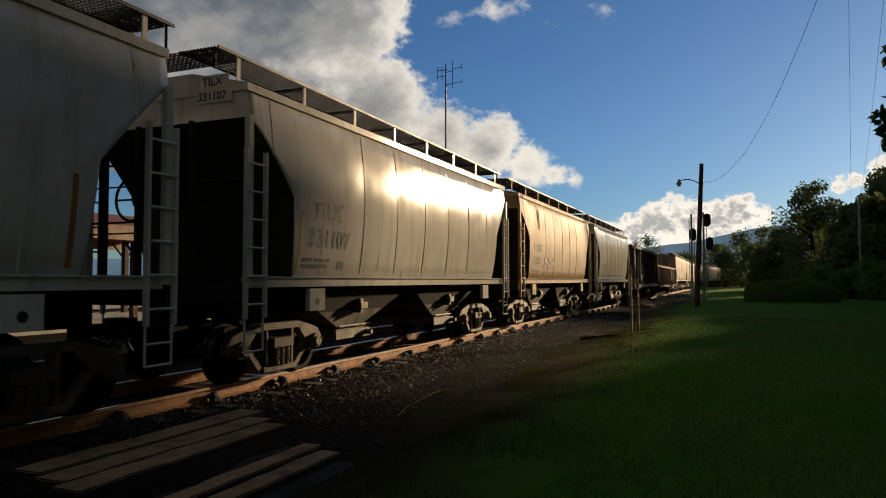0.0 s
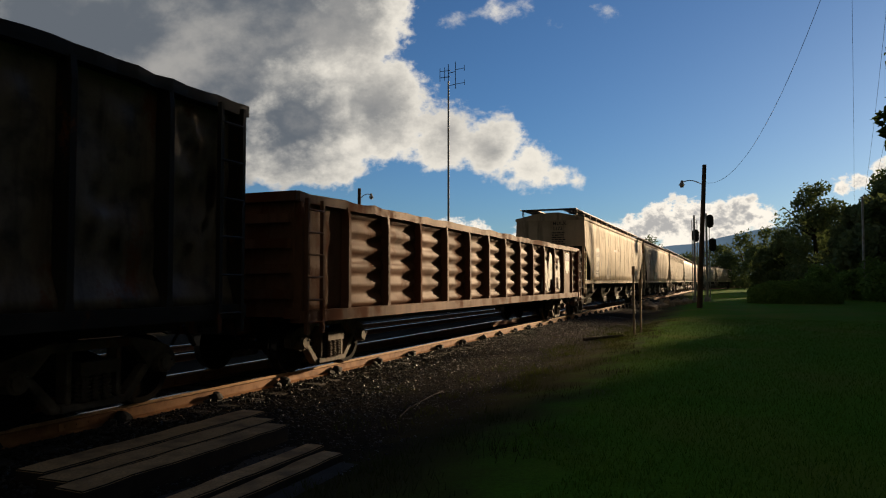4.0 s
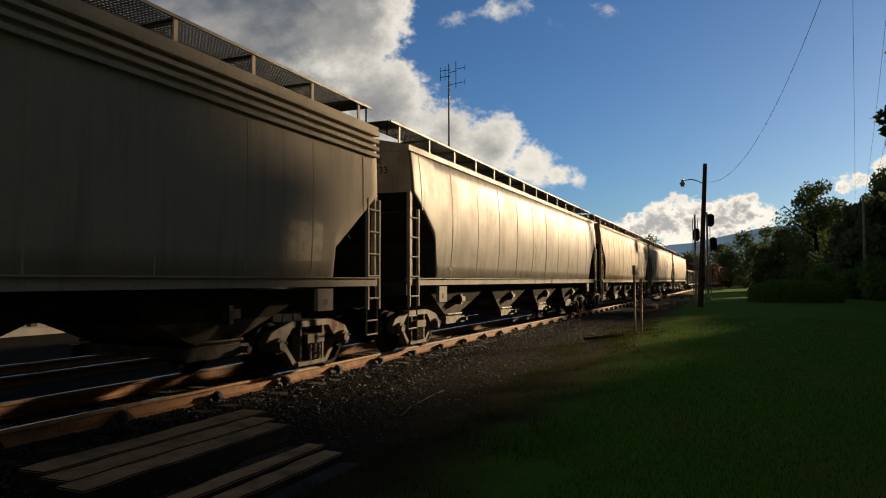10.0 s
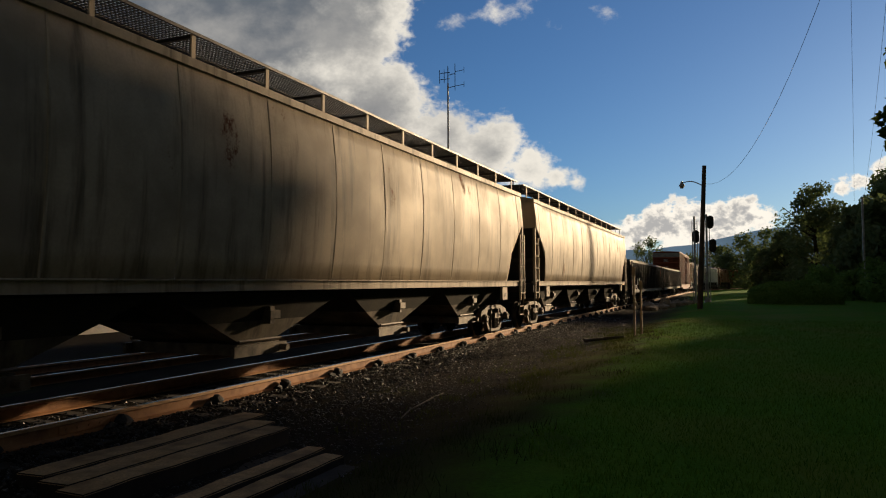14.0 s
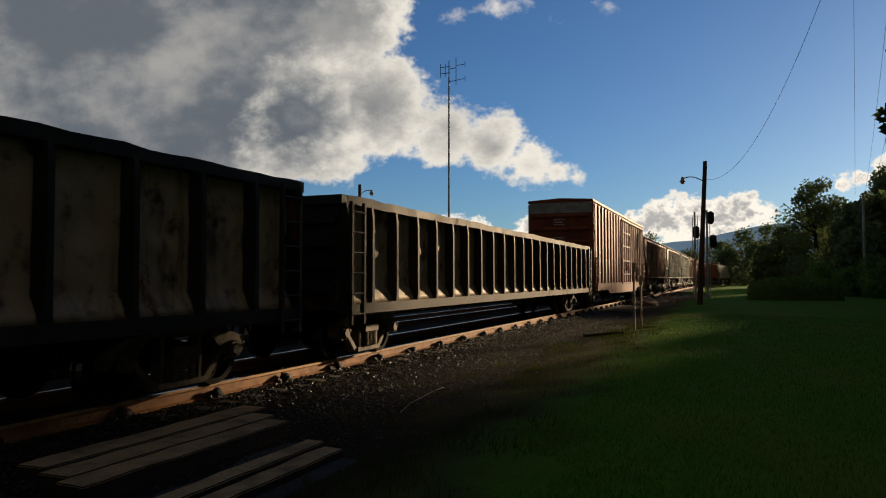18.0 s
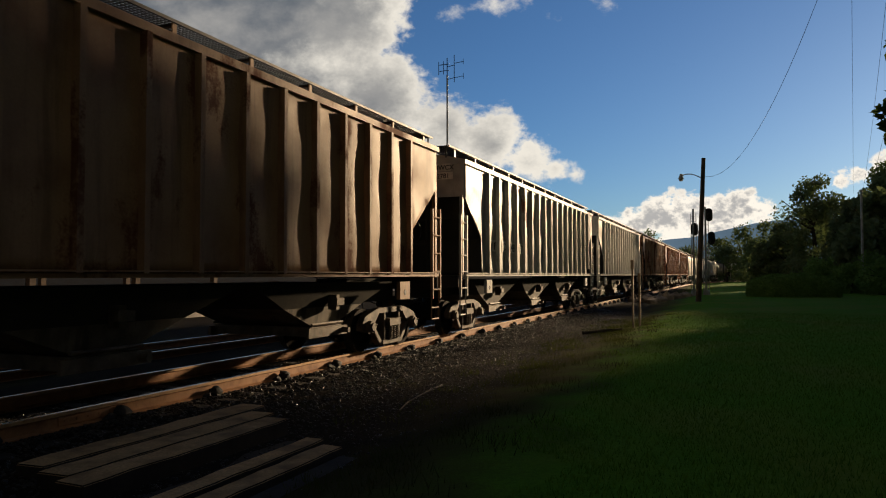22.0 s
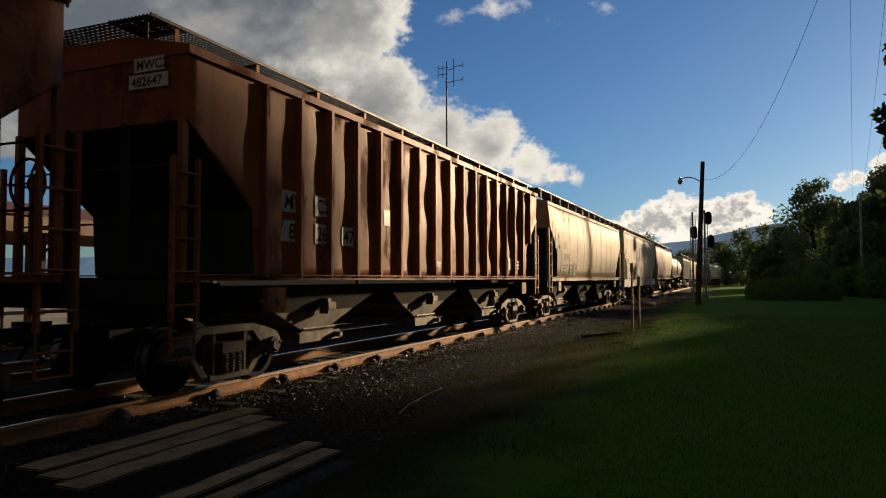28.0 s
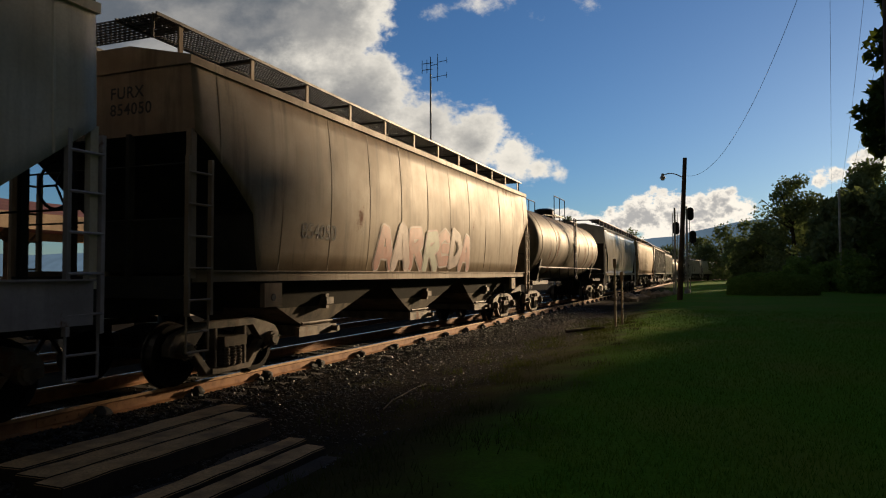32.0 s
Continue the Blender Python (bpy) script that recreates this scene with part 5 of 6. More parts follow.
def hedge(x0, x1, y, depth, height):
    rng = random.Random(31)
    t = empty("hedge", "long low clipped dark green hedge on the lawn", "hedge")
    z0 = ground_z((x0 + x1) / 2, y)
    t.location = ((x0 + x1) / 2, y, z0)
    w = (x1 - x0) / 2
    V, F = [], []
    for _ in range(11000):
        u, a = rng.uniform(-1, 1), rng.random() * math.pi
        end = (1 - abs(u) ** 2.6) ** 0.5
        swell = 1 + 0.10 * noise.noise((u * 5, a * 1.5, 2)) + 0.04 * rng.uniform(-1, 1)
        ny, nz = math.cos(a), math.sin(a)
        p = Vector((u * w, depth / 2 * math.copysign(abs(ny) ** 0.9, ny) * swell * (0.5 + 0.5 * end), height * nz ** 0.85 * swell * (0.45 + 0.55 * end)))
        n = (Vector((u ** 5, ny, nz)).normalized() + Vector((rng.gauss(0, 0.5), rng.gauss(0, 0.5), rng.gauss(0, 0.5)))).normalized()
        f = n.orthogonal().normalized()
        g = n.cross(f)
        q = rng.random() * math.tau
        f, g = f * math.cos(q) + g * math.sin(q), g * math.cos(q) - f * math.sin(q)
        i = len(V)
        V += [p - f * 0.09, p + g * 0.06 + n * 0.02, p + f * 0.10, p - g * 0.06 + n * 0.02]
        F += [(i, i + 1, i + 2), (i, i + 2, i + 3)]
    me = bpy.data.meshes.new("leaves")
    me.from_pydata(V, [], F)
    me.materials.append(LEAF_HEDGE)
    part("leaves", me, None, t)
    bm = bmesh.new()
    arc = [math.pi * k / 10 for k in range(11)]
    loft(bm, [[(u * w, depth * 0.43 * q * math.copysign(abs(math.cos(a)) ** 0.9, math.cos(a)), height * 0.88 * q * math.sin(a) ** 0.85 if 0 < a < 3.1 else 0.0) for a in arc] for u, q in ((-0.9, 0.45), (-0.75, 0.72), (-0.4, 0.93), (0.4, 0.93), (0.75, 0.72), (0.9, 0.45))])
    part("inner_growth", bm, LEAF_HEDGE, t)


hedge(0.85, 7.0, 57.0, 4.4, 1.6)


def far_hills():
    """A wooded ridge some kilometres off."""
    bm = bmesh.new()
    rows = []
    Y = 2600
    for i in range(121):
        u = -1.6 + 3.2 * i / 120
        h = 0.044 + 0.028 / (1 + math.exp(-(u + 0.02) * 30)) + 0.004 * noise.noise((u * 7, 0, 3)) + 0.004 * noise.noise((u * 40, 1, 3)) + 0.03 * max(0, u - 0.1)
        if u < -0.12:
            h = 0.044 + 0.01 * noise.noise((u * 6, 5, 1))
        rows.append([(u * Y, Y, -5), (u * (Y + 60), Y + 60, h * Y * 0.5), (u * (Y + 200), Y + 200, h * (Y + 200) + EYE)])
    loft(bm, rows, closed=False)
    o = part("far_hills", bm, HILLS, None, smooth=True)
    tagged(o, "far blue-green wooded mountain ridge", "hills", kind="structure")


def hazy(name, colour):
    """Wooded slopes kilometres off; the bright air's haze is put into the material as a glow."""
    mt = bpy.data.materials.new(name)
    mt.use_nodes = True
    g = Nodes(mt.node_tree)
    pos = g.add("ShaderNodeTexCoord", 3)
    n = g.m("ADD", g.noise(pos, 0.012, 6.0, 0.6), g.m("MULTIPLY", g.noise(pos, 0.004, 3.0), 0.6))
    c = g.mix(g.ramp(n, 0.55, 1.05), colour, tuple(k * 0.72 for k in colour))
    bs = g.add("ShaderNodeBsdfPrincipled", Base_Color=(0.03, 0.06, 0.04, 1), Roughness=1.0, Emission_Color=c, Emission_Strength=1.0)
    o = g.tree.nodes.new("ShaderNodeOutputMaterial")
    g.tree.links.new(bs, o.inputs[0])
    return mt


HILLS = hazy("distant_forest_ridge", (0.095, 0.145, 0.20))
far_hills()

TREES = [  # x, y, height, spread
    (9.6, 100, 14.2, 5.2), (15.8, 97, 11.0, 4.0), (12.8, 93, 10.2, 3.6), (4.6, 115, 6.6, 3.0), (6.8, 112, 9.0, 3.2), (10.5, 112, 11, 4.0), (18.6, 104, 17.4, 3.8),
    (-4.0, 200, 11.5, 6), (2.0, 192, 14, 6), (-12.0, 212, 9.5, 6), (8.5, 186, 15, 6), (-19.0, 225, 8.5, 5), (5.0, 170, 9, 5), (-1.5, 178, 8, 5), (14.5, 80, 4.2, 3.4), (10.8, 84, 3.6, 3.0), (17.5, 88, 9.5, 4.0), (16.6, 96, 13.4, 4.2),
]
for k, (x, y, h, sp) in enumerate(TREES):
    tree(x, y, h, sp, 100 + k, 8500 if y < 120 else 2200, 0.42 if y < 120 else 0.7, base=0.06, clumps=70, clump=0.27)
for k, (x, y, h, sp) in enumerate([(-24.5, 120, 12.0, 4.0), (-29.0, 118, 9.5, 4.0), (-21.0, 128, 8.5, 3.0), (-17.0, 150, 11.0, 4.0)]):
    tree(x, y, h, sp, 160 + k, 2200, 0.42, base=0.2)
# the thicket along the lawn that keeps the low sun off the grass
for k in range(17):
    y = 90 - 6.0 * k
    near = y < 75
    tree((15.6 if near else 14.0) + 0.8 * math.sin(k * 2.3), y, (9.8 if k in (4, 5) else 10.4 if k < 4 and near else 14.0 if near else 9.6) + 0.4 * math.sin(k * 1.7), 4.2, 300 + k, 4200, 0.7, base=0.03, label="dense green tree in the row beside the lawn", foliage=LEAF_DARK if y < 70 else LEAF)
for k, (x, y, h, sp) in enumerate(((9.2, 68, 2.3, 2.0), (10.9, 64, 2.6, 2.2), (10.6, 70, 3.3, 2.4), (7.6, 74, 3.0, 2.4), (13.0, 66, 3.0, 2.4))):
    tree(x, y, h, sp, 380 + k, 2600, 0.28, base=0.03, label="low leafy green shrub at the lawn's end", foliage=LEAF_SHRUB)
# trees added right of the view to block the sun from the lawn
for k, (x, y, h) in enumerate(((19.5, 76, 12), (20, 84, 12.8), (20.5, 92, 13.2), (21, 100, 13.6))):
    tree(x, y, h, 4.2, 360 + k, 4200, 0.7, base=0.05, label="tall green tree in the row beside the lawn")
# old trees with high crowns over it
for k, (x, y, h, sp, low) in enumerate(((14, 52.0, 25.0, 4.4, 0.42), (15, 43, 22.6, 5.0, 0.5), (14, 33, 23, 5.5, 0.5), (16, 23, 23, 5.5, 0.6), (14, 12, 23, 5.5, 0.6))):
    tree(x, y, h, sp, 340 + k, 11000, 0.8, base=low, clumps=70, label="tall old tree with a high leafy crown", foliage=LEAF_DARK)


# ---- across the tracks ----
BRICK = surface("brown_red_canopy_roof", (0.20, 0.06, 0.04), 0.7, 0, 0.3, 2.0, 0.2, 30)
FASCIA = surface("tan_fascia_board", (0.32, 0.22, 0.13), 0.7, 0, 0.3, 2.0, 0.2, 30)
CONCRETE = surface("pale_concrete", (0.46, 0.43, 0.38), 0.9, 0, 0.3, 0.6, 0.3, 20)


def station_canopy():
    t = empty("platform_canopy", "open red-roofed platform canopy on posts across the tracks", "platform canopy")
    t.location = (-24.0, 0, -0.2)
    y0, y1 = 2.0, 25.5
    bm = bmesh.new()
    prism(bm, [(-3.4, 3.55), (3.4, 3.55), (3.4, 3.75), (0, 4.5), (-3.4, 3.75)], 1, y0, y1)
    part("roof", bm, BRICK, t)
    for e in (-1, 1):
        a, b = sorted((e * 3.4, e * 3.48))
        part("fascia", box(bmesh.new(), a, b, y0, y1, 3.2, 3.72), FASCIA, t)
    for k in range(6):
        y = y0 + 0.8 + (y1 - y0 - 1.6) * k / 5
        for x in (-2.6, 2.6):
            bm = box(bmesh.new(), x - 0.11, x + 0.11, y - 0.11, y + 0.11, 0, 3.55)
            for d in (-1, 1):
                tube(bm, (x, y, 2.7), (x, y + d * 0.8, 3.5), 0.05, n=6)
            part("post", bm, POLE_WOOD, t)
    part("platform", box(bmesh.new(), -3.6, 3.6, y0, y1, 0.0, 0.22), CONCRETE, t)


station_canopy()
yard = part("car_park", box(bmesh.new(), -75, -36, 12, 75, -0.26, -0.2), CONCRETE, None)
tagged(yard, "pale sunlit concrete yard beyond the station", "pavement", kind="structure")
lamp_pole(-25.6, 45.0, 8.4, 1, 1.0, 0.6, label="dark pole with a street lamp behind the tracks")


def posts():
    for x, y, h in ((-3.03, 23.2, 2.2), (-2.9, 23.9, 1.75)):
        t = empty("marker_post", "slim grey steel marker post beside the track", "marker post")
        t.location = (x, y, ground_z(x, y))
        bm = bmesh.new()
        box(bm, -0.03, 0.03, -0.03, 0.03, -0.2, h)
        part("post", bm, FASCIA, t)
        bm = bmesh.new()
        box(bm, -0.05, 0.05, -0.045, -0.03, h - 0.3, h)
        part("plate", bm, FASCIA, t)


posts()


def rough_block(name, label, category, x, y, lx, ly, lz, seed, material, turn=0.0):
    rng = random.Random(seed)
    bm = bmesh.new()
    bmesh.ops.create_icosphere(bm, subdivisions=1, radius=0.5)
    for v in bm.verts:
        k = 1 + 0.9 * noise.noise(v.co * 2.6 + Vector((seed, 0, 0)))
        v.co = Vector((v.co.x * lx * k, v.co.y * ly * k, max(v.co.z, -0.25) * lz * k))
    o = part(name, bm, material)
    tagged(o, label, category)
    o.matrix_basis = pose(x, y, ground_z(x, y) + 0.2 * lz, 0, 0, turn)
    return o


RUBBLE = surface("broken_brown_concrete", (0.46, 0.36, 0.24), 0.9, 0, 0.4, 3.0, 0.6, 25, second=(0.2, 0.15, 0.10))
rng_ = random.Random(77)
for k in range(26):
    y = rng_.uniform(46, 62)
    x = -5.4 + (y - 48) * 0.10 + rng_.uniform(-0.6, 0.7)
    rough_block("rubble_block", "broken sunlit concrete rubble beside the track", "rubble", x, y, rng_.uniform(0.4, 1.0), rng_.uniform(0.5, 1.3), rng_.uniform(0.35, 0.8), k, RUBBLE, rng_.uniform(0, 180))


def stick(pts, r, label):
    bm = bmesh.new()
    for a, b in zip(pts, pts[1:]):
        tube(bm, (a[0], a[1], ground_z(a[0], a[1]) + a[2]), (b[0], b[1], ground_z(b[0], b[1]) + b[2]), r, r * 0.75, n=6)
    tagged(part("branch", bm, TIE_WOOD), label, "branch")


stick([(-4.45, 10.6, 0.03), (-4.35, 9.9, 0.06), (-4.3, 9.0, 0.03), (-4.15, 8.4, 0.03)], 0.011, "dry fallen branch on the cinders")
stick([(-4.35, 10.0, 0.06), (-4.15, 10.1, 0.10)], 0.008, "dry twig on the cinders")
stick([(-4.3, 21.4, 0.06), (-3.8, 21.9, 0.08), (-3.2, 22.0, 0.06)], 0.06, "dark log lying at the edge of the lawn")

# ---- wires and the near pole ----


def wire(a, b, sag, r=0.012, name="overhead_wire"):
    bm = bmesh.new()
    a, b = Vector(a), Vector(b)
    pts = [a.lerp(b, k / 24) - Vector((0, 0, sag * 4 * (k / 24) * (1 - k / 24))) for k in range(25)]
    loft(bm, [[p + Vector((r * math.cos(a), 0, r * math.sin(a))) for a in (0, 1.257, 2.513, 3.77, 5.027)] for p in pts])
    tagged(part(name, bm, BLACK), "thin black overhead wire", "wire")


def tall_pole(x, y, h, r, label, arm=True, material=POLE_WOOD):
    t = empty("utility_pole", label, "utility pole")
    t.location = (x, y, ground_z(x, y))
    part("pole", tube(bmesh.new(), (0, 0, -0.3), (0, 0, h), r, r * 0.75, n=16), material, t)
    if arm:
        bm = box(bmesh.new(), -1.3, 1.3, -0.06, 0.06, h - 0.6, h - 0.48)
        part("crossarm", bm, POLE_WOOD, t)


tall_pole(4.22, 20.3, 15.6, 0.16, "tall brown wooden utility pole at the lawn's edge")
tall_pole(10.4, 70.0, 9.0, 0.12, "grey utility pole standing among the trees", arm=False, material=GALV_POLE)
wire((-1.5, 44.4, 7.4), (4.2, 20.3, 14.9), 2.96, 0.009)
for dx in (-1.2, 0.2, 1.2):
    wire((4.2 + dx, 20.3, 15.1), (10.4 + dx * 0.5, 70.0, 8.6), 1.0, 0.008)
tree(10.7, 31, 13.0, 4.3, 901, 4200, 0.19, base=0.66, label="leafy green tree with a high crown beside the lawn")


def grass():
    """Blades on the near lawn and weeds on the cinders."""
    rng = random.Random(19)
    V, F = [], []

    def sheet(name, material, label, category):
        me = bpy.data.meshes.new(name)
        me.from_pydata(V, [], F)
        me.materials.append(material)
        tagged(new(name, me), label, category, kind="stuff")

    def blade(x, y, h, w):
        z = ground_z(x, y) - 0.01
        a = rng.random() * math.tau
        dx, dy = math.cos(a) * w, math.sin(a) * w
        b = rng.random() * math.tau
        lx, ly = math.cos(b) * h * 0.45, math.sin(b) * h * 0.45
        i = len(V)
        V.extend([(x - dx, y - dy, z), (x + dx, y + dy, z), (x + lx, y + ly, z + h)])
        F.append((i, i + 1, i + 2))
    for _ in range(90000):
        y = 2.0 + 30 * rng.random() ** 1.7
        x = -3.2 + (0.45 * y + 4.0) * rng.random()
        edge = -1.5 - 0.035 * y + 1.1 * noise.noise((x * 0.5, y * 0.5, 7))
        if x < edge:
            continue
        blade(x, y, rng.uniform(0.03, 0.075), 0.006)
    sheet("grass", LEAF_GRASS, "short mown green grass on the lawn", "grass")
    V.clear()
    F.clear()
    for _ in range(150):
        y = rng.uniform(4.5, 30)
        x = rng.gauss(-3.0 - 0.02 * y, 0.75)
        if x < -4.9 or (x < -3.3 and y < 7.5):
            continue
        for _ in range(rng.randrange(20, 80)):
            blade(x + rng.gauss(0, 0.16), y + rng.gauss(0, 0.2), rng.uniform(0.04, 0.15), 0.006)
    sheet("weeds", LEAF_WEED, "dull dusty weeds along the edge of the cinders", "weeds")


LEAF_GRASS = leaf_material("green_grass_blades", (0.07, 0.19, 0.012), (0.14, 0.26, 0.025))
LEAF_WEED = leaf_material("dull_dusty_weeds", (0.035, 0.042, 0.016), (0.06, 0.065, 0.025))
grass()

# ---- the train ----
CREAM = paint("dusty_cream_paint", (0.42, 0.345, 0.24), 0.6, 0.5, 0.10, second=(0.33, 0.27, 0.19))
WHITE_GREY = paint("grey_white_car_paint", (0.72, 0.70, 0.65), 0.15, 0.35, 0.04, second=(0.60, 0.57, 0.52), spec=0.3, bump=0.06)
WHITE_RIB = paint("bright_white_car_paint", (0.80, 0.79, 0.75), 0.32, 0.3, 0.03, second=(0.70, 0.69, 0.65), spec=0.8, bump=0.08)
TAN = paint("tan_ochre_car_paint", (0.46, 0.33, 0.18), 0.6, 0.35, 0.02, second=(0.38, 0.27, 0.16), spec=0.12)
GREY = paint("flat_grey_car_paint", (0.50, 0.49, 0.46), 0.45, 0.45, 0.06, spec=0.4)
RUSTY = paint("rust_red_oxide_paint", (0.36, 0.11, 0.036), 0.55, 0.5, 0.4, second=(0.23, 0.065, 0.025), spec=0.18)
RUST_TAN = paint("rust_worn_tan_paint", (0.36, 0.21, 0.105), 0.56, 0.5, 0.35, second=(0.21, 0.10, 0.045), spec=0.35)
BOX_RED = paint("boxcar_red_paint", (0.29, 0.075, 0.032), 0.58, 0.4, 0.2, spec=0.28)
BLACK_RUST = paint("black_rusted_gondola_steel", (0.018, 0.015, 0.013), 0.64, 0.5, 0.12, second=(0.05, 0.042, 0.034), bump=0.3, amount=0.15)
PANEL_WORN = paint("worn_brown_dented_sheets", (0.17, 0.13, 0.095), 0.4, 0.6, 0.3, second=(0.035, 0.027, 0.02), scale=3, bump=0.4, spec=0.5, amount=0.2)
PANEL_PEEL = paint("peeling_black_paint_on_pale_rust", (0.40, 0.30, 0.20), 0.6, 0.6, 0.2, second=(0.04, 0.032, 0.025), scale=3.5, bump=0.4, amount=0.0, spec=0.3)
BROWN_GON = paint("brown_gondola_paint", (0.20, 0.09, 0.045), 0.64, 0.5, 0.5)
CREAM_DIRTY = paint("streaked_dirty_cream_paint", (0.64, 0.54, 0.39), 0.68, 0.7, 0.05, second=(0.38, 0.29, 0.19), scale=0.8)
GREY_TAN = paint("dull_grey_tan_paint", (0.48, 0.42, 0.33), 0.74, 0.35, 0.0, second=(0.43, 0.37, 0.30))
GLOSS_GREY = paint("glossy_warm_grey_paint", (0.38, 0.36, 0.32), 0.5, 0.5, 0.1, bump=0.2, spec=0.1)
TAN_STAINED = paint("rust_stained_tan_paint", (0.39, 0.30, 0.18), 0.62, 0.6, 0.10, second=(0.29, 0.18, 0.09), amount=0.5)
TAN_SOOTY = paint("soot_streaked_tan_paint", (0.52, 0.43, 0.31), 0.6, 0.9, 0.04, second=(0.30, 0.245, 0.18), amount=0.7)
RUST_PALE = paint("pale_paint_half_rusted", (0.50, 0.34, 0.20), 0.5, 0.6, 0.5, second=(0.43, 0.17, 0.06), spec=0.25)
SILL_LILAC = paint("faded_lilac_sill_paint", (0.42, 0.39, 0.41), 0.55, 0.5, 0.02)
PALE = paint("pale_grey_car_paint", (0.66, 0.63, 0.56), 0.66, 0.4, 0.03, second=(0.54, 0.48, 0.38), spec=0.12)
BROWN_STAIN = paint("brown_stained_grey_paint", (0.36, 0.29, 0.21), 0.55, 0.6, 0.08, second=(0.20, 0.14, 0.09), amount=0.8, spec=0.12)
GREY_BAND = surface("light_grey_band_paint", (0.42, 0.42, 0.42), 0.5, bump=0, vary=0.3)
P_GREYPATCH = surface("grey_overpaint", (0.30, 0.28, 0.25), 0.5, bump=0, vary=0.3)
BLACK_TANK = paint("grimy_tank_paint", (0.30, 0.24, 0.18), 0.59, 0.5, 0.2)

TRAIN = []
LEAD = 0.4      # the whole train stands this far along at the start


def couple(made, start, end):
    car, hb = made
    TRAIN.append((car, (start + end) / 2 + LEAD))
    return car, hb


def two_bay(label, colour, start, end):
    return couple(covered_hopper("covered_hopper_car", label, end - start, colour, eave=4.22, bays=2, bulge=0.13, panels=8, cut=0.98, cut_top=0.46, knee=2.75, walk_z=0.46, turn_in=0.16), start, end)[0]


def pellet(label, colour, start, end, **k):
    eave = k.pop("eave", 4.3)
    return couple(covered_hopper("covered_hopper_car", label, end - start, colour, eave=eave, bays=k.pop("bays", 4), bulge=k.pop("bulge", 0.04), panels=12, cut=1.4, cut_top=eave - 3.05, knee=2.05, round_cut=False, walk_z=k.pop("walk_z", 0.40), **k), start, end)[0]


def ribbed(label, colour, start, end, rib_shift=0.0):
    return couple(covered_hopper("covered_hopper_car", label, end - start, colour, eave=4.34, bays=3, bulge=0.0, ribs=17, cut=1.25, cut_top=0.9, knee=2.45, round_cut=False, walk_z=0.33, half=1.5, setback=0.85, rib_shift=rib_shift), start, end)[0]


def grain(label, colour, start, end, **k):
    return couple(covered_hopper("covered_hopper_car", label, end - start, colour, eave=4.26, bays=k.pop("bays", 3), bulge=0.11, panels=11, cut=1.2, cut_top=0.95, knee=2.35, walk_z=0.48, **k), start, end)[0]


# spray paint and patches
P_WHITE = surface("faded_white_patch_paint", (0.78, 0.76, 0.71), 0.5, bump=0, vary=0.35, scale=5)
P_CREAM = surface("pale_repaint_patch", (0.55, 0.47, 0.30), 0.45, bump=0, vary=0.3, scale=4)
P_GREYGREEN = surface("grey_green_spray_paint", (0.37, 0.43, 0.35), 0.5, bump=0)
P_GREYDARK = surface("dark_grey_green_spray_paint", (0.26, 0.31, 0.25), 0.5, bump=0)
P_MINT = surface("pale_mint_spray_paint", (0.44, 0.47, 0.38), 0.5, bump=0, vary=0.4, scale=3)
P_TEAL = surface("teal_spray_paint", (0.10, 0.22, 0.22), 0.5, bump=0)
P_RED = surface("faded_red_spray_paint", (0.36, 0.09, 0.06), 0.5, bump=0)
P_BLACK = surface("black_spray_paint", (0.03, 0.03, 0.03), 0.5, bump=0)
P_PINK = surface("pale_pink_spray_paint", (0.45, 0.34, 0.32), 0.5, bump=0)
P_ORANGE = surface("orange_spray_paint", (0.45, 0.18, 0.05), 0.5, bump=0)
STAIN = surface("dark_oily_stain", (0.30, 0.25, 0.18), 0.7, bump=0, vary=0.5, scale=6, second=(0.17, 0.14, 0.10))
P_BLUE = surface("blue_emblem_paint", (0.03, 0.035, 0.16), 0.5, bump=0)

def patches(c, rows, cap=0.22, material=P_WHITE):
    """Letters on white patches, panel by panel."""
    for text, y, z in rows:
        if material:
            patch(c, y - 0.05, z - 0.05, 0.16 + 0.19 * len(text), cap + 0.1, material)
        mark(c, text, y, z, cap, INK, 1.0)


def end_patches(c, top, number, z=3.91):
    """The car's letters and number on white patches on its end, high at the corner."""
    y = -PROFILE[c][4] - 0.036
    for text, z, x0, x1 in ((top, z + 0.21, 0.66, 1.16), (number, z, 0.58, 1.22)):
        part("number_patch", box(bmesh.new(), x0, x1, y, y + 0.003, z - 0.03, z + 0.15), P_WHITE, c)
        end_mark(c, text, x0 + 0.04, z, 0.115, INK, 1.02, y=y - 0.003)


c = two_bay("grey-white two-bay covered hopper car with curved sides", WHITE_GREY, -6.2, 6.6)
patch(c, 4.75, 1.62, 0.07, 0.95, P_ORANGE)
c = two_bay("grey-white two-bay covered hopper car with black numbers", WHITE_GREY, 6.6, 19.8)
mark(c, "TILX", -3.94, 2.48, 0.27, INK, 1.15, bold=0.009)
mark(c, "331107", -4.03, 2.03, 0.28, INK, 1.05, bold=0.009)
small_print(c, -4.15, 1.68, 0.85, 0.2, 2, INK, 2)
patch(c, -3.1, 1.68, 0.2, 0.14, INK)
patch(c, -4.26, 1.62, 0.06, 0.95, YELLOW)
for y in (-1.65, 0.22, 2.07):
    patch(c, y, 1.68, 0.06, 0.42, YELLOW)
end_patches(c, "TILX", "331107", 4.04)
c = two_bay("tan two-bay covered hopper car with curved sides", TAN, 19.8, 32.8)
mark(c, "SOXX", -3.86, 2.47, 0.27, INK, 1.1)
mark(c, "32828", -3.9, 2.05, 0.24, INK, 1.1)
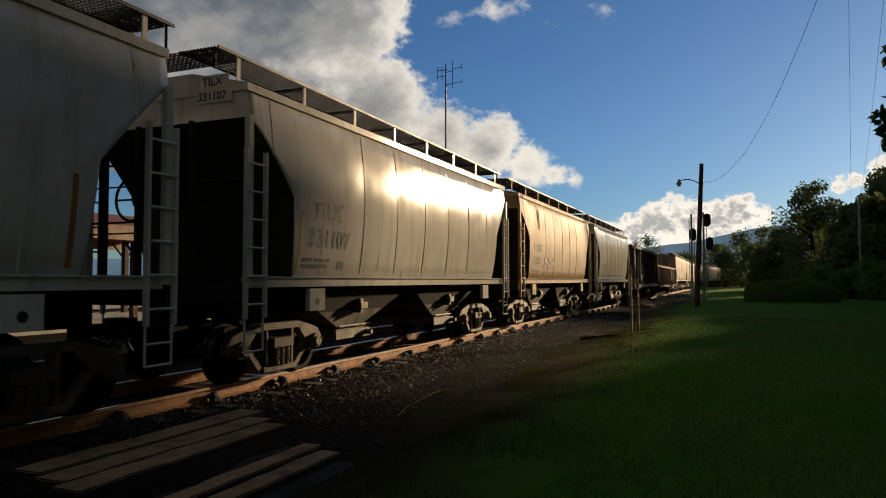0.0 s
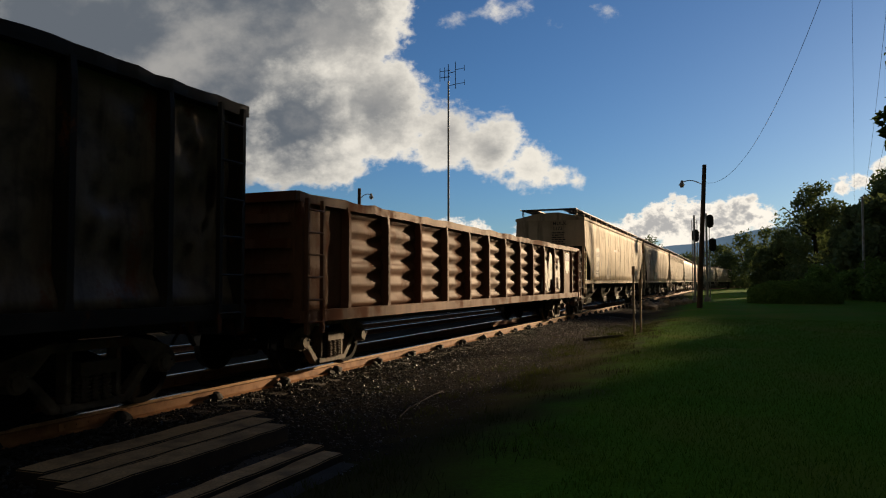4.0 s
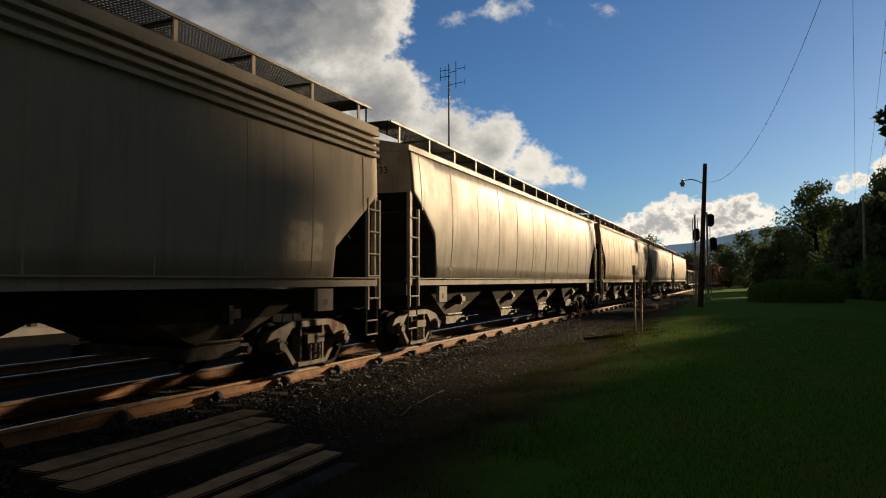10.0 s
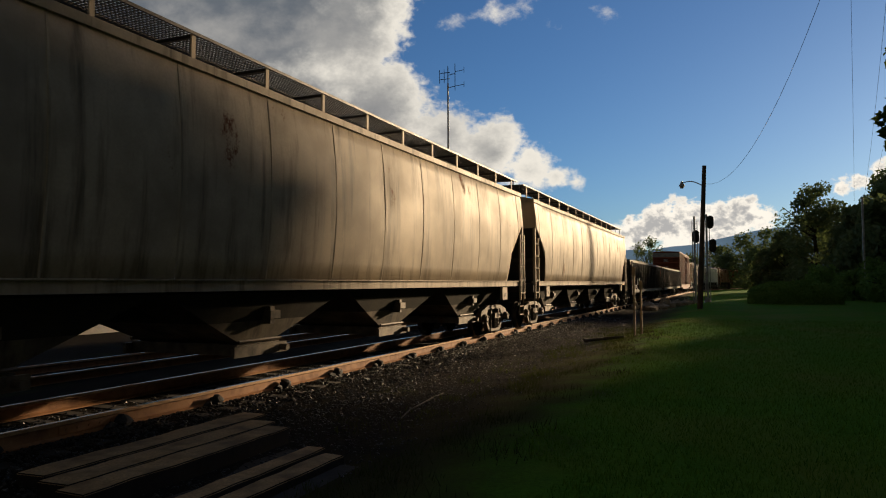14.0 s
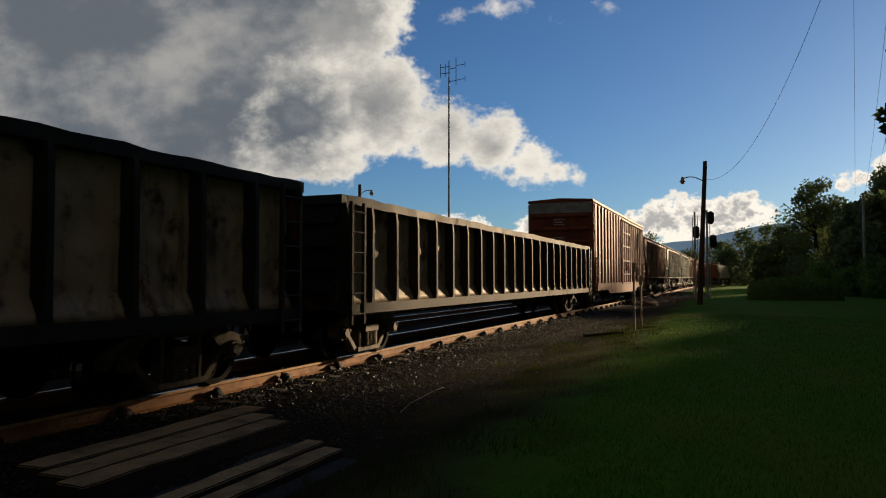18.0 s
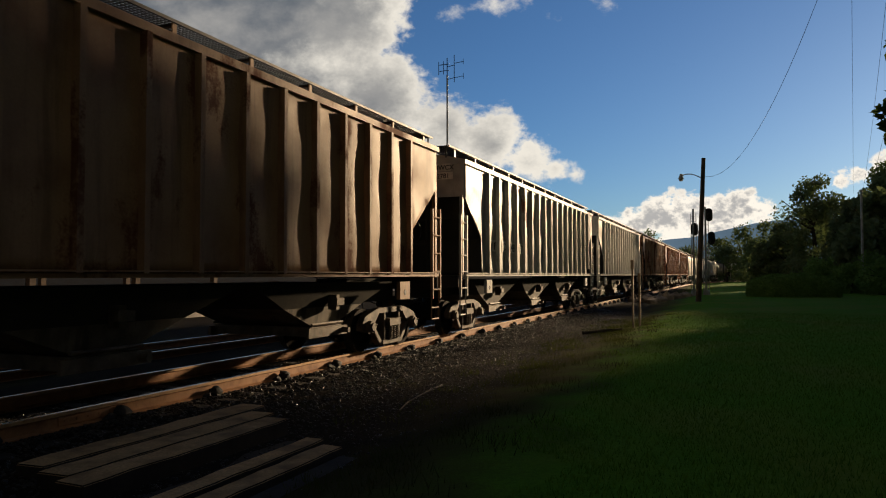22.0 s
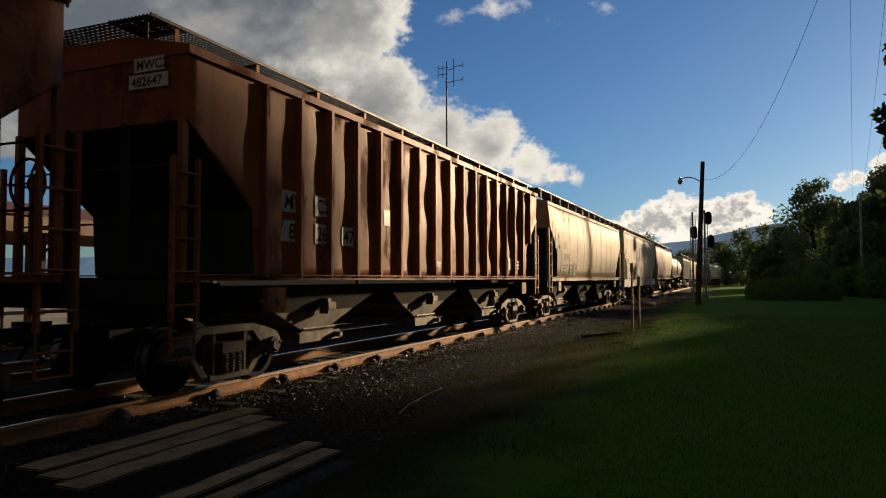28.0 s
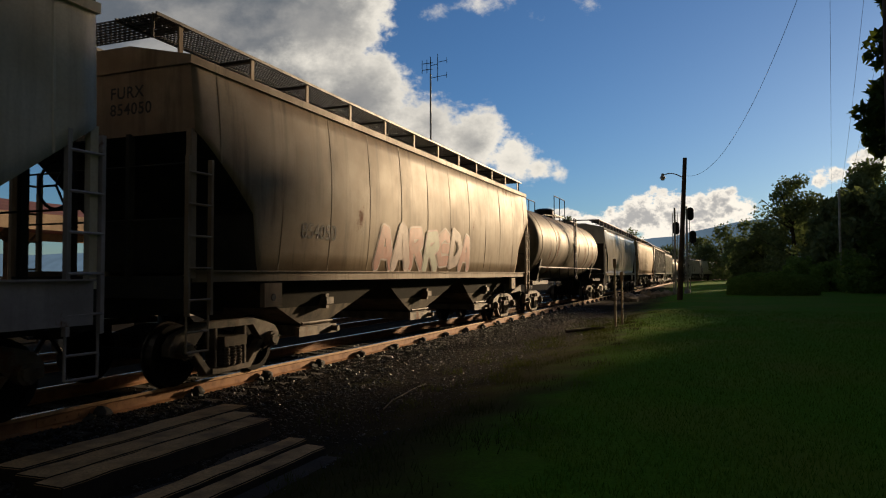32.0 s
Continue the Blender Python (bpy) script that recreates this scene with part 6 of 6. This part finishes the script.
small_print(c, -3.95, 1.68, 0.85, 0.2, 2, INK, 5)
patch(c, -2.95, 1.68, 0.2, 0.14, INK)
patch(c, -4.1, 1.65, 0.06, 0.75, YELLOW)
graffiti(c, -2.4, -0.9, 1.95, 2.25, (P_PINK,), P_RED, 4)
for text, z in (("SOXX", 3.9), ("32828", 3.74)):
    end_mark(c, text, 0.6, z, 0.12, INK, 1.1)
c = two_bay("white two-bay covered hopper car with yellow strips", WHITE_GREY, 32.8, 46.0)
mark(c, "TILX", -3.75, 2.5, 0.27, INK, 1.15)
mark(c, "34851", -3.88, 2.07, 0.28, INK, 1.1)
small_print(c, -4.05, 1.68, 0.85, 0.2, 2, INK, 3)
patch(c, -4.2, 1.62, 0.07, 0.95, YELLOW)
for y in (-1.6, 0.25, 2.1):
    patch(c, y, 1.68, 0.06, 0.42, YELLOW)
c, _ = couple(gondola("gondola_car", "tall black dented gondola car with outside stakes", 16.9, BLACK_RUST, 3.8, 1.1, 12, panel_colour=PANEL_WORN, dents=0.085), 46.0, 62.9)
for text, y, z in (("IA", -5.5, 2.4), ("RX", -4.1, 2.4), ("950", -5.6, 2.03), ("991", -4.3, 2.03)):
    mark(c, text, y, z, 0.22, WHITE, 1.1, x=1.49)
graffiti(c, -2.6, -1.4, 1.4, 1.9, (P_GREYGREEN, P_PINK), P_BLACK, 6)
c, _ = couple(gondola("gondola_car", "brown corrugated gondola car with a shield emblem", 21.6, BROWN_GON, 2.8, 0.95, 14, corrugated=True, dents=0.02), 62.9, 84.5)
bm = box(bmesh.new(), 1.5, 1.56, 7.65, 9.13, 1.03, 2.65)
panel = part("emblem_panel", bm, BROWN_GON, c)
panel.location.y = SIDE
for mt_, out, lift in ((P_WHITE, [(8.1, 2.55), (8.44, 2.62), (8.78, 2.55), (8.8, 2.2), (8.74, 1.95), (8.44, 1.76), (8.14, 1.95), (8.08, 2.2)], 0.004),
                       (P_BLUE, [(8.12, 2.53), (8.44, 2.60), (8.76, 2.53), (8.78, 2.28), (8.10, 2.28)], 0.007)):
    part("shield_emblem", prism(bmesh.new(), out, 0, 1.56, 1.56 + lift), mt_, panel)
graffiti(c, 4.6, 7.2, 1.2, 2.3, (P_WHITE,), P_BLACK, 9)
c = pellet("dirty cream four-bay covered hopper car with rust streaks", CREAM_DIRTY, 84.5, 106.55)
patch(c, -7.25, 1.72, 1.0, 1.35, P_GREYPATCH)
for y, z, ry, rz in ((-3.75, 2.2, 0.2, 0.62), (-3.95, 1.85, 0.16, 0.3), (-3.0, 1.85, 0.14, 0.3), (5.9, 2.75, 0.2, 0.5), (6.1, 2.2, 0.13, 0.34), (5.3, 1.95, 0.25, 0.3), (-3.6, 3.6, 0.18, 0.3), (0.6, 3.0, 0.12, 0.4)):
    stain(c, y, z, ry, rz, int(y * 31 + z * 7) + 200, STAIN)
mark(c, "MULX", -7.1, 2.66, 0.24, INK, 1.0, bold=0.012)
mark(c, "1173", -7.14, 2.2, 0.25, INK, 1.0, bold=0.012)
small_print(c, -7.2, 1.8, 0.85, 0.26, 2, INK, 7)
patch(c, -5.75, 2.2, 0.16, 0.26, P_GREYPATCH)
patch(c, -6.0 + 4.3, 3.1, 0.9, 0.12, P_WHITE)
end_mark(c, "MULX", 0.15, 4.0, 0.14, INK, 1.2)
end_mark(c, "1173", 0.15, 3.78, 0.14, INK, 1.1)
for k in range(6):
    o = part("small_print", bars(bmesh.new(), 0.6, 0.09, 1, k), INK, c)
    o.matrix_basis = pose(0.15, -10.47, 3.6 - 0.1 * k, 0, 0, -90)
c = pellet("dirty cream four-bay covered hopper car with dark numbers", CREAM_DIRTY, 106.55, 128.1)
mark(c, "MULX", -7.1, 2.75, 0.25, INK, 1.2)
mark(c, "1108", -7.12, 2.33, 0.25, INK, 1.1)
graffiti(c, -3.3, -1.2, 1.62, 2.25, (P_TEAL, P_GREYGREEN), P_BLACK, 12)
c = pellet("grey-tan four-bay covered hopper car with a stepped eave", GREY_TAN, 128.1, 149.6, roof_step=True, walk_z=0.5)
mark(c, "SHPX", -7.5, 2.8, 0.2, INK, 1.1)
mark(c, "464613", -7.5, 2.4, 0.2, INK, 1.1)
patch(c, -1.32, 1.85, 1.6, 0.6, P_CREAM)
patch(c, -6.6, 2.4, 0.6, 0.35, P_CREAM)
patch(c, 7.6, 1.8, 1.0, 0.6, P_CREAM)
patch(c, -8.0, 1.7, 0.2, 0.16, INK)
for text, z in (("SHPX", 3.95), ("464613", 3.78)):
    end_mark(c, text, 0.2, z, 0.13, INK, 1.15)
c = grain("smooth curved grey covered hopper car with glossy sides", GLOSS_GREY, 149.6, 171.3, bays=4)
for text, z in (("CEFX", 3.92), ("635733", 3.72)):
    end_mark(c, text, 0.35, z, 0.14, INK, 1.1)
small_print(c, -7.6, 1.7, 0.3, 0.16, 1, INK, 3)
c = grain("rust-stained tan covered hopper car with painted graffiti", TAN_STAINED, 171.3, 192.7, bays=4)
graffiti(c, 0.6, 2.9, 1.6, 2.35, (P_TEAL, P_RED, P_TEAL), P_BLACK, 15)
patch(c, 7.2, 1.75, 0.7, 0.4, P_WHITE)
patch(c, -7.0, 1.7, 0.26, 0.18, INK)
mark(c, "69202", -7.9, 2.5, 0.22, P_GREYPATCH, 1.1)
c = grain("tan covered hopper car with dark streaks", TAN_SOOTY, 192.7, 214.4, bays=4)
mark(c, "CEFX", -8.2, 2.7, 0.2, P_WHITE, 1.1)
patch(c, -7.1, 1.7, 0.2, 0.16, INK)
for text, z in (("CEFX", 3.92), ("635308", 3.74)):
    end_mark(c, text, 0.3, z, 0.13, INK, 1.1)
c = grain("grey-tan covered hopper car with curved sides", TAN_SOOTY, 214.4, 236.5, bays=4)
patch(c, 9.2, 1.35, 0.9, 0.09, YELLOW, x=1.53)
c, _ = couple(gondola("gondola_car", "long black rusted gondola car with white letters", 20.9, BLACK_RUST, 2.88, 0.95, 19, panel_colour=PANEL_PEEL, dents=0.05, seed=5), 236.5, 257.4)
for text, y in (("NW", -6.94), ("970", -5.75), ("68", -4.69)):
    mark(c, text, y, 1.97, 0.21, WHITE, 1.05, x=1.50)
small_print(c, -6.95, 1.15, 0.7, 0.22, 2, WHITE, 4, x=1.6)
for y in (-5.95, -2.6, 0.2):
    patch(c, y, 1.1, 0.09, 0.4, YELLOW, x=1.48)
patch(c, -9.4, 1.12, 0.5, 0.14, YELLOW, x=1.48)
patch(c, 9.0, 1.12, 0.4, 0.12, YELLOW, x=1.48)
graffiti(c, -5.6, -4.0, 1.35, 1.75, (P_GREYGREEN,), P_GREYGREEN, 21)
c, _ = couple(gondola("gondola_car", "long black rusted gondola car with peeling stakes", 22.5, BLACK_RUST, 2.83, 0.95, 22, panel_colour=PANEL_PEEL, dents=0.05, seed=8), 257.4, 279.9)
patch(c, -9.9, 1.55, 0.35, 0.16, YELLOW, x=1.48)
patch(c, 6.8, 1.3, 0.45, 0.16, YELLOW, x=1.48)
c, _ = couple(boxcar("boxcar", "tall red-brown boxcar with a plug door", 19.9, BOX_RED), 279.9, 299.8)
for text, y, z in (("NO", -8.36, 2.75), ("KL", -7.34, 2.72), ("601", -8.34, 2.25), ("483", -7.38, 2.25)):
    mark(c, text, y, z, 0.27, WHITE, 1.0, x=1.506)
for text, y, z in (("LD LMT", -8.1, 1.69), ("LT WT", -8.02, 1.46)):
    mark(c, text, y, z, 0.07, WHITE, 1.1, x=1.506, bold=0.001)
small_print(c, -7.25, 1.7, 0.3, 0.08, 1, WHITE, 2, x=1.506)
small_print(c, -7.25, 1.5, 0.3, 0.08, 1, WHITE, 3, x=1.506)
patch(c, -8.22, 1.0, 0.44, 0.2, YELLOW, x=1.508)
patch(c, -5.6, 1.25, 0.66, 1.2, P_CREAM, x=1.508)
patch(c, -4.7, 1.25, 0.62, 1.15, P_CREAM, x=1.508)
for y, z, w, h, n in ((6.6, 1.9, 0.4, 0.5, 5), (7.4, 1.9, 0.5, 0.5, 5), (6.6, 1.5, 0.4, 0.2, 2)):
    small_print(c, y, z, w, h, n, WHITE, 40 + n, x=1.506)
patch(c, 7.5, 1.45, 0.42, 0.26, WHITE, x=1.508)
patch(c, 7.54, 1.48, 0.34, 0.2, GREY_BAND, x=1.511)
scrawl(c, 4.55, 1.75, 0.75, 0.5, 3, WHITE, 61)
scrawl(c, 4.5, 1.15, 2.1, 0.34, 4, WHITE, 62)
scrawl(c, -8.2, 1.85, 0.7, 0.34, 3, GREY_BAND, 63)
patch(c, -6.5, 2.5, 0.2, 0.26, WHITE, x=1.506)
patch(c, -6.47, 2.53, 0.14, 0.2, BOX_RED, x=1.509)
end_mark(c, "NOKL 601483", 0.15, 4.86, 0.12, WHITE, 1.05, y=-9.49)
part("end_band", box(bmesh.new(), -1.49, 1.49, -9.462, -9.456, 4.55, 5.05), GREY_BAND, c)
for k in range(5):
    o = part("small_print", bars(bmesh.new(), 0.5, 0.1, 1, k + 20), WHITE, c)
    o.matrix_basis = pose(-0.3, -9.47, 4.2 - 0.12 * k - (0.5 if k > 2 else 0), 0, 0, -90)


c = ribbed("rust-worn tan ribbed covered hopper car", RUST_TAN, 299.8, 318.3)
patches(c, (("MW", -5.25, 2.55), ("CX", -4.38, 2.55), ("48", -5.25, 2.1), ("26", -4.38, 2.1), ("97", -3.5, 2.1)))
end_patches(c, "MWCX", "482697")
patch(c, -6.55, 1.6, 0.07, 0.8, YELLOW, x=1.6)
c = ribbed("grey ribbed covered hopper car with number patches", GREY, 318.3, 336.75, 0.2)
patches(c, (("MW", -5.76, 2.2), ("CX", -4.9, 2.2), ("48", -4.04, 2.2), ("278", -3.18, 2.2)))
end_patches(c, "MWCX", "482781")
c = ribbed("white-grey ribbed covered hopper car", WHITE_RIB, 336.75, 354.9)
patches(c, (("MW", -5.25, 2.62), ("CX", -4.38, 2.62), ("48", -5.22, 2.18), ("26", -4.36, 2.18), ("56", -3.5, 2.18)), material=None)
end_patches(c, "MWCX", "482656")
patch(c, -6.45, 1.6, 0.06, 0.7, YELLOW, x=1.6)
for y in (6.5, 6.72):
    patch(c, y, 1.73, 0.18, 0.26, INK)
c = ribbed("rust-worn ribbed covered hopper car with number patches", RUST_PALE, 354.9, 373.2, 0.2)
patches(c, (("MW", -5.95, 2.55), ("CX", -5.09, 2.55), ("48", -5.95, 2.12), ("26", -5.09, 2.12), ("63", -4.23, 2.12)))
end_patches(c, "MWCX", "482663")
c = ribbed("rust-red ribbed covered hopper car", RUSTY, 373.2, 391.7)
small_print(c, 6.5, 1.7, 0.4, 0.3, 3, P_WHITE, 4)
c = ribbed("rust-red ribbed covered hopper car with white number patches", RUSTY, 391.7, 409.7, 0.2)
patches(c, (("MW", -5.76, 2.54), ("CX", -4.9, 2.54), ("48", -5.76, 2.1), ("26", -4.9, 2.1), ("47", -4.04, 2.1)))
end_patches(c, "MWCX", "482647")
patch(c, -2.6, 2.5, 0.25, 0.3, P_WHITE)
patch(c, -0.08, 1.74, 0.27, 0.14, P_WHITE)
patch(c, 5.3, 1.73, 0.4, 0.36, P_WHITE)
small_print(c, 6.2, 1.75, 0.4, 0.3, 3, P_WHITE, 7)
c = grain("cream covered hopper car with a black emblem", CREAM, 409.7, 428.1)
for k in range(6):
    patch(c, -7.3 + 0.05 * k, 3.66 - 0.085 * k, 1.55, 0.045, INK, "emblem_stripe")
for y, w in ((-5.6, 0.5), (-4.85, 0.6)):
    patch(c, y, 3.2, w, 0.5, INK, "emblem_block")
mark(c, "NS", -5.79, 2.66, 0.25, INK, 1.05)
mark(c, "297498", -5.79, 2.2, 0.25, INK, 1.05)
small_print(c, -5.8, 1.85, 0.9, 0.22, 2, INK, 8)
graffiti(c, -4.6, -3.4, 1.65, 2.1, (P_BLACK, P_BLACK), P_WHITE, 31)
graffiti(c, -7.2, -6.4, 2.6, 3.2, (CREAM,), P_WHITE, 33)
patch(c, -6.6, 1.4, 1.0, 0.1, YELLOW, x=1.53)
c = pellet("pale grey covered hopper car with painted graffiti", PALE, 428.1, 447.4, eave=4.36, bays=4, walk_z=0.42, sill=1.40, sill_drop=0.42, sill_colour=SILL_LILAC)
for y in (-6.4, -2.5, 1.5, 5.4):
    outlet = part("outlet_pipe", tube(bmesh.new(), (-1.2, y, 0.32), (1.2, y, 0.32), 0.075, n=12), STEEL_DARK, c)
    for e in (-1, 1):
        part("outlet_cap", tube(bmesh.new(), (e * 1.2, y, 0.32), (e * 1.26, y, 0.32), 0.105, 0.095, n=18), P_WHITE, outlet, "round pale outlet cap")
mark(c, "ROIX", -7.35, 2.46, 0.25, INK, 1.05)
mark(c, "57375", -7.39, 2.0, 0.25, INK, 1.05)
small_print(c, -7.45, 1.6, 0.9, 0.22, 2, INK, 9)
patch(c, -7.65, 1.5, 0.07, 0.95, YELLOW)
for y in (-6.2, -4.9, -2.6, -1.9, -1.3, -0.9):
    stain(c, y, 2.35, 0.16, 0.34, int(y * 10) + 300, P_RED, 0.6)
graffiti(c, -7.0, -1.2, 1.42, 2.5, (P_GREYGREEN, P_GREYDARK), P_BLACK, 41)
graffiti(c, -1.2, 0.9, 1.5, 2.25, (P_RED, P_PINK), P_RED, 42)
graffiti(c, 1.0, 6.0, 1.5, 2.3, (P_MINT,), P_GREYDARK, 43)
for y in (-4.6, -2.2):
    patch(c, y, 1.5, 0.06, 0.45, YELLOW, lift=0.02)
for text, z in (("ROIX", 3.86), ("57375", 3.68)):
    end_mark(c, text, 0.05, z, 0.12, INK, 1.05)
c = grain("brown-stained covered hopper car with red graffiti", BROWN_STAIN, 447.4, 465.6)
mark(c, "854050", -5.5, 2.08, 0.24, INK, 1.05)
graffiti(c, -2.9, 2.6, 1.6, 2.5, (P_RED, P_PINK, P_RED, P_GREYGREEN), P_PINK, 51)
for text, z in (("FURX", 3.82), ("854050", 3.6)):
    end_mark(c, text, 0.15, z, 0.15, INK, 1.1)
couple(tank_car("tank_car", "grimy grey-brown tank car with a black dome", 17.0, BLACK_TANK), 465.6, 482.6)
START = 482.6
for k, kind in enumerate("gtrgkkrgtgg"):
    n = 17.0 if kind == "k" else 18.3
    if kind == "k":
        couple(tank_car("tank_car", "grimy grey-brown tank car with a black dome", n, BLACK_TANK), START, START + n)
    elif kind == "r":
        ribbed("grey ribbed covered hopper car", GREY, START, START + n)
    else:
        grain("tan covered hopper car" if kind == "t" else "grey-white covered hopper car", TAN if kind == "t" else WHITE_GREY, START, START + n)
    START += n



# ---- what moves ----
def motions():
    """The train runs past at an even speed; its wheels turn with it."""
    for car, s in TRAIN:
        walk(car, [(t, track(s - SPEED * t)) for t in range(33)])
    home = {car: s for car, s in TRAIN}
    for wheel, car, y in WHEELS:
        s = home[car] + y
        near = [k for k in range(0, 961) if -4 < s - SPEED * k / 30 < 34]
        keys = sorted({0, 960, *near})
        place_at = wheel.location.copy()
        first = near[0] if near else 0
        last = near[-1] if near else 0
        rows = []
        for k in keys:
            turn = min(max(k, first), last) - first
            rows.append((k / 30, pose(*place_at, math.degrees(turn / 30 * SPEED / WHEEL_R) % 360)))
        walk(wheel, rows)


motions()
